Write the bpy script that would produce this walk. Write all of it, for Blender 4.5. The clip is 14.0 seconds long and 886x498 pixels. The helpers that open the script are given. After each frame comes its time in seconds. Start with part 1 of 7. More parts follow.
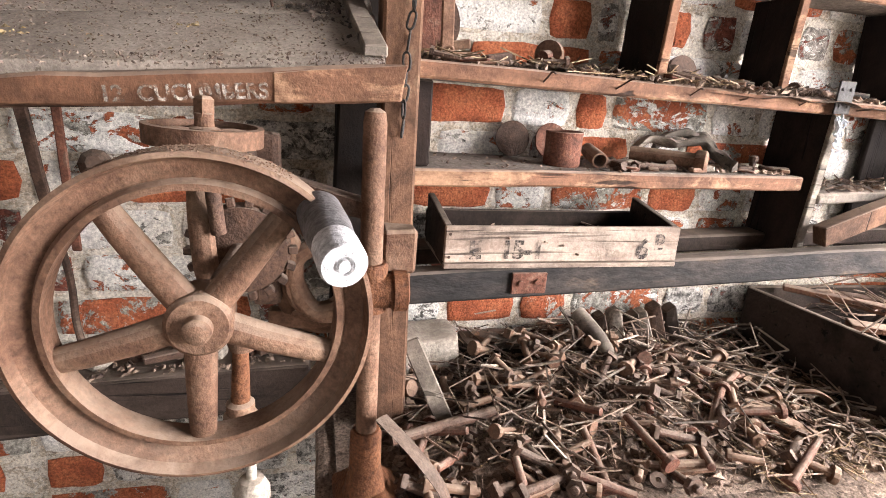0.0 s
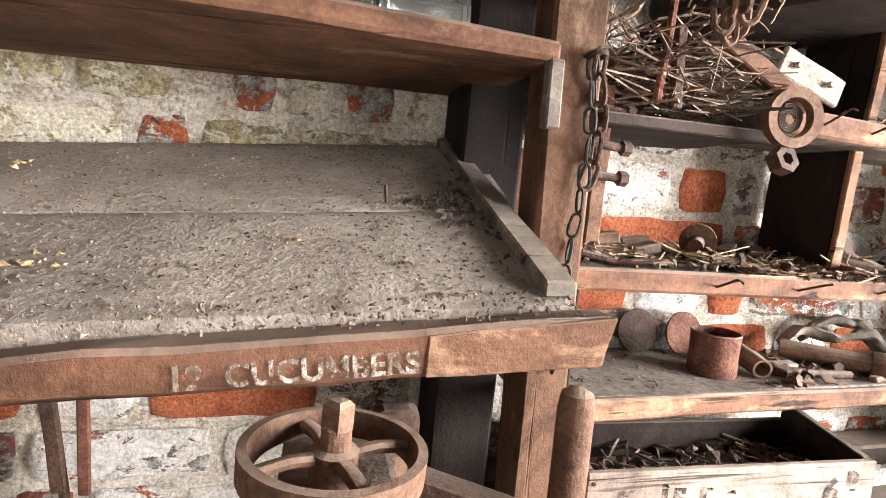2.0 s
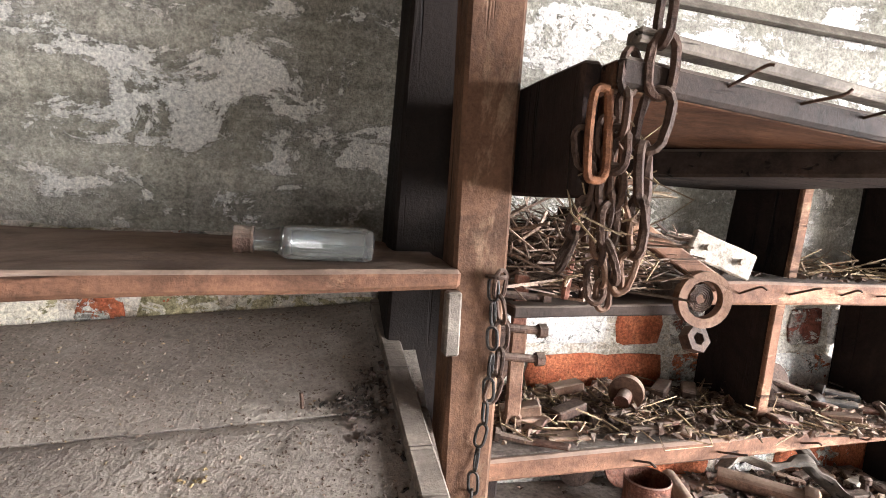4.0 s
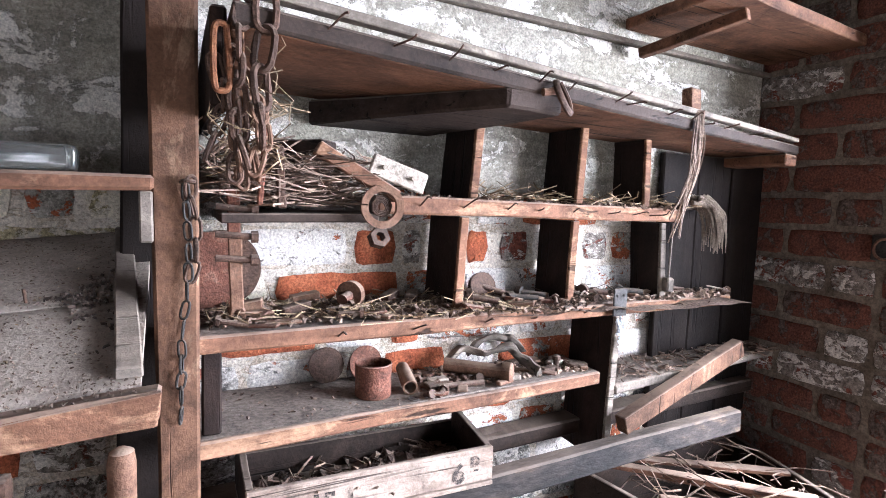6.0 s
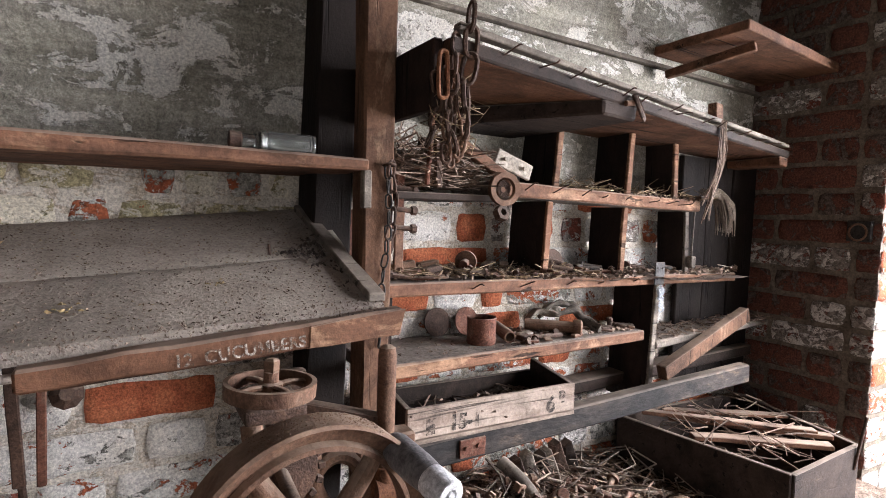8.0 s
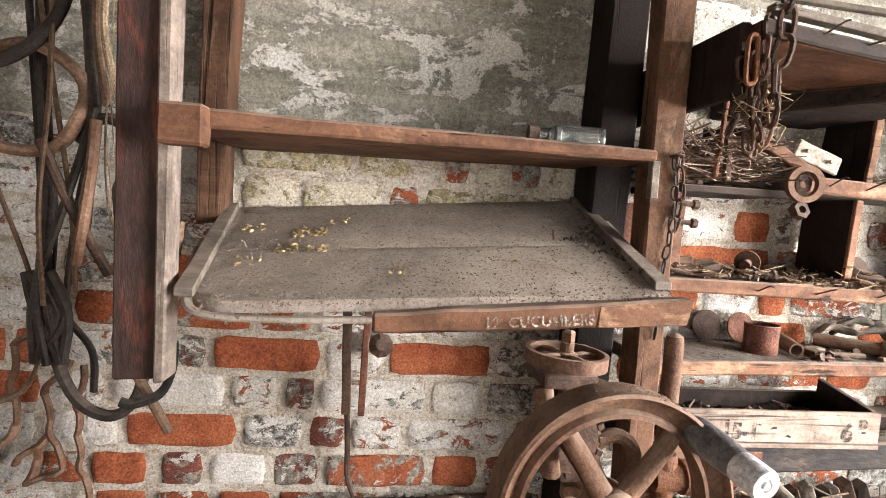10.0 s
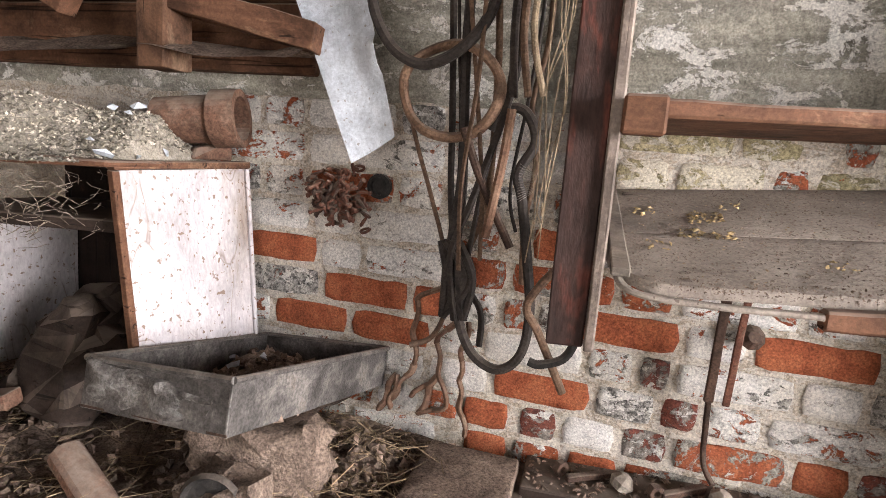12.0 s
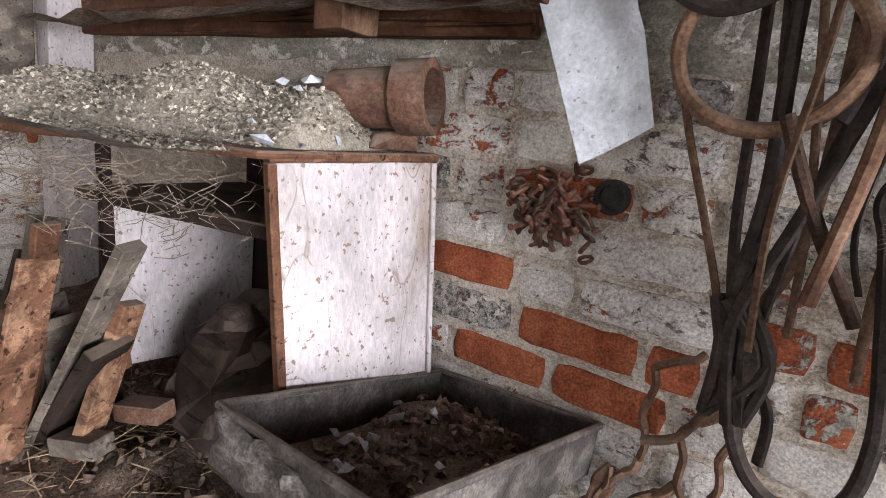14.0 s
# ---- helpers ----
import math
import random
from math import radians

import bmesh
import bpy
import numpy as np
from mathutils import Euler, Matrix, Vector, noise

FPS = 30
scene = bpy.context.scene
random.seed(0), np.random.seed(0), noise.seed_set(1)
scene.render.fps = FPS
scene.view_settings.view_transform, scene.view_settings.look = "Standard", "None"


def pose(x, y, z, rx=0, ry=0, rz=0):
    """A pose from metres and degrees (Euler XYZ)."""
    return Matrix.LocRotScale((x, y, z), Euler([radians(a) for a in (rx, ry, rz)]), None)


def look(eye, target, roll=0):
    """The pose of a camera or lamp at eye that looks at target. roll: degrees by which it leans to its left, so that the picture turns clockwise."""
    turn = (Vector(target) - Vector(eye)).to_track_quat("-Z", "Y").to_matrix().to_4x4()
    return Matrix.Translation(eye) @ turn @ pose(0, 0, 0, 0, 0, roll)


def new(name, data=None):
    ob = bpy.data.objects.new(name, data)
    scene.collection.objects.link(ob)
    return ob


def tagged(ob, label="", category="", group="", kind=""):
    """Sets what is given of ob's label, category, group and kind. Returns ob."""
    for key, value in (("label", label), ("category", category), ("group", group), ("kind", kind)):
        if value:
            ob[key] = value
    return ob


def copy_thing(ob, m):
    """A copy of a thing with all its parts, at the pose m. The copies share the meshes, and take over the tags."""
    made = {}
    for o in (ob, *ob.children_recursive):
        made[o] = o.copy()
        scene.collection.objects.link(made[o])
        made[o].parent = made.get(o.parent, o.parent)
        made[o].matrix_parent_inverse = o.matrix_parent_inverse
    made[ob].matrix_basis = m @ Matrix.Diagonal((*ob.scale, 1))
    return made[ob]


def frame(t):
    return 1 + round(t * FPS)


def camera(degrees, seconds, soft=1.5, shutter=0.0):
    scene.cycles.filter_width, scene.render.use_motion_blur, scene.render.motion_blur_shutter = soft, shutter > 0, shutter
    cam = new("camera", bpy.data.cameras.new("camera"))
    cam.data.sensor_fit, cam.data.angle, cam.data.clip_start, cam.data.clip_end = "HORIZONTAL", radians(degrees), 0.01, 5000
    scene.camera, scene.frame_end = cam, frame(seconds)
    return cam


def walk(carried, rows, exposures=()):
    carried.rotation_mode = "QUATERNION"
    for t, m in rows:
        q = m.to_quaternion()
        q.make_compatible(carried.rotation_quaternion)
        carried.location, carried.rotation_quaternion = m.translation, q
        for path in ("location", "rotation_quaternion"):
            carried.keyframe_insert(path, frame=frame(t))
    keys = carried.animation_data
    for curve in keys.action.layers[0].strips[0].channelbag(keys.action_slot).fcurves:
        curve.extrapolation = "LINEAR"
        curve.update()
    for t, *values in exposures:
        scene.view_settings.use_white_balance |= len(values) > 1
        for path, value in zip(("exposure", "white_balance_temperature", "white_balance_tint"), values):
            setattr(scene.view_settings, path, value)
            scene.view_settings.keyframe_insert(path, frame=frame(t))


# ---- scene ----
cam = camera(78.0, 14.0, soft=0.65)
ROWS = [
    (0, -0.274, 0.168, 1.368, 73.01, -3.86, -12.85),
    (0.5, -0.331, 0.281, 1.421, 77.32, -3.63, -12.98),
    (1, -0.357, 0.391, 1.397, 81.21, -4.72, -12.68),
    (1.5, -0.409, 0.446, 1.384, 82.53, -4.73, -12.92),
    (2, -0.395, 0.437, 1.470, 83.47, -4.76, -12.70),
    (2.5, -0.371, 0.507, 1.625, 84.11, -4.60, -12.47),
    (5, -0.205, 0.287, 1.691, 84.12, -2.23, -14.79),
    (5.5, -0.135, 0.212, 1.659, 84.21, -2.06, -19.48),
    (6, -0.155, 0.165, 1.596, 84.86, -2.04, -25.84),
    (6.5, -0.164, 0.126, 1.530, 85.22, -1.50, -31.20),
    (7, -0.310, 0.100, 1.515, 85.23, -1.66, -32.55),
    (9.3, -0.600, 0.038, 1.536, 87.70, -3.58, -14.92),
    (9.5, -0.612, 0.033, 1.528, 86.72, -3.88, -11.33),
    (10, -0.640, 0.050, 1.492, 85.72, -3.97, -6.63),
    (10.5, -0.655, 0.031, 1.474, 84.79, -4.18, 0.56),
    (11, -0.762, -0.031, 1.468, 84.75, -4.74, 6.83),
    (11.5, -0.873, -0.059, 1.478, 82.70, -4.97, 12.57),
    (12, -0.950, -0.008, 1.489, 81.05, -4.87, 15.76),
    (12.5, -1.039, 0.208, 1.465, 79.19, -4.76, 17.48),
    (13, -1.114, 0.462, 1.414, 77.37, -4.63, 22.65),
    (13.5, -1.169, 0.446, 1.460, 77.08, -5.09, 28.55),
    (14, -1.166, 0.304, 1.501, 77.46, -6.55, 34.87),
]
EXPOSURES = [(0.0, 1.02, 6500, 17), (0.5, 1.18, 6500, 17), (1.5, 1.45, 6450, 15), (2.5, 1.5, 6400, 13), (5.0, 1.35, 5800, 15), (6.0, 1.24, 5500, 17), (6.5, 0.75, 5550, 18), (7.0, 0.3, 5650, 17), (7.3, 0.25, 5700, 17), (9.3, 1.25, 6600, 14), (11.5, 1.3, 6450, 16), (12.5, 1.24, 6350, 17), (14.0, 0.97, 6130, 17)]
walk(cam, [(t, pose(x, y, z, rx, ry, rz)) for t, x, y, z, rx, ry, rz in ROWS], EXPOSURES)

# ---------------------------------------------------------------- light
world = bpy.data.worlds.new("overcast_sky")
scene.world = world
world.use_nodes = True
wn = world.node_tree
sky = wn.nodes.new("ShaderNodeTexSky")
sky.sky_type = "NISHITA"
sky.sun_disc = False
sky.sun_elevation, sky.sun_rotation = radians(48), radians(125)
sky.dust_density, sky.altitude = 4.0, 50
wn.links.new(sky.outputs[0], wn.nodes["Background"].inputs[0])
wn.nodes["Background"].inputs[1].default_value = 0.15


def lamp(name, kind, energy, m, **kw):
    data = bpy.data.lights.new(name, kind)
    data.energy = energy
    data.color = kw.get("color", (1, 1, 1))
    if kind == "SUN":
        data.angle = radians(kw["angle"])
    else:
        data.shape, data.size, data.size_y = "RECTANGLE", kw["w"], kw["h"]
    ob = new(name, data)
    ob.matrix_world = m
    return ob


lamp("sun", "SUN", 5.0, look((6, -5, 8), (0, 0, 0)), angle=12, color=(1, 0.96, 0.9))
# sky light through the open side of the shed
lamp("side_opening_light", "AREA", 215, look((2.35, -0.4, 1.7), (-0.6, 0.62, 0.6)), w=2.0, h=1.3, color=(1, 0.98, 0.96))
# fill lamp added at an assumed, unseen front doorway to brighten the left end
lamp("front_fill_light", "AREA", 14, look((-1.0, -2.7, 1.2), (-1.1, 0.9, 0.2)), w=1.1, h=1.3, color=(1, 0.98, 0.95))


# ---------------------------------------------------------------- materials
def ramp(nt, stops, src):
    n = nt.nodes.new("ShaderNodeValToRGB")
    e = n.color_ramp.elements
    while len(e) < len(stops):
        e.new(0.5)
    for el, (p, c) in zip(e, stops):
        el.position = p
        el.color = (c, c, c, 1) if isinstance(c, (int, float)) else (*c, 1)
    nt.links.new(src, n.inputs[0])
    return n.outputs[0]


def coords(nt, stretch=(1, 1, 1), shift=True):
    """World position, moved about from one object to the next."""
    g = nt.nodes.new("ShaderNodeNewGeometry")
    m = nt.nodes.new("ShaderNodeMapping")
    m.inputs[3].default_value = stretch
    nt.links.new(g.outputs["Position"], m.inputs[0])
    if not shift:
        return m.outputs[0]
    o = nt.nodes.new("ShaderNodeObjectInfo")
    s = nt.nodes.new("ShaderNodeVectorMath")
    s.operation = "SCALE"
    s.inputs[0].default_value = (7.3, 3.1, 5.7)
    nt.links.new(o.outputs["Random"], s.inputs["Scale"])
    a = nt.nodes.new("ShaderNodeVectorMath")
    nt.links.new(m.outputs[0], a.inputs[0])
    nt.links.new(s.outputs[0], a.inputs[1])
    return a.outputs[0]


def noise_tex(nt, vec, scale, detail=4.0, rough=0.6, dist=0.0):
    n = nt.nodes.new("ShaderNodeTexNoise")
    n.inputs["Scale"].default_value = scale
    n.inputs["Detail"].default_value = detail
    n.inputs["Roughness"].default_value = rough
    n.inputs["Distortion"].default_value = dist
    nt.links.new(vec, n.inputs["Vector"])
    return n.outputs[0]


def math_node(nt, op, a, b):
    n = nt.nodes.new("ShaderNodeMath")
    n.operation = op
    for i, v in enumerate((a, b)):
        if isinstance(v, (int, float)):
            n.inputs[i].default_value = v
        else:
            nt.links.new(v, n.inputs[i])
    return n.outputs[0]


def mix(nt, fac, a, b, blend="MIX"):
    n = nt.nodes.new("ShaderNodeMix")
    n.data_type, n.blend_type = "RGBA", blend
    for i, v in ((0, fac), (6, a), (7, b)):
        if isinstance(v, (int, float)):
            n.inputs[i].default_value = v
        elif isinstance(v, tuple):
            n.inputs[i].default_value = (*v, 1)
        else:
            nt.links.new(v, n.inputs[i])
    return n.outputs[2]


def start_mat(name):
    m = bpy.data.materials.new(name)
    m.use_nodes = True
    nt = m.node_tree
    return m, nt, nt.nodes["Principled BSDF"]


def finish(nt, bsdf, color, height, bump, rough, metal, dist=0.004):
    nt.links.new(color, bsdf.inputs["Base Color"])
    b = nt.nodes.new("ShaderNodeBump")
    b.inputs["Strength"].default_value, b.inputs["Distance"].default_value = bump, dist
    nt.links.new(height, b.inputs["Height"])
    nt.links.new(b.outputs[0], bsdf.inputs["Normal"])
    bsdf.inputs["Roughness"].default_value, bsdf.inputs["Metallic"].default_value = rough, metal
    bsdf.inputs["Specular IOR Level"].default_value = 0.18


def surface(name, stops, scale=12, fine=120, stretch=(1, 1, 1), rough=0.85, metal=0.0, bump=0.8, dust=None, dust_amount=0.6, specks=None, vary=0.5, dist=0.005, island=False, speck_scale=260, speck_cut=0.66, stain=0.35):
    """A weathered surface: blotches, fine grain, dust that lies on what faces up, and small specks."""
    m, nt, bsdf = start_mat(name)
    v = coords(nt, stretch)
    big, small = noise_tex(nt, v, scale, 5, 0.65, 0.4), noise_tex(nt, v, fine, 3, 0.7)
    col = ramp(nt, stops, big)
    grain = ramp(nt, [(0.3, 1 - vary), (0.7, 1 + vary * 0.6)], small)
    col = mix(nt, 1.0, col, grain, "MULTIPLY")
    old = noise_tex(nt, coords(nt, tuple(math.sqrt(s) for s in stretch)), 4.5, 6, 0.7, 0.5)
    col = mix(nt, 1.0, col, ramp(nt, [(0.36, 1 - stain), (0.6, 1.1)], old), "MULTIPLY")
    if island:
        gi = nt.nodes.new("ShaderNodeNewGeometry")
        col = mix(nt, 1.0, col, ramp(nt, [(0.0, 0.3), (0.6, 0.9), (0.9, 1.3), (1.0, 1.9)], gi.outputs["Random Per Island"]), "MULTIPLY")
    if dust:
        g = nt.nodes.new("ShaderNodeNewGeometry")
        sx = nt.nodes.new("ShaderNodeSeparateXYZ")
        nt.links.new(g.outputs["True Normal"], sx.inputs[0])
        up = ramp(nt, [(0.15, 0.0), (0.85, dust_amount)], sx.outputs[2])
        patch = ramp(nt, [(0.35, 0.3), (0.6, 1.0)], noise_tex(nt, v, 25, 4, 0.7))
        col = mix(nt, math_node(nt, "MULTIPLY", up, patch), col, dust)
    if specks:
        vo = noise_tex(nt, coords(nt), speck_scale, 2, 0.5)
        col = mix(nt, ramp(nt, [(speck_cut, 0.0), (speck_cut + 0.06, 0.85)], vo), col, specks)
    h = math_node(nt, "ADD", math_node(nt, "MULTIPLY", big, 0.6), math_node(nt, "MULTIPLY", small, 0.5))
    finish(nt, bsdf, col, h, bump, rough, metal, dist)
    return m


def limewash(name, under, grey_left, white_left, tint=(0.78, 0.76, 0.71), grey=(0.3, 0.28, 0.24), scale=12, green=0.0, band=0.0, mottle=0.5):
    """Old limewash in two coats, a grey one and a white one, each flaked off what lies under it."""
    m, nt, bsdf = start_mat(name)
    v = coords(nt, shift=False)
    o = nt.nodes.new("ShaderNodeObjectInfo")
    jump = math_node(nt, "MULTIPLY", math_node(nt, "SUBTRACT", o.outputs["Random"], 0.5), 0.1)
    fine = noise_tex(nt, v, 70, 6, 0.8)
    speck = noise_tex(nt, v, 210, 3, 0.75)
    a = noise_tex(nt, v, scale, 7, 0.7, 0.9)
    b = noise_tex(nt, coords(nt, (1, 1, 1.7), False), scale * 1.6, 7, 0.72, 0.7)

    def coat(n, left):
        e = math_node(nt, "ADD", math_node(nt, "MULTIPLY", n, 0.76), math_node(nt, "MULTIPLY", fine, 0.24))
        return ramp(nt, [(1 - left - 0.008, 0.0), (1 - left + 0.008, 1.0)], math_node(nt, "ADD", e, jump))

    base = mix(nt, 1.0, ramp(nt, under, noise_tex(nt, coords(nt), 20, 5, 0.7)), ramp(nt, [(0.3, 0.8), (0.7, 1.12)], speck), "MULTIPLY")
    dull = mix(nt, ramp(nt, [(0.4, 0.0), (0.6, 1.0)], fine), tuple(c * (1 - mottle) for c in grey), tuple(min(1, c * (1 + mottle)) for c in grey))
    pale = mix(nt, ramp(nt, [(0.35, 0.0), (0.7, 0.7)], noise_tex(nt, v, 6, 5, 0.6)), tint, (0.52, 0.46, 0.37))
    pale = mix(nt, ramp(nt, [(0.52, 0.0), (0.66, mottle * 1.3)], fine), pale, tuple(c * 0.6 for c in tint))
    if green:
        dull = mix(nt, ramp(nt, [(0.4, 0.0), (0.62, green)], noise_tex(nt, v, 5, 5, 0.6)), dull, (0.2, 0.19, 0.09))
    if band:
        lines = noise_tex(nt, coords(nt, (1.0, 1.0, 9.0), False), 2.4, 6, 0.7, 0.3)
        dull = mix(nt, 1.0, dull, ramp(nt, [(0.3, 1 - band), (0.65, 1.2)], lines), "MULTIPLY")
    g, w = coat(a, grey_left), coat(b, white_left)
    col = mix(nt, w, mix(nt, g, base, dull), pale)
    col = mix(nt, 1.0, col, ramp(nt, [(0.3, 0.56), (0.66, 1.28)], speck), "MULTIPLY")
    h = math_node(nt, "ADD", math_node(nt, "MULTIPLY", math_node(nt, "ADD", g, w), 0.22), math_node(nt, "ADD", math_node(nt, "MULTIPLY", a, 0.35), math_node(nt, "ADD", math_node(nt, "MULTIPLY", fine, 0.5), math_node(nt, "MULTIPLY", speck, 0.25))))
    finish(nt, bsdf, col, h, 1.0, 0.92, 0.0, 0.01)
    return m


def wood(name, tone, along="x", dark=0.45, bare=None, bare_left=0.4, dust_amount=0.6, rough=0.8):
    """Old timber: grain and drying cracks along it, stains across it, bare patches where it is worn."""
    m, nt, bsdf = start_mat(name)
    s = {"x": (0.1, 1, 1), "z": (1, 1, 0.1)}[along]
    v, iso = coords(nt, s), coords(nt)
    grain = noise_tex(nt, v, 22, 6, 0.6, 1.0)
    crack = noise_tex(nt, coords(nt, tuple(c * 0.35 if c < 1 else 1 for c in s)), 60, 3, 0.6, 0.6)
    blot = noise_tex(nt, iso, 8, 7, 0.72, 0.6)
    fine = noise_tex(nt, iso, 160, 4, 0.75)
    col = ramp(nt, [(0.3, tuple(c * 0.72 for c in tone)), (0.5, tone), (0.7, tuple(min(1, c * 1.22) for c in tone))], grain)
    if bare:
        worn = math_node(nt, "ADD", math_node(nt, "MULTIPLY", noise_tex(nt, coords(nt, tuple(0.4 if c < 1 else 1 for c in s)), 13, 7, 0.75, 0.5), 0.8), math_node(nt, "MULTIPLY", grain, 0.2))
        col = mix(nt, ramp(nt, [(1 - bare_left - 0.03, 0.0), (1 - bare_left + 0.03, 1.0)], worn), col, mix(nt, 1.0, bare, ramp(nt, [(0.3, 0.75), (0.7, 1.15)], grain), "MULTIPLY"))
    col = mix(nt, 1.0, col, ramp(nt, [(0.36, dark), (0.58, 1.12)], blot), "MULTIPLY")
    col = mix(nt, 1.0, col, ramp(nt, [(0.3, 0.72), (0.7, 1.2)], fine), "MULTIPLY")
    col = mix(nt, 1.0, col, ramp(nt, [(0.33, 0.25), (0.38, 1.0)], crack), "MULTIPLY")
    g = nt.nodes.new("ShaderNodeNewGeometry")
    sx = nt.nodes.new("ShaderNodeSeparateXYZ")
    nt.links.new(g.outputs["True Normal"], sx.inputs[0])
    up = ramp(nt, [(0.15, 0.0), (0.85, dust_amount)], sx.outputs[2])
    col = mix(nt, math_node(nt, "MULTIPLY", up, ramp(nt, [(0.35, 0.4), (0.6, 1.0)], blot)), col, (0.3, 0.24, 0.19))
    h = math_node(nt, "ADD", ramp(nt, [(0.31, 0.0), (0.4, 0.5)], crack), math_node(nt, "ADD", math_node(nt, "MULTIPLY", grain, 0.35), math_node(nt, "MULTIPLY", fine, 0.35)))
    finish(nt, bsdf, col, h, 0.9, rough, 0.0, 0.004)
    return m


RED = [(0.3, (0.2, 0.055, 0.027)), (0.48, (0.35, 0.1, 0.045)), (0.6, (0.42, 0.14, 0.065)), (0.75, (0.25, 0.08, 0.048))]
DARK_RED = [(0.3, (0.1, 0.04, 0.03)), (0.5, (0.23, 0.075, 0.05)), (0.7, (0.13, 0.06, 0.05))]
M = {}
M["brick"] = limewash("red_brick", RED, 0.27, 0.27)
M["brick_flaked"] = limewash("flaked_limewashed_brick", RED, 0.48, 0.42)
M["brick_white"] = limewash("limewashed_brick", RED, 0.52, 0.565, tint=(0.78, 0.75, 0.7), mottle=0.65)
M["brick_grey"] = limewash("sooty_limewashed_brick", DARK_RED, 0.6, 0.46, grey=(0.31, 0.29, 0.26), scale=16, mottle=0.75)
M["brick_cream"] = limewash("cream_limewashed_brick", RED, 0.66, 0.52, tint=(0.66, 0.6, 0.47), grey=(0.4, 0.34, 0.2), green=0.3)
M["brick_dark"] = limewash("dark_red_brick", DARK_RED, 0.54, 0.46, grey=(0.24, 0.21, 0.18), scale=17)
M["brick_pier"] = limewash("dark_brown_brick", [(0.3, (0.04, 0.022, 0.018)), (0.5, (0.17, 0.068, 0.046)), (0.7, (0.1, 0.05, 0.04))], 0.48, 0.36, tint=(0.34, 0.3, 0.25), grey=(0.12, 0.092, 0.075), scale=14)
M["mortar"] = limewash("lime_mortar", [(0.3, (0.4, 0.33, 0.25)), (0.6, (0.54, 0.46, 0.36))], 0.34, 0.52, tint=(0.66, 0.6, 0.51), grey=(0.38, 0.33, 0.27), scale=18, mottle=0.4)
M["pier_mortar"] = surface("sandy_mortar", [(0.3, (0.1, 0.08, 0.06)), (0.6, (0.2, 0.165, 0.125))], 20, 140)
M["plaster"] = limewash("grey_flaking_plaster", [(0.3, (0.28, 0.265, 0.22)), (0.6, (0.42, 0.4, 0.335))], 0.8, 0.435, tint=(0.77, 0.75, 0.69), grey=(0.39, 0.365, 0.305), scale=5, green=0.18, band=0.5, mottle=0.25)
DUST = (0.3, 0.24, 0.19)
M["rust"] = surface("dusty_rusted_iron", [(0.3, (0.085, 0.042, 0.026)), (0.5, (0.165, 0.092, 0.058)), (0.7, (0.23, 0.145, 0.096))], 18, 190, rough=0.75, dust=(0.31, 0.235, 0.175), dust_amount=0.8, bump=0.6, vary=0.4)
M["rust_dark"] = surface("dark_rusted_iron", [(0.3, (0.035, 0.022, 0.016)), (0.6, (0.1, 0.058, 0.04))], 30, 200, rough=0.7, dust=DUST, dust_amount=0.5)
M["rust_red"] = surface("red_rusted_iron", [(0.3, (0.075, 0.034, 0.023)), (0.55, (0.16, 0.066, 0.042)), (0.7, (0.21, 0.125, 0.09))], 30, 200, rough=0.8, dust=DUST, dust_amount=0.6)
M["rust_orange"] = surface("brown_orange_rusted_iron", [(0.3, (0.1, 0.04, 0.02)), (0.6, (0.2, 0.085, 0.04))], 40, 200, rough=0.7)
M["iron_black"] = surface("black_iron", [(0.3, (0.016, 0.015, 0.014)), (0.65, (0.05, 0.045, 0.04))], 25, 150, rough=0.55, dust=DUST, dust_amount=0.4)
M["galvanised"] = surface("dirty_galvanised_steel", [(0.3, (0.07, 0.063, 0.057)), (0.5, (0.13, 0.12, 0.11)), (0.6, (0.23, 0.21, 0.188)), (0.75, (0.17, 0.125, 0.095))], 13, 170, rough=0.6, metal=0.2, dust=DUST, dust_amount=0.5, stain=0.5)
M["board_dust"] = surface("dust_covered_board", [(0.3, (0.27, 0.225, 0.185)), (0.55, (0.35, 0.3, 0.25)), (0.75, (0.4, 0.345, 0.285))], 6, 150, rough=0.95, bump=1.0, vary=0.34, stain=0.3, specks=(0.13, 0.1, 0.078), speck_scale=150, speck_cut=0.63)
M["wood"] = wood("old_brown_wood", (0.15, 0.073, 0.042), "x", 0.4, (0.26, 0.15, 0.09), 0.4, 0.75)
M["wood_light"] = wood("bare_worn_wood", (0.17, 0.085, 0.05), "x", 0.42, (0.34, 0.2, 0.12), 0.47, 0.7)
M["wood_red"] = surface("rust_red_and_black_beam", [(0.4, (0.035, 0.026, 0.023)), (0.52, (0.06, 0.034, 0.028)), (0.6, (0.17, 0.055, 0.038)), (0.75, (0.22, 0.085, 0.06))], 9, 150, stretch=(1, 1, 0.3), rough=0.75, dust=DUST, dust_amount=0.6, stain=0.4, vary=0.35)
M["wood_up"] = wood("old_upright_timber", (0.125, 0.066, 0.039), "z", 0.4, (0.215, 0.135, 0.085), 0.42, 0.6)
M["wood_dark"] = wood("dark_brown_wood", (0.038, 0.026, 0.02), "x", 0.4, (0.09, 0.06, 0.042), 0.36, 0.5)
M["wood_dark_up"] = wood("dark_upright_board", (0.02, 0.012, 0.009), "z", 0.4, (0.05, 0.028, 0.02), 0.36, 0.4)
# soot on the dark post; on the bay panel its black stands for shade
M["soot_shade"] = wood("soot_and_shade_black_timber", (0.012, 0.008, 0.006), "z", 0.5, (0.026, 0.017, 0.012), 0.36, 0.3)
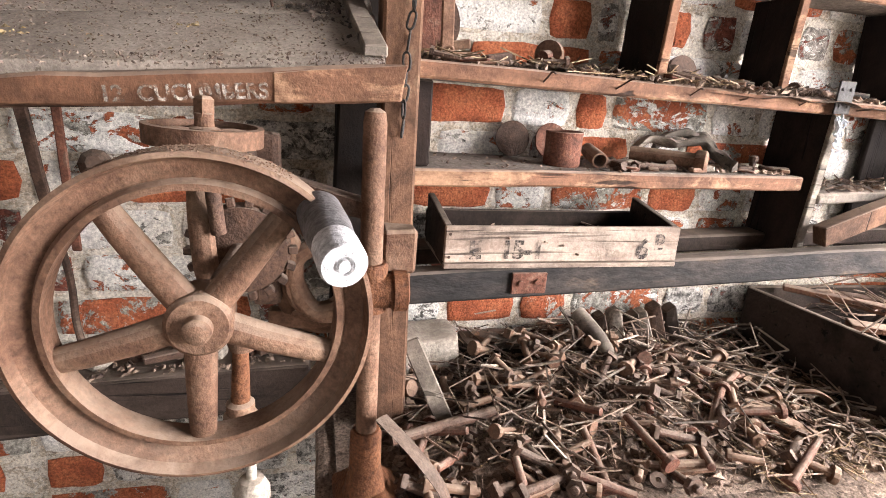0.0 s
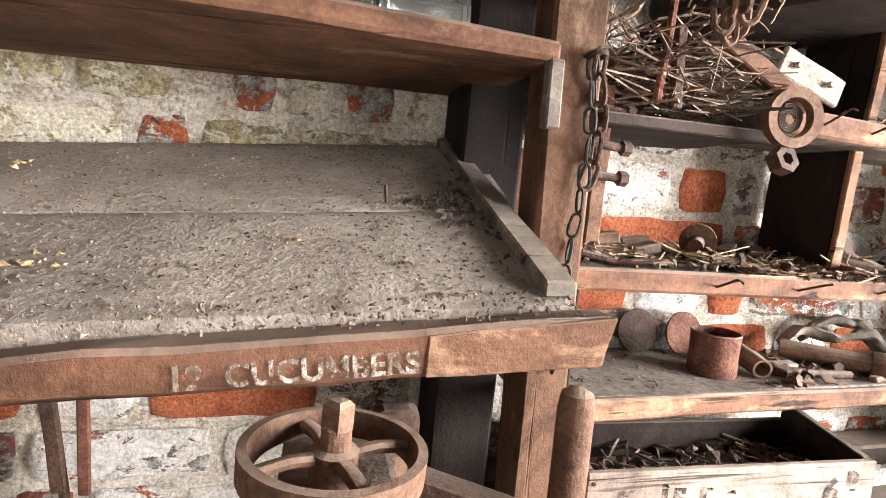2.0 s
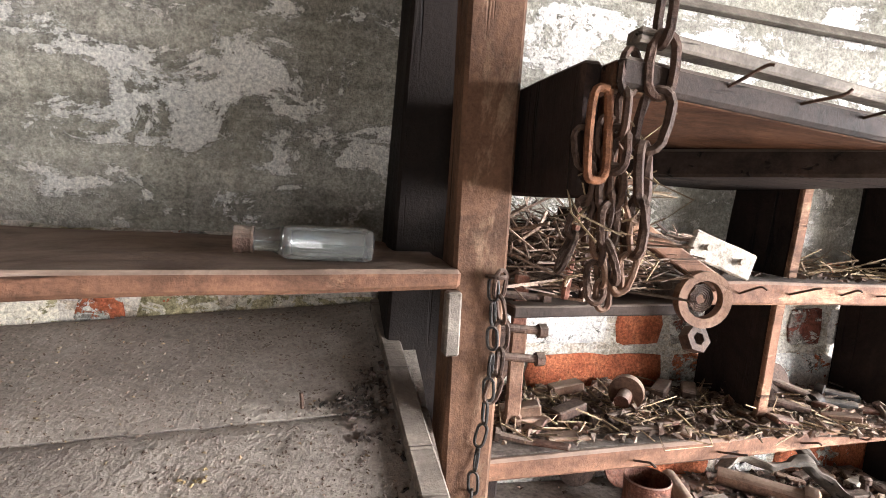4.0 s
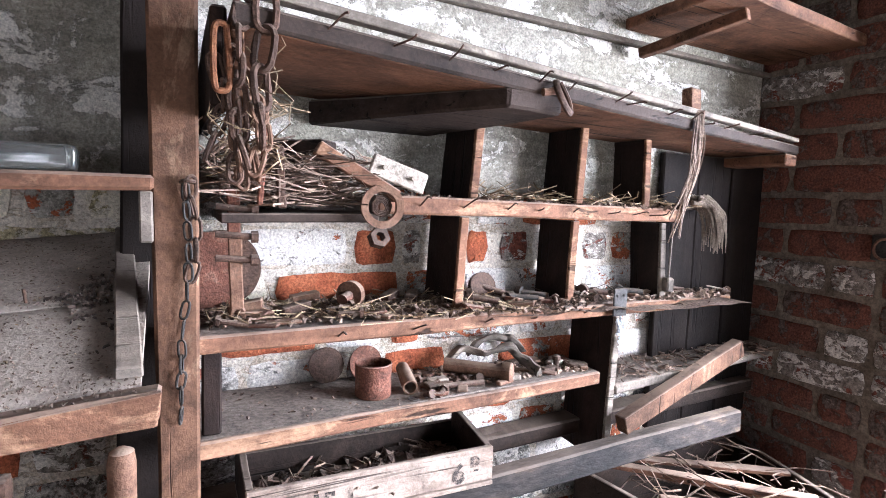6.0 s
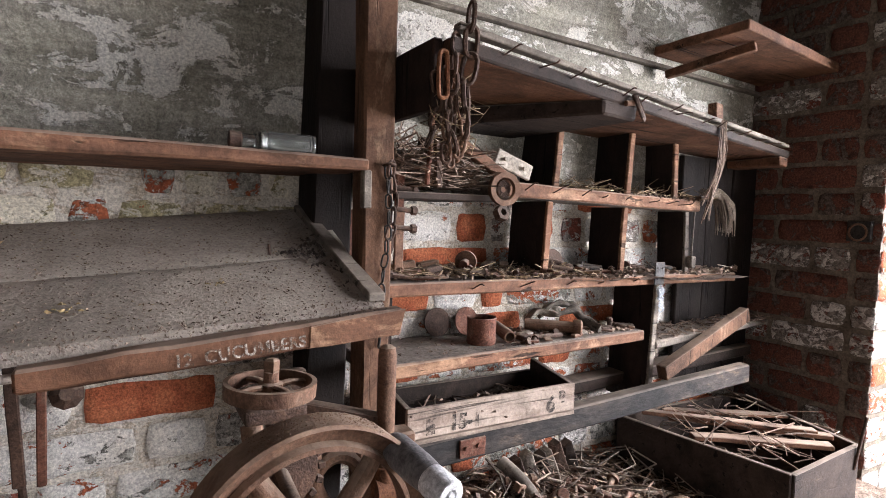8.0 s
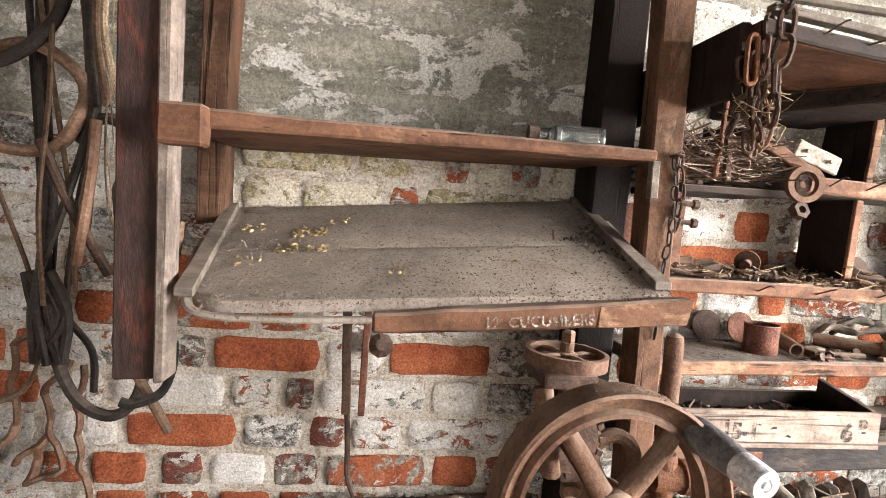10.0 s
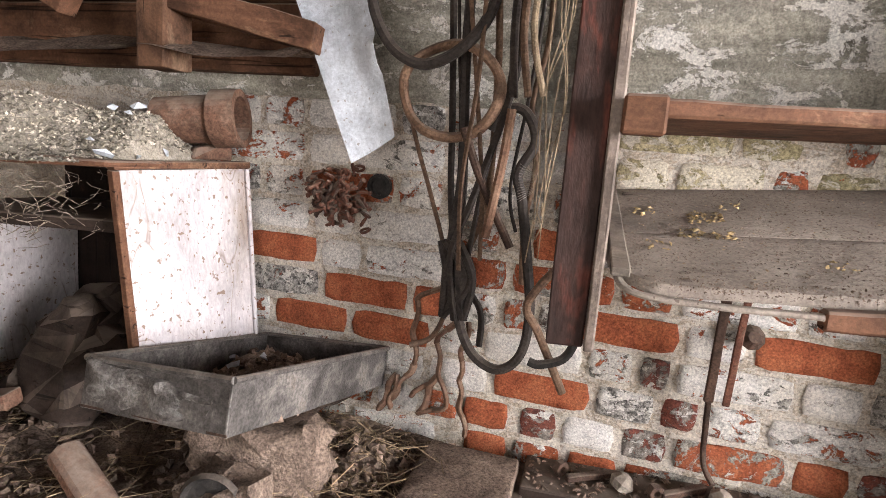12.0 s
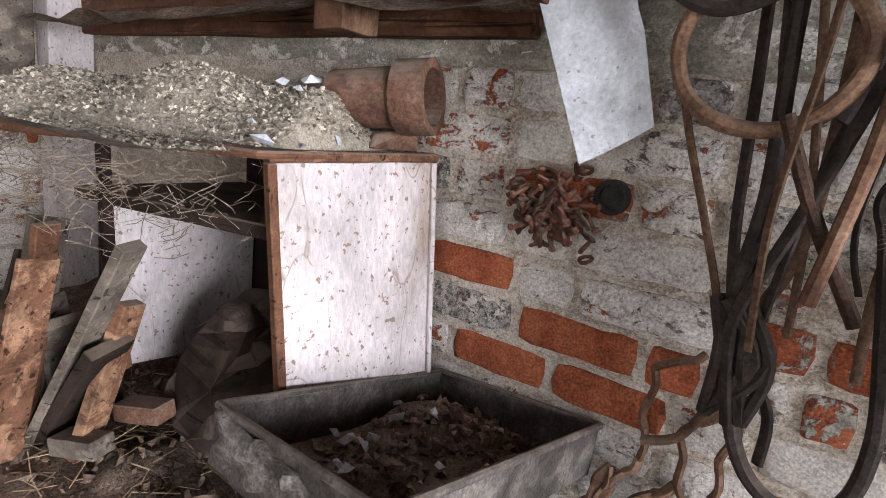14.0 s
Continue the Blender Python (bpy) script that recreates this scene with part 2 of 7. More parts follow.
M["wood_grey"] = wood("weathered_grey_wood", (0.16, 0.135, 0.11), "x", 0.45, (0.26, 0.225, 0.18), 0.45, 0.4)
M["flange_wood"] = wood("pale_grey_brown_flange", (0.17, 0.135, 0.11), "z", 0.5, (0.28, 0.225, 0.185), 0.5, 0.4)
M["crate_wood"] = wood("pale_dirty_crate_wood", (0.25, 0.19, 0.15), "x", 0.5, (0.35, 0.28, 0.225), 0.5, 0.5)
M["rail_paint"] = surface("worn_black_painted_wood", [(0.4, (0.02, 0.018, 0.017)), (0.54, (0.045, 0.037, 0.032)), (0.62, (0.12, 0.085, 0.06)), (0.74, (0.24, 0.17, 0.12))], 11, 120, stretch=(0.35, 1, 1), rough=0.75, dust=DUST, dust_amount=0.4, stain=0.2)
M["shelf_dust"] = surface("dust_covered_shelf", [(0.3, (0.14, 0.115, 0.095)), (0.6, (0.26, 0.22, 0.185))], 10, 130, rough=0.95, specks=(0.1, 0.08, 0.06))
M["straw"] = surface("dry_straw", [(0.3, (0.22, 0.15, 0.085)), (0.6, (0.4, 0.3, 0.19))], 30, 200, island=True)
M["root"] = surface("dry_roots", [(0.3, (0.15, 0.1, 0.072)), (0.6, (0.3, 0.22, 0.165))], 30, 200, island=True)
M["twig"] = surface("grey_twigs", [(0.3, (0.2, 0.15, 0.115)), (0.6, (0.4, 0.33, 0.265))], 30, 200, island=True)
M["chips"] = surface("rust_and_wood_chips", [(0.3, (0.14, 0.097, 0.073)), (0.6, (0.34, 0.25, 0.19))], 40, 260, island=True)
M["chips_dark"] = surface("dark_dirt_crumbs", [(0.3, (0.05, 0.038, 0.03)), (0.6, (0.13, 0.1, 0.08))], 40, 260, island=True)
M["husk"] = surface("yellow_husks", [(0.3, (0.36, 0.25, 0.12)), (0.6, (0.5, 0.38, 0.2))], 40, 260, island=True)
M["soil"] = surface("dusty_soil", [(0.3, (0.11, 0.08, 0.06)), (0.55, (0.24, 0.178, 0.137)), (0.75, (0.36, 0.285, 0.22))], 16, 170, rough=0.98, bump=1.0, dist=0.01, vary=0.7)
M["crust"] = surface("dried_grey_crust", [(0.3, (0.07, 0.062, 0.055)), (0.5, (0.16, 0.145, 0.13)), (0.7, (0.33, 0.32, 0.3))], 26, 160, rough=0.95, bump=1.0, dist=0.008)
M["seed"] = surface("seed_husks", [(0.3, (0.3, 0.265, 0.2)), (0.6, (0.5, 0.45, 0.37))], 40, 260, island=True)
M["white_paint"] = surface("cracked_white_paint", [(0.3, (0.4, 0.33, 0.28)), (0.44, (0.54, 0.5, 0.49)), (0.75, (0.6, 0.57, 0.58))], 6, 130, stretch=(1, 1, 0.4), rough=0.6, specks=(0.2, 0.13, 0.085), speck_scale=85, speck_cut=0.625, vary=0.22, stain=0.25)
M["tin_white"] = surface("peeling_white_tin", [(0.3, (0.5, 0.54, 0.58)), (0.6, (0.68, 0.72, 0.76))], 25, 140, rough=0.5, specks=(0.3, 0.28, 0.25), speck_scale=120, vary=0.2)
M["lettering"] = surface("faded_black_stencil", [(0.35, (0.05, 0.05, 0.05)), (0.6, (0.12, 0.1, 0.09))], 50, 200)
M["lettering_white"] = surface("faded_white_stencil", [(0.35, (0.26, 0.2, 0.15)), (0.6, (0.48, 0.42, 0.36))], 50, 200)


def wear_off(m, scale, low, high):
    """Lets patches of a painted letter wear away."""
    nt = m.node_tree
    cut = ramp(nt, [(low, 0.0), (high, 1.0)], noise_tex(nt, coords(nt, shift=False), scale, 6, 0.75))
    nt.links.new(cut, nt.nodes["Principled BSDF"].inputs["Alpha"])


def add_cracks(m, scale, amount):
    """Thin dark cracks and runs down a painted face."""
    nt = m.node_tree
    bsdf = nt.nodes["Principled BSDF"]
    src = bsdf.inputs["Base Color"].links[0].from_socket
    vor = nt.nodes.new("ShaderNodeTexVoronoi")
    vor.feature = "DISTANCE_TO_EDGE"
    vor.inputs["Scale"].default_value = scale
    warp = nt.nodes.new("ShaderNodeVectorMath")
    warp.operation = "MULTIPLY_ADD"
    n = nt.nodes.new("ShaderNodeTexNoise")
    n.inputs["Scale"].default_value = 9.0
    v = coords(nt, (1, 1, 0.35), False)
    nt.links.new(v, n.inputs["Vector"])
    nt.links.new(n.outputs["Color"], warp.inputs[0])
    warp.inputs[1].default_value = (0.12, 0.12, 0.12)
    nt.links.new(v, warp.inputs[2])
    nt.links.new(warp.outputs[0], vor.inputs["Vector"])
    line = ramp(nt, [(0.0, 1.0), (0.018, 0.0)], vor.outputs["Distance"])
    some = ramp(nt, [(0.5, 0.0), (0.56, amount)], noise_tex(nt, v, 7, 4, 0.6))
    nt.links.new(mix(nt, math_node(nt, "MULTIPLY", line, some), src, (0.2, 0.14, 0.1)), bsdf.inputs["Base Color"])


add_cracks(M["white_paint"], 14, 0.7)
wear_off(M["lettering"], 110, 0.42, 0.66)
wear_off(M["lettering_white"], 90, 0.45, 0.62)
M["rubber"] = surface("perished_black_rubber", [(0.3, (0.018, 0.015, 0.013)), (0.6, (0.06, 0.048, 0.04))], 20, 150, rough=0.6, dust=DUST, dust_amount=0.3)
M["leather"] = surface("stiff_brown_leather", [(0.3, (0.07, 0.04, 0.025)), (0.6, (0.2, 0.125, 0.08))], 20, 150, rough=0.65, dust=DUST, dust_amount=0.4)
M["ash_hoop"] = surface("bent_ash_wood", [(0.3, (0.16, 0.09, 0.055)), (0.6, (0.32, 0.2, 0.13))], 20, 150, rough=0.6, dust=DUST)
M["twine"] = surface("old_twine", [(0.3, (0.2, 0.14, 0.085)), (0.6, (0.38, 0.29, 0.19))], 50, 250)
M["terracotta"] = surface("dusty_terracotta", [(0.3, (0.12, 0.06, 0.038)), (0.5, (0.23, 0.125, 0.082)), (0.7, (0.28, 0.19, 0.135))], 18, 140, dust=DUST, dust_amount=0.9, stain=0.6)
M["stone"] = surface("pale_stone", [(0.3, (0.24, 0.2, 0.16)), (0.6, (0.45, 0.4, 0.33))], 18, 140, dust=DUST)
M["handle_grey"] = surface("worn_grey_tube", [(0.3, (0.16, 0.15, 0.15)), (0.6, (0.26, 0.25, 0.25))], 20, 150, rough=0.42)
M["handle_white"] = surface("bare_pale_metal", [(0.3, (0.62, 0.62, 0.63)), (0.6, (0.85, 0.85, 0.85))], 30, 200, rough=0.4)
M["web"] = surface("dusty_cobweb", [(0.3, (0.26, 0.23, 0.2)), (0.6, (0.42, 0.38, 0.34))], 30, 200)
M["hair"] = surface("matted_sheep_hair", [(0.3, (0.13, 0.1, 0.075)), (0.6, (0.34, 0.28, 0.22))], 30, 250)
M["ceiling"] = surface("dark_roof_boards", [(0.3, (0.05, 0.035, 0.026)), (0.6, (0.13, 0.09, 0.065))], 10, 120, stretch=(0.15, 1, 1))
M["floor"] = surface("dirty_floor_boards", [(0.3, (0.07, 0.055, 0.042)), (0.6, (0.17, 0.135, 0.105))], 10, 120, stretch=(0.15, 1, 1))
M["ground"] = surface("dry_yard_ground", [(0.3, (0.17, 0.14, 0.09)), (0.55, (0.32, 0.28, 0.2)), (0.75, (0.2, 0.22, 0.1))], 3, 60)
M["leaf"] = surface("green_leaves", [(0.3, (0.04, 0.1, 0.02)), (0.6, (0.11, 0.2, 0.05))], 8, 60, rough=0.5)
M["leaf_yellow"] = surface("yellow_green_leaves", [(0.3, (0.12, 0.16, 0.03)), (0.6, (0.26, 0.27, 0.07))], 8, 60, rough=0.5)


def glass_mat():
    m, nt, bsdf = start_mat("dusty_clear_glass")
    bsdf.inputs["Transmission Weight"].default_value = 0.95
    bsdf.inputs["Roughness"].default_value = 0.07
    bsdf.inputs["Base Color"].default_value = (0.8, 0.82, 0.79, 1)
    bsdf.inputs["IOR"].default_value = 1.47
    return m


M["glass"] = glass_mat()
M["sky_glow"], gt, gb = start_mat("bright_hazy_sky")
gb.inputs["Base Color"].default_value = (0, 0, 0, 1)
gb.inputs["Emission Color"].default_value = (1.0, 0.99, 0.97, 1)
gb.inputs["Emission Strength"].default_value = 2.2


# ---------------------------------------------------------------- mesh tools
def mesh_of(bm, name, mat, smooth=False):
    me = bpy.data.meshes.new(name)
    bmesh.ops.recalc_face_normals(bm, faces=bm.faces)
    bm.to_mesh(me)
    bm.free()
    me.materials.append(M[mat])
    if smooth:
        me.shade_smooth()
        me.set_sharp_from_angle(angle=radians(40))
    return me


def part(name, bm, mat, parent=None, label="", smooth=False):
    ob = new(name, mesh_of(bm, name, mat, smooth))
    if parent:
        ob.parent = parent
    if label:
        ob["label"] = label
    return ob


def thing(name, label, category, group="", kind="", at=(0, 0, 0)):
    ob = new(name)
    ob.location = at
    ob.empty_display_size = 0.05
    return tagged(ob, label, category, group, kind)


def solid(name, bm, mat, label, category, group="", kind="", smooth=False):
    return tagged(part(name, bm, mat, None, "", smooth), label, category, group, kind)


def hexa(c, bevel=0.003, cuts=0, rough=0.0):
    """A block from its eight corners: four below, four above, each going round."""
    bm = bmesh.new()
    v = [bm.verts.new(p) for p in c]
    for f in ((0, 3, 2, 1), (4, 5, 6, 7), (0, 1, 5, 4), (1, 2, 6, 5), (2, 3, 7, 6), (3, 0, 4, 7)):
        bm.faces.new([v[i] for i in f])
    if bevel:
        bmesh.ops.bevel(bm, geom=bm.edges[:], offset=bevel, segments=2 if bevel > 0.004 else 1, affect="EDGES", profile=0.6)
    if cuts:
        bmesh.ops.subdivide_edges(bm, edges=[e for e in bm.edges if e.calc_length() > 0.08], cuts=cuts, use_grid_fill=True)
    if rough:
        crumple(bm, rough)
    return bm


def crumple(bm, amount, scale=25.0):
    for v in bm.verts:
        v.co += noise.noise_vector(v.co * scale) * amount


def block(x0, x1, y0, y1, z0, z1, bevel=0.003, cuts=0, rough=0.0):
    return hexa([(x0, y0, z0), (x1, y0, z0), (x1, y1, z0), (x0, y1, z0), (x0, y0, z1), (x1, y0, z1), (x1, y1, z1), (x0, y1, z1)], bevel, cuts, rough)


def bar(p, q, w, h, up=(0, 0, 1), bevel=0.002, cuts=3, rough=0.0015):
    """A straight timber or strip from p to q, w wide across and h high."""
    p, q = Vector(p), Vector(q)
    d = (q - p).normalized()
    s = d.cross(Vector(up)).normalized()
    u = s.cross(d)
    c = [e + s * w / 2 * a + u * h / 2 * b for e, a, b in ((p, -1, -1), (p, 1, -1), (q, 1, -1), (q, -1, -1), (p, -1, 1), (p, 1, 1), (q, 1, 1), (q, -1, 1))]
    return hexa(c, bevel, cuts, rough)


def smooth_path(pts, n=6):
    """A Catmull-Rom curve through pts."""
    pts = [Vector(p) for p in pts]
    out = []
    for i in range(len(pts) - 1):
        a, b, c, d = pts[max(i - 1, 0)], pts[i], pts[i + 1], pts[min(i + 2, len(pts) - 1)]
        for k in range(n):
            t = k / n
            out.append(0.5 * (2 * b + (c - a) * t + (2 * a - 5 * b + 4 * c - d) * t * t + (3 * b - a - 3 * c + d) * t ** 3))
    return out + [pts[-1]]


def tube(bm, pts, r, seg=8, flat=1.0, close=False, r_end=None):
    """Sweeps a round or flattened section along pts."""
    pts = [Vector(p) for p in pts]
    n, rings, up = len(pts), [], Vector((0.13, 0.31, 0.94))
    for i, p in enumerate(pts):
        a = pts[i - 1] if (i or close) else p
        b = pts[(i + 1) % n] if (i < n - 1 or close) else p
        d = (b - a).normalized()
        s = d.cross(up)
        s = s.normalized() if s.length > 1e-4 else Vector((1, 0, 0))
        up = s.cross(d)
        rr = r if r_end is None else r + (r_end - r) * i / max(n - 1, 1)
        rings.append([bm.verts.new(p + s * math.cos(k * math.tau / seg) * rr + up * math.sin(k * math.tau / seg) * rr * flat) for k in range(seg)])
    for i in range(n if close else n - 1):
        A, B = rings[i], rings[(i + 1) % n]
        for k in range(seg):
            bm.faces.new((A[k], A[(k + 1) % seg], B[(k + 1) % seg], B[k]))
    if not close:
        bm.faces.new(rings[0][::-1]), bm.faces.new(rings[-1])
    return bm


def rod(p, q, r, seg=14, r_end=None):
    return tube(bmesh.new(), [p, Vector(p).lerp(Vector(q), 0.5), q], r, seg, r_end=r_end)


def lathe(profile, seg=28, m=None, close=False):
    """Turns (radius, height) points about z, then moves the result by m."""
    bm = bmesh.new()
    rings = [[bm.verts.new((max(r, 1e-5) * math.cos(k * math.tau / seg), max(r, 1e-5) * math.sin(k * math.tau / seg), h)) for k in range(seg)] for r, h in profile]
    pairs = list(zip(rings, rings[1:] + rings[:1])) if close else list(zip(rings, rings[1:]))
    for A, B in pairs:
        for k in range(seg):
            bm.faces.new((A[k], A[(k + 1) % seg], B[(k + 1) % seg], B[k]))
    if not close:
        bm.faces.new(rings[0][::-1]), bm.faces.new(rings[-1])
    if m is not None:
        bm.transform(m)
    return bm


def join(*bms):
    out = bmesh.new()
    for b in bms:
        me = bpy.data.meshes.new("joined")
        b.to_mesh(me)
        b.free()
        out.from_mesh(me)
        bpy.data.meshes.remove(me)
    return out


def words(body, size, thick=0.0006, fat=0.0):
    c = bpy.data.curves.new("words", "FONT")
    c.body, c.size, c.extrude, c.offset = body, size, thick, fat
    ob = new("words", c)
    me = bpy.data.meshes.new_from_object(ob)
    bpy.data.objects.remove(ob)
    bm = bmesh.new()
    bm.from_mesh(me)
    bpy.data.meshes.remove(me)
    return bm


def bits(name, mat, n, box, top, length, thick, label, category, seed, curl=0.2, steep=0.25, flat=1.0, seg=4):
    """Uncountable litter: n short bent slivers lying on top(x, y)."""
    rnd = random.Random(seed)
    vs, fs = [], []
    for _ in range(n):
        x, y = rnd.uniform(box[0], box[1]), rnd.uniform(box[2], box[3])
        a, l, t = rnd.uniform(0, math.tau), rnd.uniform(*length), rnd.uniform(*thick)
        z = top(x, y) + t * 0.5 + rnd.uniform(0, 0.004)
        sl = rnd.gauss(0, steep)
        d = Vector((math.cos(a), math.sin(a), sl)).normalized()
        s = d.cross(Vector((0, 0, 1))).normalized()
        u = s.cross(d)
        bend = rnd.gauss(0, curl) * l
        c, k0 = Vector((x, y, z + abs(sl) * l * 0.4)), len(vs)
        for e in (-0.5, 0.0, 0.5):
            m = c + d * l * e + s * bend * (0.25 - e * e) * 4
            for k in range(seg):
                q = k * math.tau / seg + 0.6
                vs.append(m + s * math.cos(q) * t * 0.5 + u * math.sin(q) * t * 0.5 * flat)
        for r in (0, 1):
            for k in range(seg):
                fs.append((k0 + r * seg + k, k0 + r * seg + (k + 1) % seg, k0 + (r + 1) * seg + (k + 1) % seg, k0 + (r + 1) * seg + k))
        fs.append(tuple(k0 + k for k in range(seg)))
        fs.append(tuple(k0 + 2 * seg + k for k in reversed(range(seg))))
    me = bpy.data.meshes.new(name)
    me.from_pydata(vs, [], fs)
    me.materials.append(M[mat])
    return tagged(new(name, me), label, category, "", "stuff")


def flakes(name, mat, n, box, top, size, label, category, seed, tilt=0.5):
    """Uncountable flat chips, each a thin wedge."""
    rnd = random.Random(seed)
    vs, fs = [], []
    for _ in range(n):
        x, y, s = rnd.uniform(box[0], box[1]), rnd.uniform(box[2], box[3]), rnd.uniform(*size)
        m = pose(x, y, top(x, y) + s * 0.2, rnd.gauss(0, 57 * tilt), rnd.gauss(0, 57 * tilt), rnd.uniform(0, 360))
        k0 = len(vs)
        for px, py, pz in ((-1, -0.5, -0.12), (1, -0.35, -0.1), (0.7, 0.5, -0.12), (-0.8, 0.45, -0.1), (0, 0, 0.22)):
            vs.append(m @ Vector((px * s * 0.5, py * s * 0.5, pz * s)))
        fs += [(k0 + 3, k0 + 2, k0 + 1, k0), (k0, k0 + 1, k0 + 4), (k0 + 1, k0 + 2, k0 + 4), (k0 + 2, k0 + 3, k0 + 4), (k0 + 3, k0, k0 + 4)]
    me = bpy.data.meshes.new(name)
    me.from_pydata(vs, [], fs)
    me.materials.append(M[mat])
    return tagged(new(name, me), label, category, "", "stuff")


def mound(x0, x1, y0, y1, top, nx=40, ny=24, base=-0.02):
    """A heap as a closed sheet over a rectangle, top(x, y) high."""
    bm = bmesh.new()
    g = [[bm.verts.new((x0 + (x1 - x0) * i / nx, y0 + (y1 - y0) * j / ny, top(x0 + (x1 - x0) * i / nx, y0 + (y1 - y0) * j / ny))) for j in range(ny + 1)] for i in range(nx + 1)]
    for i in range(nx):
        for j in range(ny):
            bm.faces.new((g[i][j], g[i + 1][j], g[i + 1][j + 1], g[i][j + 1]))
    return bm


# ---------------------------------------------------------------- the shell of the shed
WALL = 1.2
wall_north = solid("wall_north", block(-3.5, 1.55, 1.2015, 1.42, 0, 2.4, 0), "mortar", "back wall of limewashed old red brick", "wall", kind="structure")
plaster = bmesh.new()
nx, nz = 90, 26
grid = [[plaster.verts.new((-3.28 + 4.6 * i / nx, 1.19 + 0.005 * noise.noise((i * 0.35, 0, j * 0.35)) + (0.006 if j % 5 == 0 else 0), (1.615 + 0.02 * noise.noise((i * 0.6, 3.0, 0.0)) if j == 0 else 1.615) + 0.78 * j / nz)) for j in range(nz + 1)] for i in range(nx + 1)]
for i in range(nx):
    for j in range(nz):
        plaster.faces.new((grid[i][j], grid[i + 1][j], grid[i + 1][j + 1], grid[i][j + 1]))
low = [grid[i][0] for i in range(nx + 1)]
back = [plaster.verts.new((v.co.x, 1.21, v.co.z)) for v in low]
for i in range(nx):
    plaster.faces.new((low[i + 1], low[i], back[i], back[i + 1]))
part("plaster", plaster, "plaster", wall_north, "grey flaking plaster coat", True)

wall_east = solid("wall_east", block(1.336, 1.55, 0.8, 1.204, 0, 2.4, 0), "pier_mortar", "brick pier beside the open doorway", "wall", kind="structure")
solid("wall_east_near", block(1.336, 1.55, -2.85, -1.8, 0, 2.4, 0.004), "brick_grey", "sooty limewashed side wall near the front", "wall", kind="structure")
solid("lintel_east", block(1.336, 1.55, -1.8, 0.8, 2.05, 2.4, 0.004), "wood_dark", "dark timber lintel over the open doorway", "lintel", kind="structure")
wall_west = solid("wall_west", block(-3.5, -3.306, -2.85, 1.204, 0, 2.4, 0), "mortar", "far end wall of limewashed brick", "wall", kind="structure")
solid("wall_south_left", block(-3.5, -1.6, -2.85, -2.65, 0, 2.4, 0.004), "wood_dark", "boarded front wall beside the front doorway", "wall", kind="structure")
solid("wall_south_right", block(-0.4, 1.336, -2.85, -2.65, 0, 2.4, 0.004), "wood_dark", "boarded front wall beside the front doorway", "wall", kind="structure")
ceiling = bmesh.new()
for k in range(22):
    y = -2.85 + k * 0.194
    b = block(-3.5, 1.55, y + 0.003, y + 0.191, 2.4, 2.43, 0.002)
    ceiling = join(ceiling, b)
for k in range(8):
    x = -3.2 + k * 0.62
    ceiling = join(ceiling, block(x, x + 0.06, -2.8, 1.19, 2.3, 2.398, 0.004))
solid("ceiling", ceiling, "ceiling", "dark boarded roof on rafters", "ceiling", kind="structure")
floor = solid("floor", block(-3.5, 1.55, -2.85, 1.42, -0.12, -0.03, 0), "soil", "dirty boarded floor", "floor", kind="structure")
fb = block(-3.3, 1.33, -0.065, 0.065, -0.03, 0.0, 0.004)
fm = mesh_of(fb, "plank", "floor")
for k in range(28):
    o = new("plank", fm)
    o.location = (0, -2.78 + k * 0.141, 0)
    o.parent = floor

# ---------------------------------------------------------------- things: carpentry of the shelving
def fy(x, a, b):
    return a + b * x


def shelf(name, x0, x1, a, b, z0, z1, th, edge, label, deep=1.196, top="shelf_dust"):
    """A plank whose front runs along y = a + b x, with its top at z0 to z1 and a worn front edge."""
    t = thing(name, label, "shelf", at=(x0, fy(x0, a, b), z0))
    f0, f1 = fy(x0, a, b), fy(x1, a, b)
    bm = hexa([(x0, f0 + 0.012, z0 - th), (x1, f1 + 0.012, z1 - th), (x1, deep, z1 - th), (x0, deep, z0 - th), (x0, f0 + 0.012, z0), (x1, f1 + 0.012, z1), (x1, deep, z1), (x0, deep, z0)], 0.002, 3, 0.001)
    e = hexa([(x0, f0, z0 - th), (x1, f1, z1 - th), (x1, f1 + 0.011, z1 - th), (x0, f0 + 0.011, z0 - th), (x0, f0, z0 + 0.001), (x1, f1, z1 + 0.001), (x1, f1 + 0.011, z1 + 0.001), (x0, f0 + 0.011, z0 + 0.001)], 0.0035, 6, 0.0025)
    for nm, m, mt in (("board", bm, top), ("front_edge", e, edge)):
        o = part(nm, m, mt, t)
        o.matrix_parent_inverse = Matrix.Translation(-Vector(t.location))
    return t


def nail(parent, p, length=0.028, r=0.0014, d=(0.1, -1, 0.25), bent=0.3):
    p, d = Vector(p), Vector(d).normalized()
    tip = p + d * length
    bm = tube(bmesh.new(), smooth_path([p - d * 0.006, p + d * length * 0.5, tip, tip + Vector((0.2, -0.3, bent)) * length * 0.5], 3), r, 6)
    o = part("nail", bm, "rust_dark", parent)
    o.matrix_parent_inverse = Matrix.Translation(-Vector(parent.location))


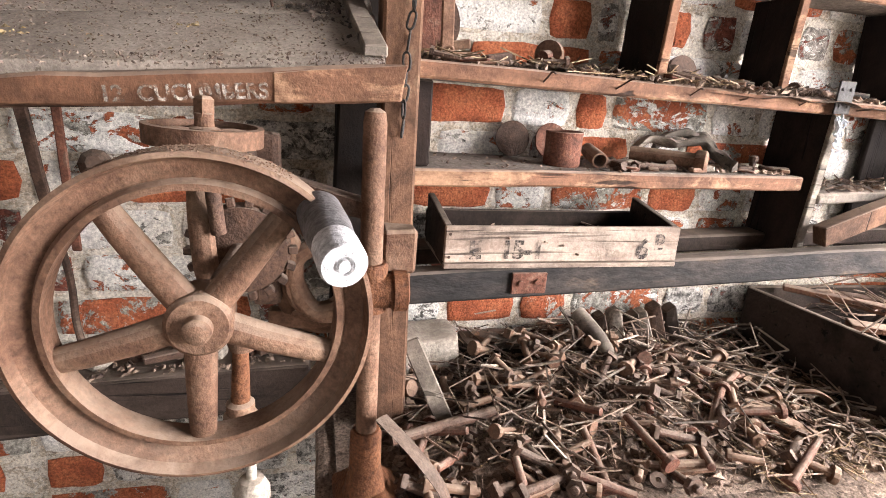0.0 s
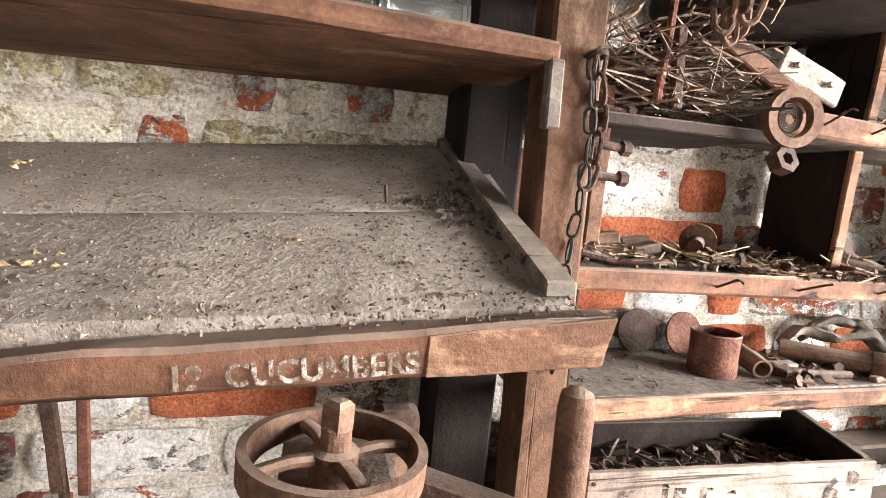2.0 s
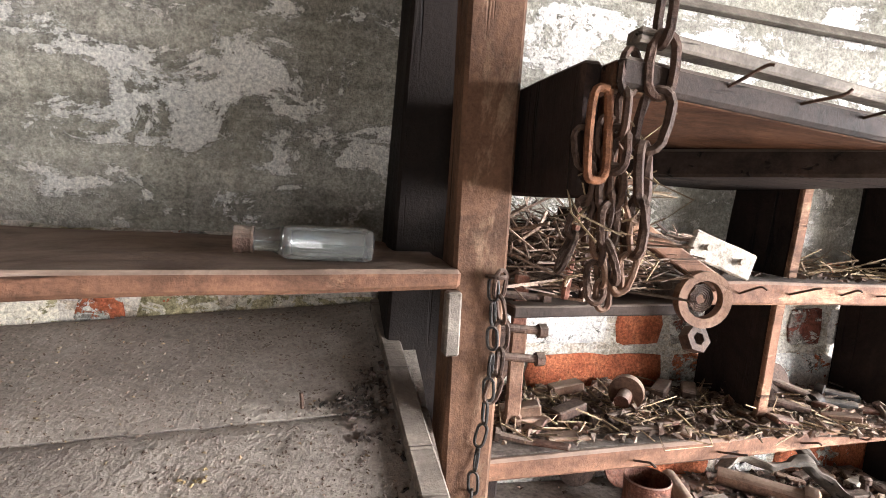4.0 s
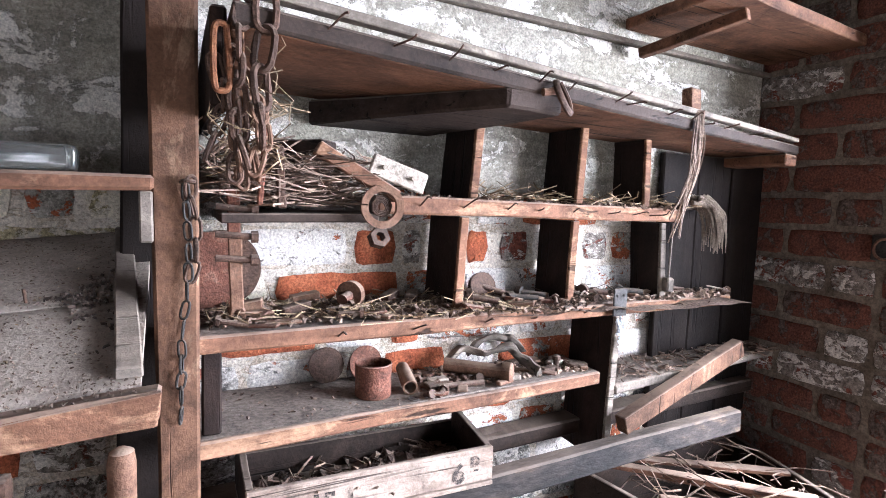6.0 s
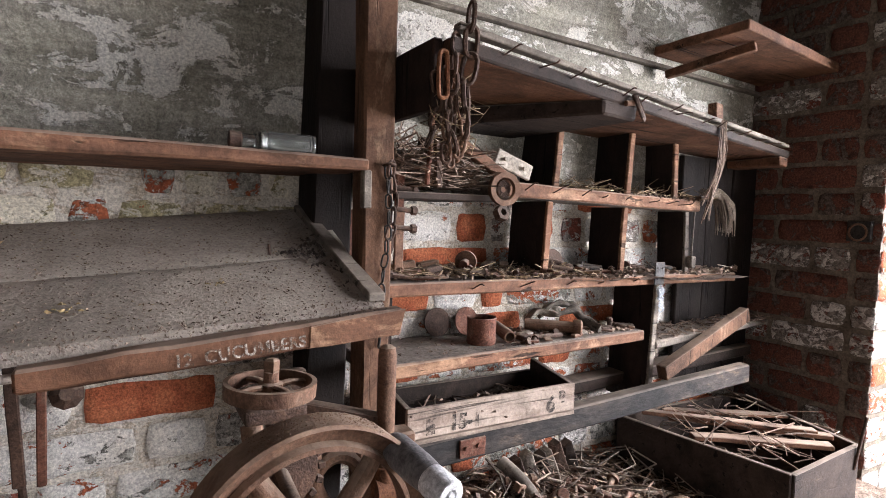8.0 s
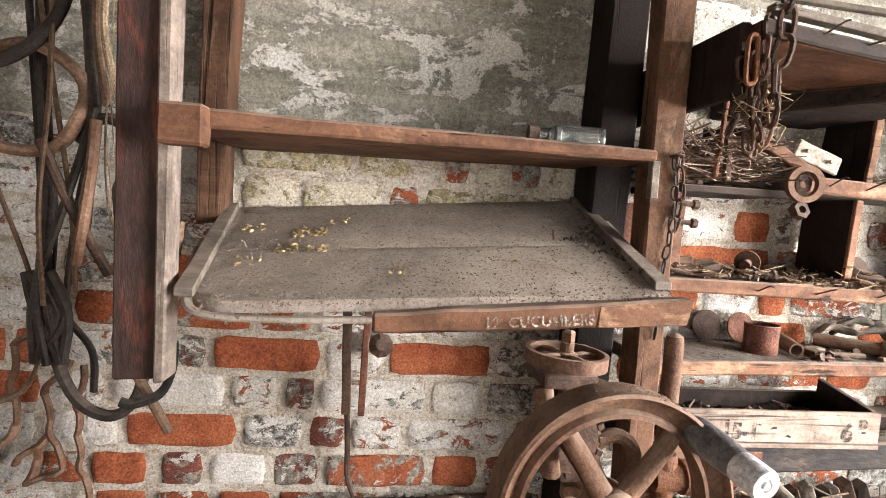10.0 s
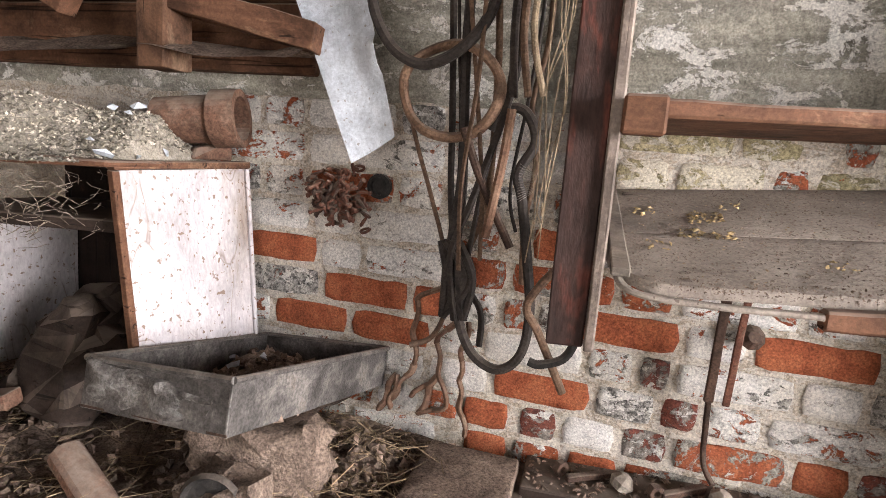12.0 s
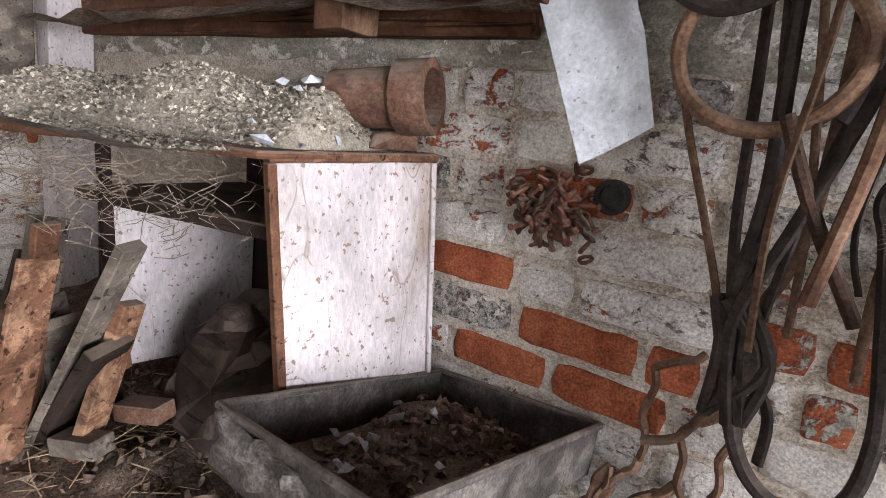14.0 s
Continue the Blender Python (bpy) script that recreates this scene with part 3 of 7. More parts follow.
top_shelf = shelf("top_shelf", -0.1, 1.21, 0.822, 0.15, 1.8, 1.757, 0.022, "wood_dark", "deep brown plank shelf studded with bent nails", top="wood")
shelf_b = shelf("upper_shelf", 0.135, 0.94, 0.985, 0.122, 1.6, 1.592, 0.03, "wood_light", "narrow worn wooden shelf holding dry litter")
shelf_c = shelf("middle_shelf", -0.143, 1.15, 0.98, 0.11, 1.397, 1.376, 0.026, "wood_light", "long worn plank shelf covered in rusty bits")
shelf_d = shelf("lower_shelf", -0.135, 0.672, 0.992, 0.09, 1.24, 1.236, 0.027, "wood_light", "dusty plank shelf with a bare worn edge")
shelf_e = shelf("side_shelf", 0.705, 1.3, 1.0, 0.06, 1.205, 1.225, 0.02, "wood_grey", "dusty grey plank shelf in the dark side bay")
for sh, x0, x1, n, zt, a, b in ((top_shelf, 0.0, 1.1, 14, 1.79, 0.822, 0.15), (shelf_b, 0.2, 0.9, 8, 1.585, 0.985, 0.122), (shelf_c, 0.05, 1.1, 8, 1.378, 0.98, 0.11)):
    rnd = random.Random(n)
    for k in range(n):
        x = x0 + (x1 - x0) * (k + rnd.random() * 0.7) / n
        nail(sh, (x, fy(x, a, b) + 0.002, zt - (x - x0) * (0.03 if sh is top_shelf else 0.014)), rnd.uniform(0.015, 0.04), 0.0015, (rnd.uniform(-0.2, 0.9), -1, rnd.uniform(0, 0.6)), rnd.uniform(-0.2, 0.5))
# pale batten along the lip of the top shelf, with its dark gap
solid("shelf_batten", hexa([(-0.09, 0.806, 1.811), (1.2, 0.998, 1.766), (1.2, 1.02, 1.766), (-0.09, 0.828, 1.811), (-0.09, 0.806, 1.823), (1.2, 0.998, 1.776), (1.2, 1.02, 1.776), (-0.09, 0.828, 1.823)], 0.002, 6, 0.003), "wood_grey", "pale weathered batten nailed along the top shelf", "batten")
solid("shelf_bracket", hexa([(0.29, 0.87, 1.738), (0.4, 0.885, 1.736), (0.3, 1.19, 1.722), (0.06, 1.19, 1.724), (0.29, 0.87, 1.768), (0.4, 0.885, 1.768), (0.3, 1.19, 1.766), (0.06, 1.19, 1.768)], 0.004, 2, 0.002), "wood_dark", "dark wooden arm carrying the top shelf", "bracket")
solid("shelf_bracket", hexa([(1.14, 0.99, 1.708), (1.2, 1.0, 1.706), (1.22, 1.19, 1.708), (1.16, 1.19, 1.71), (1.14, 0.99, 1.735), (1.2, 1.0, 1.733), (1.22, 1.19, 1.733), (1.16, 1.19, 1.735)], 0.004, 2, 0.002), "wood", "short wooden arm carrying the end of the top shelf", "bracket")
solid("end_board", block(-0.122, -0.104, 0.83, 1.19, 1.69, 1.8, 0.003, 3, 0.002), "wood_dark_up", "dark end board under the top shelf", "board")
solid("end_board_strip", block(-0.1, -0.086, 0.825, 0.843, 1.67, 1.775, 0.002, 2, 0.001), "wood_light", "bare orange strip of wood beside the chain", "batten")


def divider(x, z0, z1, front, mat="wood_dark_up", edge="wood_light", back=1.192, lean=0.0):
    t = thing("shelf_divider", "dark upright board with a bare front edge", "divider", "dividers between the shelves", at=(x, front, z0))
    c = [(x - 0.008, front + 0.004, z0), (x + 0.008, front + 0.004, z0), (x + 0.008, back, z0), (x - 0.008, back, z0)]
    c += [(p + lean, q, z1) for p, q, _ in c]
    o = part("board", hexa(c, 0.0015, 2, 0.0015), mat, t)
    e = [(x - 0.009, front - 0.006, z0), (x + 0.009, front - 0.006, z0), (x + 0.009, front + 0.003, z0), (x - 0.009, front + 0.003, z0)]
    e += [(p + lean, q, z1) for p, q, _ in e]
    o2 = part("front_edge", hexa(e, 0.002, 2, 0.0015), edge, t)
    for k in (o, o2):
        k.matrix_parent_inverse = Matrix.Translation(-Vector(t.location))
    return t


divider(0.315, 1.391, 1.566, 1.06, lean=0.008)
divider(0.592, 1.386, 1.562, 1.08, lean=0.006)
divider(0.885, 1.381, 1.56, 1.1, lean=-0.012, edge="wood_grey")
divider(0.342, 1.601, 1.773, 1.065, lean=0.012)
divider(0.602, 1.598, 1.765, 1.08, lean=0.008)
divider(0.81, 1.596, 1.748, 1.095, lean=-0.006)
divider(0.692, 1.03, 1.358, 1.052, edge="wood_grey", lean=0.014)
# near-black planks added to paint the pier's shade into the side bay
sooty = thing("sooty_panel", "black board panel standing in for shade at the back of the side bay", "panel", at=(1.13, 1.17, 1.02))
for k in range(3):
    o = part("plank", block(0.94 + 0.1285 * k, 1.0655 + 0.1285 * k, 1.165 + 0.002 * (k % 2), 1.183, 1.02, 1.735, 0.003, 3, 0.002), "soot_shade", sooty)
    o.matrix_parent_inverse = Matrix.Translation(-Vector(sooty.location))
solid("shelf_spacer", block(-0.125, -0.098, 1.0, 1.02, 1.241, 1.37, 0.003, 2, 0.001), "wood_dark_up", "short dark board between two shelves", "board")

rail = solid("rail", hexa([(-0.16, 0.992, 1.01), (1.07, 0.995, 1.062), (1.07, 1.03, 1.062), (-0.16, 1.03, 1.01), (-0.16, 0.992, 1.066), (1.07, 0.995, 1.116), (1.07, 1.03, 1.116), (-0.16, 1.03, 1.066)], 0.004, 6, 0.002), "rail_paint", "worn black painted timber rail under the crate", "rail")
solid("back_batten", hexa([(-0.16, 1.13, 1.03), (1.3, 1.13, 1.09), (1.3, 1.19, 1.09), (-0.16, 1.19, 1.03), (-0.16, 1.13, 1.066), (1.3, 1.13, 1.125), (1.3, 1.19, 1.125), (-0.16, 1.19, 1.066)], 0.004, 4, 0.002), "wood_dark", "dark batten against the wall behind the crate", "batten")
hp = solid("hinge_plate", join(block(0.055, 0.118, 0.986, 0.991, 1.03, 1.068, 0.001), lathe([(0.0045, 0), (0.0045, 0.004)], 10, pose(0.07, 0.9858, 1.05, 90)), lathe([(0.0045, 0), (0.0045, 0.004)], 10, pose(0.1, 0.9858, 1.052, 90))), "rust_red", "small rusted hinge plate screwed to the rail", "hinge")
solid("leaning_plank", bar((0.705, 1.02, 1.125), (1.1, 1.04, 1.258), 0.03, 0.042, rough=0.002), "wood_up", "weathered grey channelled plank leaning across the bay", "plank")

# ---------------------------------------------------------------- posts
solid("post", hexa([(-0.168, 0.945, 0), (-0.126, 0.945, 0), (-0.126, 1.0, 0), (-0.168, 1.0, 0), (-0.192, 0.945, 2.3), (-0.13, 0.945, 2.3), (-0.13, 1.0, 2.3), (-0.192, 1.0, 2.3)], 0.004, 12, 0.003), "wood_up", "brown upright timber post with chains hanging on it", "post")
solid("dark_post", hexa([(-0.245, 1.08, 0.86), (-0.165, 1.08, 0.86), (-0.165, 1.185, 0.86), (-0.245, 1.185, 0.86), (-0.215, 1.08, 2.3), (-0.14, 1.08, 2.3), (-0.14, 1.185, 2.3), (-0.215, 1.185, 2.3)], 0.004, 8, 0.003), "soot_shade", "sooty dark upright timber against the wall", "post")
solid("wall_post", hexa([(-0.975, 1.1, 1.43), (-0.928, 1.1, 1.44), (-0.928, 1.18, 1.44), (-0.975, 1.18, 1.43), (-0.975, 1.1, 2.3), (-0.912, 1.1, 2.3), (-0.912, 1.18, 2.3), (-0.975, 1.18, 2.3)], 0.005, 10, 0.003), "wood_up", "brown wall post ending in a rounded foot", "post")
beam = thing("hanging_beam", "rust-red timber beam hanging down beside the desk board", "beam", at=(-0.98, 0.89, 1.218))
for nm, x0, x1, y0, mt in (("web", -0.998, -0.941, 0.85, "wood_red"), ("flange", -0.94, -0.924, 0.838, "flange_wood")):
    o = part(nm, hexa([(x0, y0, 1.218), (x1, y0, 1.222), (x1, 0.885, 1.222), (x0, 0.885, 1.218), (x0 - 0.012, y0, 2.3), (x1 - 0.006, y0, 2.3), (x1 - 0.006, 0.885, 2.3), (x0 - 0.012, 0.885, 2.3)], 0.003, 10, 0.002), mt, beam)
    o.matrix_parent_inverse = Matrix.Translation(-Vector(beam.location))
solid("jamb_strip", bar((-0.985, 1.0, 1.5), (-1.0, 1.02, 2.3), 0.014, 0.02, up=(0, 1, 0)), "wood_grey", "thin grey batten behind the hanging beam", "batten")

# ---------------------------------------------------------------- desk board with its lip
desk = thing("desk_board", "sloping grey dust-covered board with a stencilled wooden lip", "desk", at=(-0.55, 0.82, 1.34))


def under(parent, name, bm, mat, label="", smooth=False):
    o = part(name, bm, mat, parent, label, smooth)
    o.matrix_parent_inverse = Matrix.Translation(-Vector(parent.location))
    return o


def desk_z(x, y):
    s = (x + 0.9) / 0.72
    f, b = 1.338 + 0.046 * s, 1.472 + 0.064 * s
    return f + (b - f) * (y - 0.815) / 0.38


for lo, hi in ((0.83, 0.992), (0.995, 1.192)):
    bb = bmesh.new()
    g = []
    for i in range(41):
        col = []
        for j in range(13):
            y = lo + (hi - lo) * j / 12
            xl = -0.905 - 0.03 * (y - 0.83) / 0.36
            xl += 0.05 * max(0, (0.88 - y) / 0.05) ** 2 if y < 0.88 else 0
            x = xl + (-0.192 - xl) * i / 40
            edge = 0.004 if (hi - y < 0.004 or y - lo < 0.004) else 0
            col.append(bb.verts.new((x, y, desk_z(x, y) + 0.0016 * noise.noise((x * 30, y * 30, 0)) - edge)))
        g.append(col)
    for i in range(40):
        for j in range(12):
            bb.faces.new((g[i][j], g[i + 1][j], g[i + 1][j + 1], g[i][j + 1]))
    ext = bmesh.ops.extrude_face_region(bb, geom=bb.faces[:])
    for v in ext["geom"]:
        if isinstance(v, bmesh.types.BMVert):
            v.co.z -= 0.018
    under(desk, "board", bb, "board_dust", "grey dust-covered board", True)
under(desk, "lip", hexa([(-0.64, 0.805, 1.31), (-0.176, 0.805, 1.342), (-0.172, 0.83, 1.342), (-0.64, 0.83, 1.31), (-0.64, 0.802, 1.34), (-0.172, 0.8, 1.384), (-0.172, 0.83, 1.384), (-0.64, 0.83, 1.34)], 0.004, 8, 0.0025), "wood", "brown lip board with faded stencil")
under(desk, "lip_end", hexa([(-0.314, 0.8025, 1.3345), (-0.178, 0.8025, 1.3425), (-0.174, 0.806, 1.3425), (-0.314, 0.806, 1.3345), (-0.314, 0.7995, 1.366), (-0.171, 0.7975, 1.383), (-0.171, 0.803, 1.383), (-0.314, 0.803, 1.366)], 0.001, 3, 0.0012), "wood_light", "bare pale end of the lip")
under(desk, "canvas_edge", tube(bmesh.new(), smooth_path([(-0.935, 1.0, 1.396), (-0.91, 0.88, 1.352), (-0.88, 0.826, 1.326), (-0.78, 0.812, 1.324), (-0.64, 0.81, 1.33)], 8), 0.0075, 8, 0.7), "board_dust", "rolled grey front edge", True)
for xb, xf in ((-0.232, -0.203), (-0.925, -0.9)):
    under(desk, "cleat", hexa([(xf - 0.014, 0.832, desk_z(xf, 0.832)), (xf + 0.014, 0.832, desk_z(xf, 0.832)), (xb + 0.012, 1.17, desk_z(xb, 1.17)), (xb - 0.012, 1.17, desk_z(xb, 1.17)), (xf - 0.014, 0.832, desk_z(xf, 0.832) + 0.014), (xf + 0.014, 0.832, desk_z(xf, 0.832) + 0.014), (xb + 0.012, 1.17, desk_z(xb, 1.17) + 0.014), (xb - 0.012, 1.17, desk_z(xb, 1.17) + 0.014)], 0.002, 5, 0.0018), "wood_grey", "grey wooden cleat across the end of the board")
w = words("12  CUCUMBERS", 0.0225, fat=0.0005)
w.transform(pose(-0.482, 0.801, 1.326, 90, -4.6, 0.3))
under(desk, "lettering", w, "lettering_white", "faded pale stencilled words")
under(desk, "nail", tube(bmesh.new(), [(-0.326, 1.0, desk_z(-0.326, 1.0) + 0.002), (-0.328, 1.0, desk_z(-0.328, 1.0) + 0.02)], 0.0022, 6), "rust_dark")
under(desk, "bearer", block(-0.9, -0.2, 1.15, 1.19, 1.42, 1.462, 0.003), "wood_dark", "dark bearer along the wall")
for x in (-0.66,):
    iron = thing("iron_bracket", "pair of rusted iron straps under the desk board", "bracket", at=(x, 1.16, 1.06))
    under(iron, "strap", bar((-0.648, 1.12, 1.325), (-0.652, 1.14, 1.06), 0.014, 0.006, up=(0, 1, 0)), "rust_red")
    under(iron, "strap", bar((-0.69, 1.1, 1.33), (-0.682, 1.15, 1.06), 0.018, 0.01, up=(0, 1, 0)), "rust_dark")
    under(iron, "rod", tube(bmesh.new(), smooth_path([(-0.683, 1.15, 1.1), (-0.676, 1.16, 1.0), (-0.672, 1.15, 0.93), (-0.655, 1.12, 0.9)], 6), 0.006, 8), "rust_dark", "long thin rod with a bent foot", True)
    under(iron, "lump", lathe([(0.006, -0.02), (0.02, -0.012), (0.026, 0.004), (0.012, 0.018)], 9, pose(-0.62, 1.17, 1.2, 70, 20, 0)), "rust_dark", "clotted rusty lump")

# shelf with the bottle
bottle_shelf = thing("bottle_shelf", "thick dusty plank shelf on the wall above the desk board", "shelf", at=(-0.55, 0.9, 1.6))
under(bottle_shelf, "plank", hexa([(-0.92, 0.812, 1.575), (-0.18, 0.93, 1.595), (-0.18, 1.188, 1.595), (-0.92, 1.188, 1.58), (-0.92, 0.812, 1.602), (-0.18, 0.93, 1.614), (-0.18, 1.188, 1.614), (-0.92, 1.188, 1.61)], 0.004, 8, 0.0025), "wood")
under(bottle_shelf, "end_block", block(-0.928, -0.87, 0.792, 0.83, 1.55, 1.604, 0.004, 1, 0.001), "wood", "square brown end block")
under(bottle_shelf, "end_strip", block(-0.196, -0.181, 0.916, 0.932, 1.532, 1.594, 0.002, 3, 0.002), "wood_grey", "short splintered strip hanging from the shelf end")
bottle = thing("glass_bottle", "clear square glass bottle lying on the dusty shelf", "bottle", at=(-0.33, 0.975, 1.614))
bb = block(-0.352, -0.264, 0.95, 0.995, 1.6135, 1.6465, 0.009)
bmesh.ops.bevel(bb, geom=[e for e in bb.edges if e.calc_length() > 0.03], offset=0.003, segments=2, affect="EDGES")
under(bottle, "body", bb, "glass", "clear square glass body", True)
under(bottle, "inner_face", block(-0.343, -0.273, 0.957, 0.988, 1.618, 1.642, 0.006), "glass", "hollow of the bottle", True)
under(bottle, "neck", lathe([(0.016, 0.0), (0.011, 0.012), (0.0105, 0.03)], 18, pose(-0.35, 0.973, 1.63, 0, -90, 0)), "glass", "", True)
under(bottle, "cap", lathe([(0.0125, 0.0), (0.0135, 0.002), (0.0125, 0.006), (0.0135, 0.01), (0.0135, 0.018), (0.009, 0.019)], 18, pose(-0.378, 0.973, 1.63, 0, -90, 0)), "rust_dark", "rusted screw cap", True)
flakes("desk_litter", "soil", 2400, (-0.9, -0.22, 0.84, 1.18), desk_z, (0.0012, 0.0055), "crumbs of dirt on the dusty board", "litter", 301, 0.4)
flakes("desk_litter", "soil", 260, (-0.88, -0.5, 0.84, 1.02), desk_z, (0.001, 0.005), "crumbs of dirt on the dusty board", "litter", 305, 0.4)
flakes("desk_litter", "straw", 260, (-0.9, -0.25, 0.84, 1.18), desk_z, (0.0015, 0.006), "pale crumbs on the dusty board", "litter", 302, 0.4)
for k, (x, y, r, n) in enumerate(((-0.76, 1.05, 0.03, 60), (-0.79, 0.985, 0.02, 30), (-0.74, 0.98, 0.015, 20), (-0.86, 1.07, 0.02, 16), (-0.84, 0.94, 0.02, 14), (-0.42, 0.93, 0.012, 10), (-0.6, 0.9, 0.02, 10), (-0.71, 1.1, 0.02, 12))):
    flakes("yellow_husks", "husk", n, (x - r, x + r, y - r * 0.8, y + r * 0.8), desk_z, (0.004, 0.012), "small scatter of yellow husks on the board", "husks", 320 + k, 0.4)
for k, (x0, x1, y0, y1, n) in enumerate(((-0.262, -0.236, 0.97, 1.05, 70), (-0.29, -0.25, 0.985, 1.022, 50), (-0.315, -0.27, 0.995, 1.012, 20), (-0.275, -0.24, 0.94, 0.985, 26), (-0.245, -0.222, 0.88, 1.12, 34))):
    flakes("corner_litter", "chips_dark", n, (x0, x1, y0, y1), lambda x, y: desk_z(x, y) + 0.001, (0.002, 0.01), "clot of dirt in the corner of the board", "litter", 330 + k, 0.9)
flakes("lip_dust", "soil", 650, (-0.88, -0.19, 0.804, 0.84), lambda x, y: desk_z(x, y) + 0.001, (0.0015, 0.006), "crumbly dust gathered along the lip", "dust", 304, 0.6)

# ---------------------------------------------------------------- hand drill with its flywheel
drill = thing("hand_drill", "rusted cast-iron hand drill with a five-spoked flywheel", "drill", at=(-0.21, 0.78, 0.83))
HUB = Vector((-0.363, 0.612, 1.17))
face = pose(HUB.x, HUB.y, HUB.z, 90, 0, 3)
wheel = under(drill, "flywheel", lathe([(0.12, -0.02), (0.138, -0.022), (0.1385, 0.021), (0.1345, 0.023), (0.131, 0.012), (0.117, 0.005), (0.1135, 0.013), (0.1085, 0.014), (0.108, -0.012)], 72, face, True), "rust", "broad rusted flywheel rim", True)


def on_wheel(name, bm, mat, label=""):
    bm.transform(face)
    o = part(name, bm, mat, wheel, label, True)
    return o


for k in range(5):
    a = radians(-92 + 72 * k)
    c, s = math.cos(a), math.sin(a)
    on_wheel("spoke", tube(bmesh.new(), [(0.016 * c, 0.016 * s, 0.004), (0.05 * c, 0.05 * s, 0.006), (0.09 * c, 0.09 * s, 0.004), (0.115 * c, 0.115 * s, 0.0)], 0.0135, 12, 0.8, r_end=0.0105), "rust")
on_wheel("hub", lathe([(0.02, -0.03), (0.0265, -0.02), (0.0265, 0.016), (0.023, 0.02), (0.0115, 0.0205), (0.011, 0.029), (0.007, 0.032)], 32), "rust", "round hub with a domed nut")
ha = Vector((0.094, 0.09, 0.0))
on_wheel("handle", lathe([(0.016, -0.005), (0.0185, 0.004), (0.0185, 0.045), (0.0165, 0.07)], 26, Matrix.Translation(ha) @ pose(0, 0, 0, 8, 6, 0)), "handle_grey", "worn grey tube handle")
on_wheel("handle_end", lathe([(0.0166, 0.068), (0.0172, 0.072), (0.0172, 0.098), (0.0155, 0.1015), (0.0075, 0.1015), (0.007, 0.0985), (0.0045, 0.0985), (0.004, 0.1025)], 26, Matrix.Translation(ha) @ pose(0, 0, 0, 8, 6, 0)), "handle_white", "bare pale metal handle end")
# spindle behind the wheel, bevel gear and cast frame
under(drill, "axle", rod((HUB.x, HUB.y, HUB.z), (-0.35, 0.86, 1.17), 0.011), "rust_dark", "", True)
gear = lathe([(0.012, -0.01), (0.05, -0.01), (0.054, -0.004), (0.05, 0.008), (0.014, 0.012)], 36, pose(-0.352, 0.8, 1.17, 90))
under(drill, "bevel_gear", gear, "rust_dark", "dark toothed bevel gear", True)
for k in range(18):
    a = k * math.tau / 18
    under(drill, "gear_tooth", bar((-0.352 + 0.05 * math.cos(a), 0.797, 1.17 + 0.05 * math.sin(a)), (-0.352 + 0.061 * math.cos(a), 0.799, 1.17 + 0.061 * math.sin(a)), 0.009, 0.012, up=(0, 1, 0), cuts=0, bevel=0.001), "rust_dark")
under(drill, "lever", tube(bmesh.new(), smooth_path([(-0.392, 0.79, 1.245), (-0.39, 0.775, 1.21), (-0.385, 0.765, 1.16), (-0.378, 0.77, 1.13)], 5), 0.012, 10, 1.2), "rust", "tapered iron lever", True)
under(drill, "frame_arm", tube(bmesh.new(), smooth_path([(-0.33, 0.82, 1.27), (-0.335, 0.81, 1.22), (-0.3, 0.82, 1.17), (-0.295, 0.82, 1.12), (-0.27, 0.81, 1.085), (-0.23, 0.79, 1.1), (-0.215, 0.785, 1.13)], 6), 0.013, 10, 0.9), "rust", "curved cast arm of the drill frame", True)
under(drill, "frame_arm", tube(bmesh.new(), smooth_path([(-0.3, 0.83, 1.15), (-0.31, 0.84, 1.1), (-0.285, 0.84, 1.06), (-0.24, 0.82, 1.065), (-0.21, 0.79, 1.1)], 6), 0.012, 10, 0.9), "rust", "curved cast arm of the drill frame", True)
under(drill, "frame_ring", tube(bmesh.new(), [(-0.265 + 0.036 * math.cos(k * math.tau / 20), 0.82, 1.125 + 0.042 * math.sin(k * math.tau / 20)) for k in range(20)], 0.011, 8, close=True), "rust", "oval opening of the cast frame", True)
under(drill, "frame_column", block(-0.345, -0.31, 0.82, 0.85, 1.09, 1.3, 0.008, 2, 0.002), "rust_dark", "square cast column behind the wheel")
under(drill, "frame_plate", hexa([(-0.33, 0.84, 1.05), (-0.2, 0.8, 1.06), (-0.2, 0.82, 1.06), (-0.33, 0.86, 1.05), (-0.33, 0.84, 1.075), (-0.2, 0.8, 1.09), (-0.2, 0.82, 1.09), (-0.33, 0.86, 1.075)], 0.006), "rust")
under(drill, "frame_crossbar", bar((-0.335, 0.83, 1.25), (-0.205, 0.785, 1.22), 0.024, 0.022), "rust_dark")
under(drill, "spindle", rod((-0.352, 0.75, 1.075), (-0.355, 0.75, 0.995), 0.0085, 14, 0.011), "rust_orange", "orange rusted drill spindle", True)
under(drill, "spindle_sleeve", lathe([(0.014, 0.0), (0.017, 0.01), (0.014, 0.03)], 18, pose(-0.35, 0.75, 1.07)), "rust", "", True)
under(drill, "chuck", lathe([(0.014, 0.0), (0.0195, 0.004), (0.0195, 0.03), (0.016, 0.034), (0.016, 0.046), (0.01, 0.05)], 22, pose(-0.355, 0.75, 0.955)), "rust", "round chuck under the spindle", True)
under(drill, "drill_bit", rod((-0.352, 0.75, 0.96), (-0.348, 0.75, 0.9), 0.004), "rust_dark")
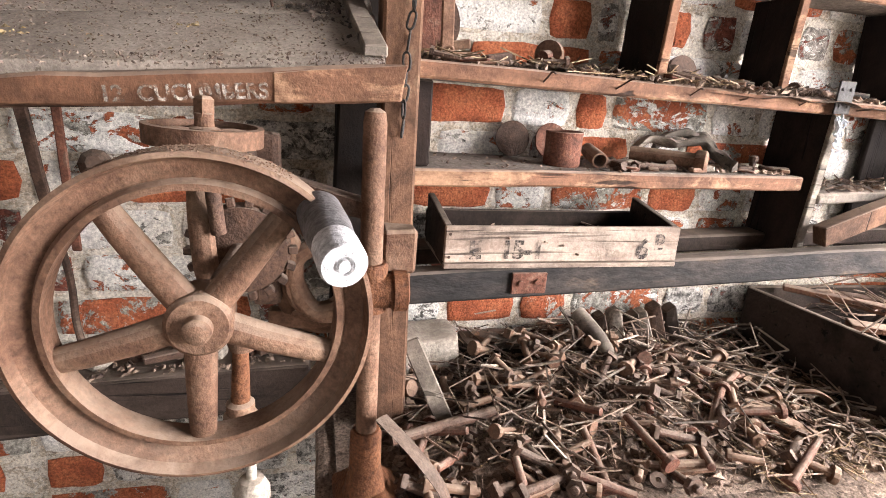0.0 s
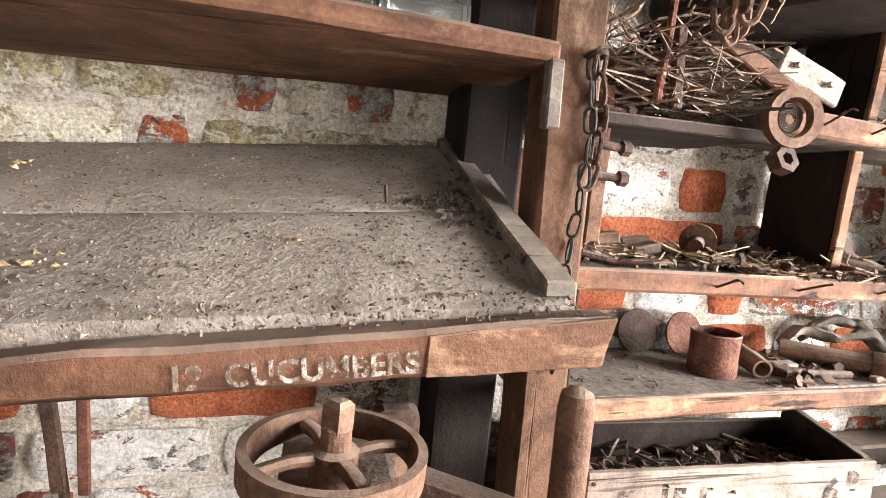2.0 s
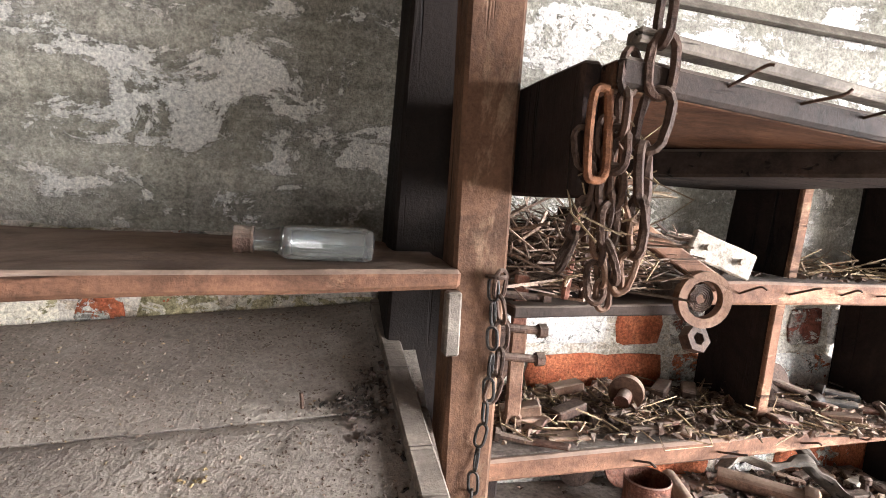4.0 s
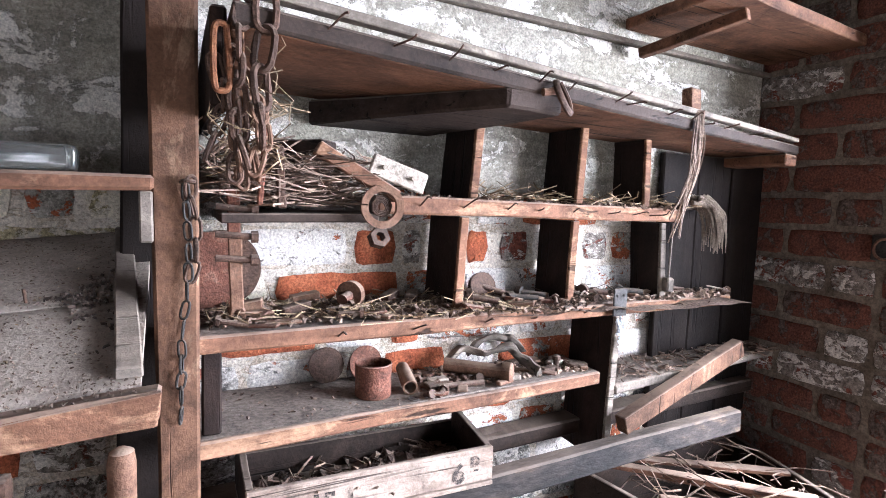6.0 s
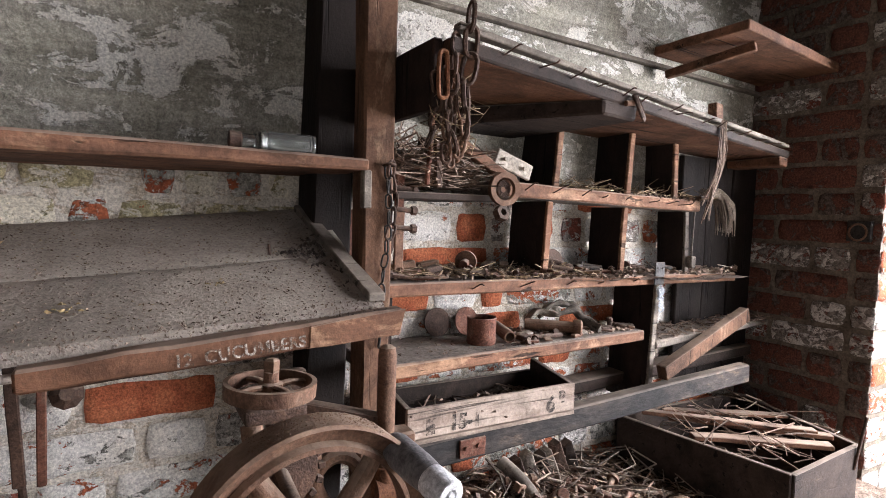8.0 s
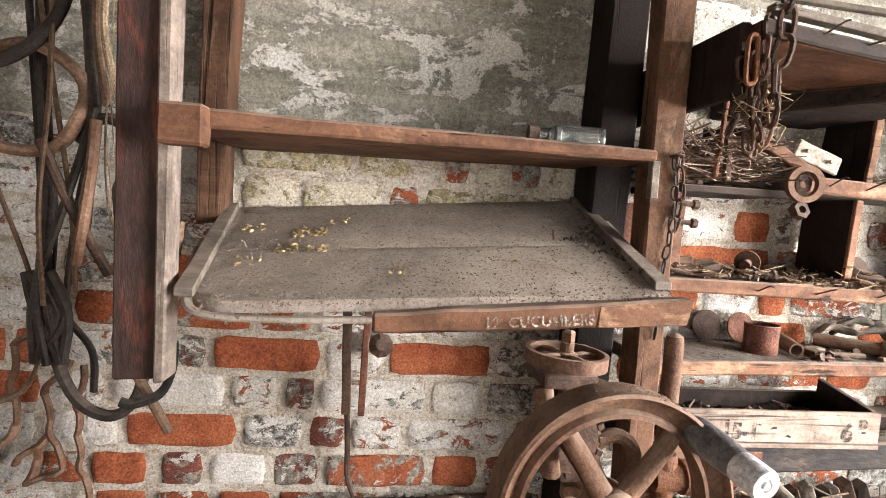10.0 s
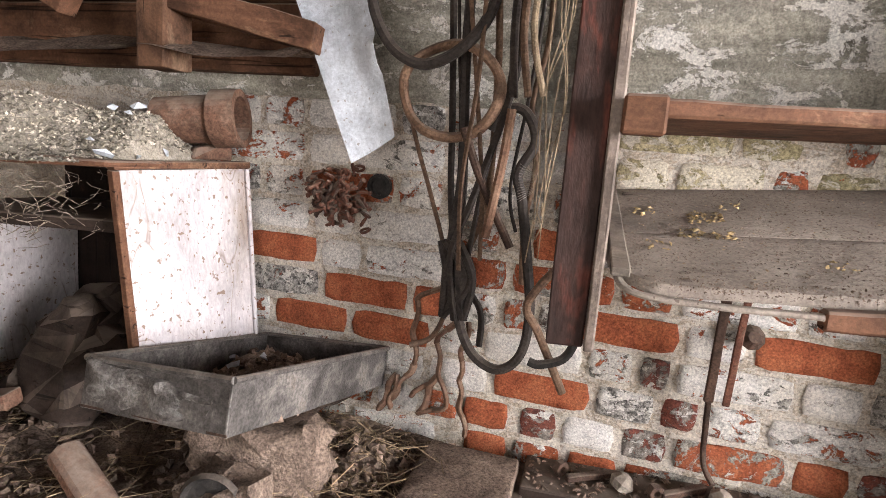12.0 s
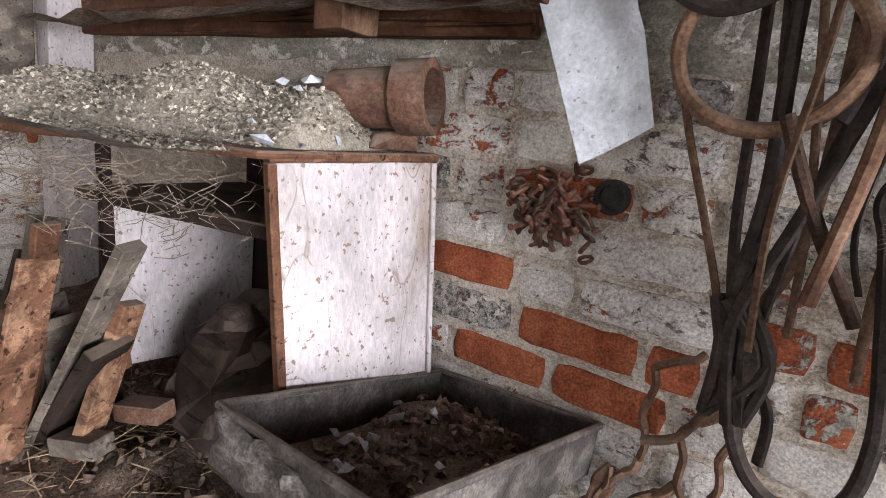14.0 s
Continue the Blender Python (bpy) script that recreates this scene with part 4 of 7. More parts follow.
under(drill, "weight", lathe([(0.006, 0.05), (0.006, 0.03), (0.014, 0.028), (0.021, 0.014), (0.021, 0.0), (0.016, -0.012)], 22, pose(-0.345, 0.74, 0.875)), "stone", "pale round knob on the table screw", True)
# pillar, its clamp and foot
under(drill, "pillar", lathe([(0.0135, 0.86), (0.0133, 1.32), (0.0115, 1.332), (0.005, 1.336)], 26, pose(-0.207, 0.78, 0)), "rust", "round rusted pillar", True)
under(drill, "clamp", join(lathe([(0.02, 1.1), (0.0205, 1.155), (0.018, 1.16)], 20, pose(-0.207, 0.78, 0)), lathe([(0.021, -0.03), (0.021, 0.012), (0.025, 0.014), (0.025, 0.03), (0.02, 0.032)], 22, pose(-0.195, 0.775, 1.125, 0, 90, 0))), "rust_orange", "clamp collar on the pillar", True)
under(drill, "clamp_block", block(-0.192, -0.15, 0.79, 0.83, 1.14, 1.195, 0.004, 1, 0.002), "rust", "square iron block above the clamp")
under(drill, "foot", join(lathe([(0.03, 0.83), (0.026, 0.85), (0.021, 0.875), (0.0205, 0.925), (0.017, 0.932)], 22, pose(-0.207, 0.78, 0)), hexa([(-0.25, 0.7, 0.8), (-0.15, 0.7, 0.8), (-0.15, 0.86, 0.8), (-0.25, 0.86, 0.8), (-0.225, 0.735, 0.845), (-0.185, 0.735, 0.845), (-0.185, 0.82, 0.845), (-0.225, 0.82, 0.845)], 0.008)), "rust_orange", "flared foot of the pillar", True)
under(drill, "base_strap", tube(bmesh.new(), smooth_path([(-0.19, 0.76, 0.96), (-0.15, 0.72, 0.93), (-0.115, 0.7, 0.88), (-0.1, 0.69, 0.81)], 7), 0.016, 8, 0.25), "rust_dark", "curved flat iron strap", True)
# small feed wheel lying level above the flywheel
sw = pose(-0.377, 0.752, 1.303, 0, 2, 0)
fw = under(drill, "feed_wheel", lathe([(0.047, -0.008), (0.0555, -0.009), (0.056, 0.009), (0.05, 0.0095), (0.0485, 0.002)], 48, sw, True), "rust", "small level feed wheel", True)
for k in range(4):
    a = radians(20 + 90 * k)
    o = part("spoke", tube(bmesh.new(), [sw @ Vector((0.008 * math.cos(a), 0.008 * math.sin(a), 0.002)), sw @ Vector((0.028 * math.cos(a), 0.028 * math.sin(a), 0.003)), sw @ Vector((0.049 * math.cos(a), 0.049 * math.sin(a), 0.0))], 0.006, 8, 0.7), "rust", fw, "", True)
for nm, prof, seg in (("hub", [(0.014, -0.014), (0.015, 0.006), (0.0095, 0.008), (0.009, 0.02), (0.006, 0.022)], 18), ("square_nut", [(0.0095, 0.018), (0.0095, 0.034), (0.006, 0.037)], 4)):
    o = part(nm, lathe(prof, seg, sw), "rust", fw)
under(drill, "feed_screw", rod((-0.377, 0.752, 1.3), (-0.37, 0.76, 1.2), 0.008), "rust_dark", "", True)
under(drill, "yoke", block(-0.41, -0.335, 0.735, 0.83, 1.262, 1.282, 0.005, 1, 0.001), "rust_dark")

# ledge of dusty timber along the wall behind the drill
solid("wall_ledge", hexa([(-1.03, 1.06, 0.745), (-0.28, 1.06, 0.79), (-0.28, 1.196, 0.79), (-1.03, 1.196, 0.745), (-1.03, 1.06, 0.84), (-0.28, 1.06, 0.875), (-0.28, 1.196, 0.875), (-1.03, 1.196, 0.84)], 0.006, 8, 0.004), "wood_dark", "dark dusty timber ledge along the brick wall", "ledge")
rnd = random.Random(5)
for k in range(11):
    x = -0.95 + k * 0.063
    z = 0.84 + 0.035 * (x + 1.03) / 0.75
    if k % 3 == 0:
        solid("iron_nut", lathe([(0.008, -0.008), (0.017, -0.008), (0.017, 0.008), (0.008, 0.008)], 6, pose(x, 1.1 + rnd.uniform(0, 0.05), z + 0.017, 90, 0, rnd.uniform(0, 60)), True), "rust_dark", "rusted iron nut on the wall ledge", "nut", "iron bits on the ledge")
    elif k % 3 == 1:
        solid("iron_bar", bar((x - 0.05, 1.1, z + 0.01), (x + 0.04, 1.13 + rnd.uniform(-0.03, 0.04), z + 0.012), 0.016, 0.014), "rust_dark", "short rusted iron bar on the wall ledge", "bar", "iron bits on the ledge")
    else:
        solid("rubble_lump", lathe([(0.004, -0.018), (0.02, -0.014), (0.026, 0.002), (0.015, 0.018), (0.003, 0.022)], 8, pose(x, 1.12, z + 0.014, rnd.uniform(-30, 30), rnd.uniform(-30, 30), rnd.uniform(0, 90))), "stone", "lump of broken mortar on the wall ledge", "rubble", "iron bits on the ledge")
flakes("ledge_litter", "chips", 500, (-1.02, -0.29, 1.065, 1.19), lambda x, y: 0.84 + 0.035 * (x + 1.03) / 0.75, (0.005, 0.018), "crumbs of mortar and rust on the ledge", "litter", 8)

# ---------------------------------------------------------------- crate
crate = thing("wooden_crate", "shallow pale wooden crate with black stencilled letters", "crate", at=(0.15, 1.07, 1.07))
def rail_top(x):
    return 1.067 + 0.05 * (x + 0.16) / 1.23


Z0 = 1.078
under(crate, "front_board", block(-0.066, 0.366, 0.99, 1.0, Z0 + 0.008, 1.148, 0.0015, 4, 0.001), "crate_wood", "stencilled front board")
# back and end boards in a darker wood than the front
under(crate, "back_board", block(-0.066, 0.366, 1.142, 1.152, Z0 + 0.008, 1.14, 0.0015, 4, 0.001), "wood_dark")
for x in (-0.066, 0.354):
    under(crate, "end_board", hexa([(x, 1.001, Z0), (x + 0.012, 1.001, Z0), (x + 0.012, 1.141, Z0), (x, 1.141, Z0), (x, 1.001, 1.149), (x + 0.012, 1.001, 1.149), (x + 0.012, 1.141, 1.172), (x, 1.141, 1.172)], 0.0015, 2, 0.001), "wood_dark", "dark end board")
under(crate, "bottom_board", block(-0.066, 0.366, 0.988, 1.152, Z0 - 0.002, Z0 + 0.006, 0.001), "crate_wood")
for body, size, x in (("E", 0.042, -0.025), ("15-1", 0.042, 0.03), ("6", 0.05, 0.282), ("D", 0.024, 0.318)):
    w = words(body, size, fat=0.0018)
    w.transform(pose(x, 0.9893, 1.1 if size < 0.03 else 1.094 if size < 0.045 else 1.092, 90, 0, 0) @ (pose(0, 0.018, 0) if body == "D" else Matrix()))
    under(crate, "lettering", w, "lettering", "faded black stencilled letters")
under(crate, "lettering", block(0.318, 0.335, 0.9888, 0.9896, 1.108, 1.111, 0), "lettering")
for z in (1.096, 1.135):
    under(crate, "nail", lathe([(0.0025, 0), (0.0025, 0.002)], 8, pose(-0.058, 0.99, z, 90)), "rust_dark")
flakes("crate_litter", "chips", 260, (-0.05, 0.35, 1.005, 1.138), lambda x, y: Z0 + 0.012 + 0.012 * noise.noise((x * 20, y * 20, 1)), (0.01, 0.032), "leaf scraps and rust crumbs in the crate", "litter", 3, 0.7)
bits("crate_twigs", "root", 60, (-0.04, 0.34, 1.01, 1.13), lambda x, y: Z0 + 0.02, (0.03, 0.08), (0.002, 0.005), "dry stalks in the crate", "litter", 4)

# ---------------------------------------------------------------- things on the shelves
def top_c(x, y=0):
    return 1.397 - 0.0163 * (x + 0.143)


def top_d(x, y=0):
    return 1.24 - 0.005 * (x + 0.135)


def top_b(x, y=0):
    return 1.6 - 0.01 * (x - 0.135)


def heap_c(x, y):
    return top_c(x) + max(0, 0.014 * noise.noise((x * 14, y * 14, 4)) + 0.004)


pot = thing("rusty_tin", "open rusted tin can on the dusty shelf", "tin", at=(0.163, 1.075, 1.24))
under(pot, "can", lathe([(0.031, 0.0), (0.033, 0.003), (0.0322, 0.028), (0.033, 0.055), (0.0338, 0.059), (0.0322, 0.061), (0.031, 0.057), (0.0305, 0.006), (0.002, 0.005)], 40, pose(0.163, 1.085, top_d(0.16))), "rust_red", "dented rusted can", True)
solid("iron_pipe", lathe([(0.011, 0.0), (0.014, 0.0), (0.0145, 0.02), (0.013, 0.09), (0.01, 0.09)], 20, pose(0.226, 1.06, top_d(0.2) + 0.014, -84, 0, -12), True), "rust", "short rusted pipe lying on the shelf", "pipe", smooth=True)
bolt_d = solid("iron_bolt", join(rod((0.34, 1.15, 1.259), (0.428, 1.07, 1.258), 0.014), lathe([(0.018, 0), (0.02, 0.004), (0.02, 0.018), (0.014, 0.022)], 18, pose(0.428, 1.07, 1.2585, 90, 0, 47))), "rust", "thick rusted bolt lying on the shelf", "bolt", smooth=True)
solid("spanner", join(rod((0.27, 1.07, 1.245), (0.38, 1.06, 1.245), 0.006), block(0.262, 0.285, 1.055, 1.085, 1.239, 1.252, 0.002)), "rust_dark", "rusted flat spanner on the shelf", "spanner")
solid("round_plate", lathe([(0.003, 0), (0.034, 0), (0.034, 0.004), (0.003, 0.004)], 24, pose(0.1, 1.18, top_d(0.1) + 0.034, 80, 0, 0)), "rust_dark", "round rusted plate leaning on the wall", "plate")
solid("round_plate", lathe([(0.003, 0), (0.034, 0), (0.034, 0.004), (0.003, 0.004)], 24, pose(0.175, 1.17, top_d(0.17) + 0.034, 78, 0, 6)), "rust_red", "round rusted plate leaning on the wall", "plate")
rag = bmesh.new()
tube(rag, smooth_path([(0.35, 1.16, 1.262), (0.38, 1.15, 1.288), (0.42, 1.13, 1.28), (0.47, 1.12, 1.292), (0.5, 1.11, 1.268), (0.52, 1.07, 1.246)], 6), 0.015, 9, 0.6)
tube(rag, smooth_path([(0.4, 1.17, 1.27), (0.44, 1.17, 1.298), (0.5, 1.165, 1.298), (0.53, 1.15, 1.27)], 6), 0.013, 9, 0.6)
crumple(rag, 0.008, 40)
solid("stiff_leather_strap", rag, "wood_grey", "stiff pale twisted strap on the shelf", "strap", smooth=True)
for k, (x, y) in enumerate(((0.45, 1.08), (0.56, 1.09), (0.6, 1.12), (0.64, 1.1), (0.3, 1.1), (0.52, 1.15))):
    solid("iron_scrap", bar((x - 0.02, y, top_d(x) + 0.006), (x + 0.02, y + 0.012 * (k % 3 - 1), top_d(x) + 0.008), 0.02, 0.011), "rust_dark" if k % 2 else "stone", "small block of scrap iron on the shelf", "scrap", "scrap on the lower shelf")
solid("upright_bolt", lathe([(0.006, 0), (0.006, 0.02), (0.009, 0.022), (0.009, 0.03), (0.005, 0.033)], 10, pose(0.585, 1.1, top_d(0.58))), "rust_dark", "small bolt standing on its end", "bolt")
solid("iron_ring", tube(bmesh.new(), [(0.638 + 0.02 * math.cos(k * 0.393), 1.1 + 0.02 * math.sin(k * 0.393), 1.244) for k in range(16)], 0.004, 6, close=True), "rust_dark", "flat iron ring on the shelf", "ring")
solid("wire_ring", tube(bmesh.new(), [(0.222 + 0.009 * math.cos(k * 0.5236), 1.035 + 0.009 * math.sin(k * 0.5236), 1.241) for k in range(12)], 0.0012, 5, close=True), "iron_black", "tiny wire ring on the shelf", "ring")
flakes("shelf_litter", "chips", 420, (0.25, 0.66, 1.07, 1.19), lambda x, y: top_d(x), (0.006, 0.022), "rust flakes and dirt on the lower shelf", "litter", 9)
flakes("shelf_litter", "chips", 60, (-0.12, 0.25, 1.02, 1.19), lambda x, y: top_d(x), (0.003, 0.012), "a few crumbs on the dusty shelf", "litter", 10)

solid("dust_heap", mound(-0.13, 1.12, 1.02, 1.19, lambda x, y: heap_c(x, max(y, fy(x, 0.995, 0.11))) - (0.01 if y < fy(x, 0.998, 0.11) else 0), 60, 10), "soil", "dust and dirt lying on the middle shelf", "dirt", kind="stuff", smooth=True)
flakes("shelf_litter", "chips", 1500, (-0.12, 1.1, 1.07, 1.19), heap_c, (0.006, 0.026), "rust flakes and chips on the middle shelf", "litter", 11, 0.6)
flakes("shelf_litter", "chips", 500, (-0.12, 0.6, 1.0, 1.08), heap_c, (0.005, 0.02), "rust flakes and chips near the shelf edge", "litter", 12, 0.6)
bits("shelf_straw", "straw", 260, (-0.1, 0.5, 1.0, 1.17), heap_c, (0.02, 0.08), (0.0012, 0.003), "dry straw on the middle shelf", "straw", 13, 0.3, 0.2)
bits("shelf_twigs", "twig", 90, (0.3, 1.1, 1.09, 1.17), heap_c, (0.03, 0.08), (0.002, 0.005), "dry twigs on the middle shelf", "twigs", 14, 0.2, 0.2)
spool = thing("iron_roller", "rusted iron roller lying on the middle shelf", "roller", at=(0.13, 1.1, 1.41))
under(spool, "disc", lathe([(0.006, 0), (0.024, 0), (0.024, 0.016), (0.006, 0.016)], 22, pose(0.125, 1.1, 1.424, 90, 0, -40)), "rust", "", True)
under(spool, "spindle", rod((0.125, 1.1, 1.424), (0.098, 1.07, 1.418), 0.01), "rust_red", "", True)
for k, (x, y, r) in enumerate(((0.02, 1.06, 30), (-0.06, 1.05, -20), (0.22, 1.13, 70), (0.05, 1.14, 10), (0.27, 1.12, 110))):
    solid("iron_bracket_scrap", bar((x - 0.025, y, heap_c(x, y) + 0.012), (x + 0.025 * math.cos(radians(r)), y + 0.03 * math.sin(radians(r)), heap_c(x, y) + 0.02), 0.022, 0.014), "rust" if k % 2 else "rust_dark", "bent piece of rusted iron on the middle shelf", "scrap", "scrap on the middle shelf")
for k, (x, y, z, r, a) in enumerate(((0.42, 1.15, 0.03, 0.03, 75), (0.5, 1.13, 0.02, 0.012, 90), (0.36, 1.09, 0.02, 0.018, 80), (0.46, 1.1, 0.016, 0.012, 70), (0.68, 1.14, 0.018, 0.014, 85), (0.78, 1.13, 0.018, 0.012, 80), (0.93, 1.14, 0.016, 0.013, 70))):
    solid("machine_part", join(lathe([(r * 0.4, -0.006), (r, -0.006), (r, 0.006), (r * 0.4, 0.006)], 18, pose(x, y, top_c(x) + z, a, 0, 30 * k)), rod((x, y, top_c(x) + z), (x + 0.05, y - 0.025, top_c(x) + 0.014), 0.007)), "iron_black" if k % 2 else "rust_dark", "dark worn machine part on the middle shelf", "machine part", "machine parts on the middle shelf", smooth=True)
plate = bmesh.new()
plate = join(block(0.683, 0.72, 1.04, 1.044, 1.36, 1.42, 0.001), *[lathe([(0.003, 0), (0.003, 0.002)], 8, pose(x, 1.0395, z, 90)) for x in (0.692, 0.711) for z in (1.375, 1.405)])
solid("mending_plate", plate, "iron_black", "black drilled iron plate fixed to the shelf edge", "plate")
solid("wire_knot", tube(bmesh.new(), smooth_path([(0.706 + 0.009 * math.cos(k * 1.9), 1.035 + 0.003 * math.sin(k * 2.3), 1.325 - 0.0022 * k + 0.008 * math.sin(k * 1.7)) for k in range(16)], 4), 0.0018, 5), "tin_white", "pale blue twisted wire on the upright", "wire")

# upper shelf litter, bundle of roots, pulley ring
bits("root_bundle", "root", 700, (-0.06, 0.11, 1.0, 1.15), lambda x, y: 1.575 + 0.075 * random.Random(int(x * 9e4)).random(), (0.02, 0.07), (0.0012, 0.0032), "tangled dry roots stuffed onto the shelf", "roots", 15, 1.2, 0.35)
bits("shelf_litter", "straw", 200, (0.36, 0.93, 1.08, 1.18), lambda x, y: top_b(x) + 0.012 * random.Random(int(x * 8e4)).random(), (0.02, 0.06), (0.0012, 0.003), "nest litter on the upper shelf", "litter", 16, 0.5, 0.4)
flakes("shelf_litter", "chips", 260, (0.2, 0.93, 1.07, 1.18), lambda x, y: top_b(x), (0.006, 0.02), "dirt and flakes on the upper shelf", "litter", 17, 0.7)
solid("nest_board", hexa([(-0.1, 0.99, 1.552), (0.14, 1.01, 1.556), (0.14, 1.19, 1.556), (-0.1, 1.19, 1.552), (-0.1, 0.99, 1.566), (0.14, 1.01, 1.57), (0.14, 1.19, 1.57), (-0.1, 1.19, 1.566)], 0.002, 3, 0.002), "wood_dark", "dark board under the tangle of roots", "board")
solid("slanted_batten", bar((0.035, 1.0, 1.668), (0.165, 1.0, 1.598), 0.02, 0.022), "wood_light", "bare orange batten slanting over the roots", "batten")
solid("slanted_board", bar((-0.01, 1.08, 1.67), (0.06, 1.02, 1.672), 0.05, 0.02), "wood_dark", "dark slab of wood above the roots", "board")
dp = solid("drilled_plate", join(bar((0.12, 0.995, 1.65), (0.215, 1.0, 1.62), 0.008, 0.034), lathe([(0.004, 0), (0.004, 0.006)], 8, pose(0.14, 0.991, 1.644, 90)), lathe([(0.004, 0), (0.004, 0.006)], 8, pose(0.19, 0.992, 1.628, 90))), "stone", "pale drilled metal plate on the shelf", "plate")
ring = thing("pulley_ring", "rusted iron pulley ring hanging at the shelf end", "pulley", at=(0.14, 0.985, 1.58))
under(ring, "ring", lathe([(0.023, -0.006), (0.034, -0.007), (0.0345, 0.007), (0.023, 0.006)], 30, pose(0.135, 0.982, 1.582, 90, 0, -6), True), "rust", "", True)
under(ring, "spring", tube(bmesh.new(), [(0.135 + (0.006 + 0.0003 * k) * math.cos(k * 0.7), 0.985, 1.582 + (0.006 + 0.0003 * k) * math.sin(k * 0.7)) for k in range(40)], 0.0015, 5), "rust_dark", "coiled spring inside")
under(ring, "nut", lathe([(0.008, 0), (0.017, 0), (0.017, 0.016), (0.008, 0.016)], 6, pose(0.13, 0.99, 1.53, 70, 15, 0), True), "rust_dark", "square nut under the ring")
solid("upright_stick", bar((-0.022, 0.985, 1.665), (-0.018, 0.985, 1.575), 0.013, 0.01, up=(0, 1, 0)), "rust_dark", "short upright iron strip by the roots", "strip")
solid("long_strip", bar((-0.042, 0.97, 1.72), (-0.05, 0.97, 1.58), 0.008, 0.008, up=(0, 1, 0)), "rust_red", "thin rusted iron strip behind the chains", "strip")

# perforated strap and disc under the chains
strap = thing("pivot_strap", "jointed rusted iron strap with bolted pivots", "strap", at=(-0.075, 1.03, 1.42))
under(strap, "link", bar((-0.082, 1.02, 1.6), (-0.078, 1.03, 1.51), 0.018, 0.007, up=(0, 1, 0)), "rust_red")
under(strap, "link", bar((-0.078, 1.025, 1.53), (-0.074, 1.035, 1.42), 0.02, 0.007, up=(0, 1, 0)), "rust")
for z in (1.575, 1.535, 1.5):
    under(strap, "pivot_bolt", join(rod((-0.105, 1.02, z), (-0.055, 1.02, z - 0.004), 0.005), lathe([(0.009, 0), (0.009, 0.01)], 6, pose(-0.056, 1.02, z - 0.004, 0, 90, 0))), "rust_dark")
under(strap, "eye", tube(bmesh.new(), [(-0.073 + 0.009 * math.cos(k * 0.5236), 1.035, 1.412 + 0.011 * math.sin(k * 0.5236)) for k in range(12)], 0.004, 6, close=True), "rust")
solid("saw_disc", lathe([(0.004, 0), (0.066, 0), (0.066, 0.003), (0.004, 0.003)], 40, pose(-0.088, 1.17, 1.465, 84, 0, 0)), "rust_dark", "dark round blade leaning on the wall", "blade")
solid("iron_sheet", block(-0.14, -0.06, 1.14, 1.144, 1.402, 1.53, 0.001), "rust_red", "rusty brown sheet leaning on the wall", "sheet")


# chains
def link_path(m, l, w, r, bm):
    pts = []
    for k in range(14):
        a = k * math.tau / 14
        pts.append(m @ Vector((w * math.cos(a), 0, (l - w) * (1 if math.sin(a) > 0 else -1) * (abs(math.sin(a)) ** 0.25) + w * math.sin(a))))
    return tube(bm, pts, r, 6, close=True)


def chain(name, pts, l, w, r, mat, label, seed):
    """A chain along pts; every link is a part of its own."""
    rnd = random.Random(seed)
    t = thing(name, label, "chain", "hanging chains", at=pts[0])
    path = smooth_path(pts, 12)
    d, last, k = 0.0, path[0], 0
    step = 2 * l - 2.4 * r
    for p in path:
        d += (p - last).length
        if d >= step or p is path[0]:
            dirn = (p - last) if (p - last).length > 1e-6 else path[1] - path[0]
            m = Matrix.Translation(p) @ dirn.to_track_quat("Z", "X").to_matrix().to_4x4() @ pose(0, 0, 0, rnd.uniform(-8, 8), rnd.uniform(-8, 8), (90 if k % 2 else 0) + rnd.uniform(-22, 22))
            under(t, "link", link_path(m, l, w, r, bmesh.new()), mat, "", True)
            d, k = 0.0, k + 1
        last = p
    return t


chain("heavy_chain", [(-0.066, 0.812, 1.835), (-0.066, 0.81, 1.78), (-0.07, 0.815, 1.7), (-0.07, 0.815, 1.64)], 0.024, 0.0112, 0.0042, "rust_dark", "heavy rusted chain hanging from the top shelf", 1)
chain("heavy_chain", [(-0.09, 0.815, 1.79), (-0.095, 0.815, 1.73), (-0.092, 0.82, 1.67), (-0.084, 0.82, 1.62)], 0.018, 0.0095, 0.0034, "rust_dark", "dark rusted chain matted with dirt", 2)
chain("chain_strand", [(-0.09, 0.83, 1.7), (-0.096, 0.825, 1.66), (-0.088, 0.825, 1.61)], 0.013, 0.006, 0.0026, "rust", "matted strand of rusted chain", 3)
for k, (x, y, z0, z1, dx) in enumerate(((-0.098, 0.825, 1.74, 1.6, 0.0), (-0.085, 0.835, 1.72, 1.61, 0.015), (-0.115, 0.83, 1.73, 1.63, -0.012), (-0.072, 0.82, 1.69, 1.61, -0.01))):
    chain("chain_strand", [(x, y, z0), (x + 0.006, y, z0 * 0.6 + z1 * 0.4), (x + dx, y, z1)], 0.017, 0.0075, 0.0028, "rust" if k % 2 else "rust_dark", "matted strand of rusted chain", 10 + k)
bits("chain_straw", "straw", 90, (-0.115, -0.05, 0.825, 0.86), lambda x, y: 1.61 + 0.1 * random.Random(int(x * 9e5)).random(), (0.02, 0.06), (0.001, 0.0022), "straw matted into the hanging chains", "straw", 46, 0.4, 1.2)
bits("corner_roots", "root", 150, (-0.11, 0.02, 0.95, 1.15), lambda x, y: 1.57 + 0.08 * random.Random(int(x * 9e5)).random(), (0.03, 0.1), (0.0015, 0.004), "dry roots stuffed behind the chains", "roots", 47, 0.4, 0.6)
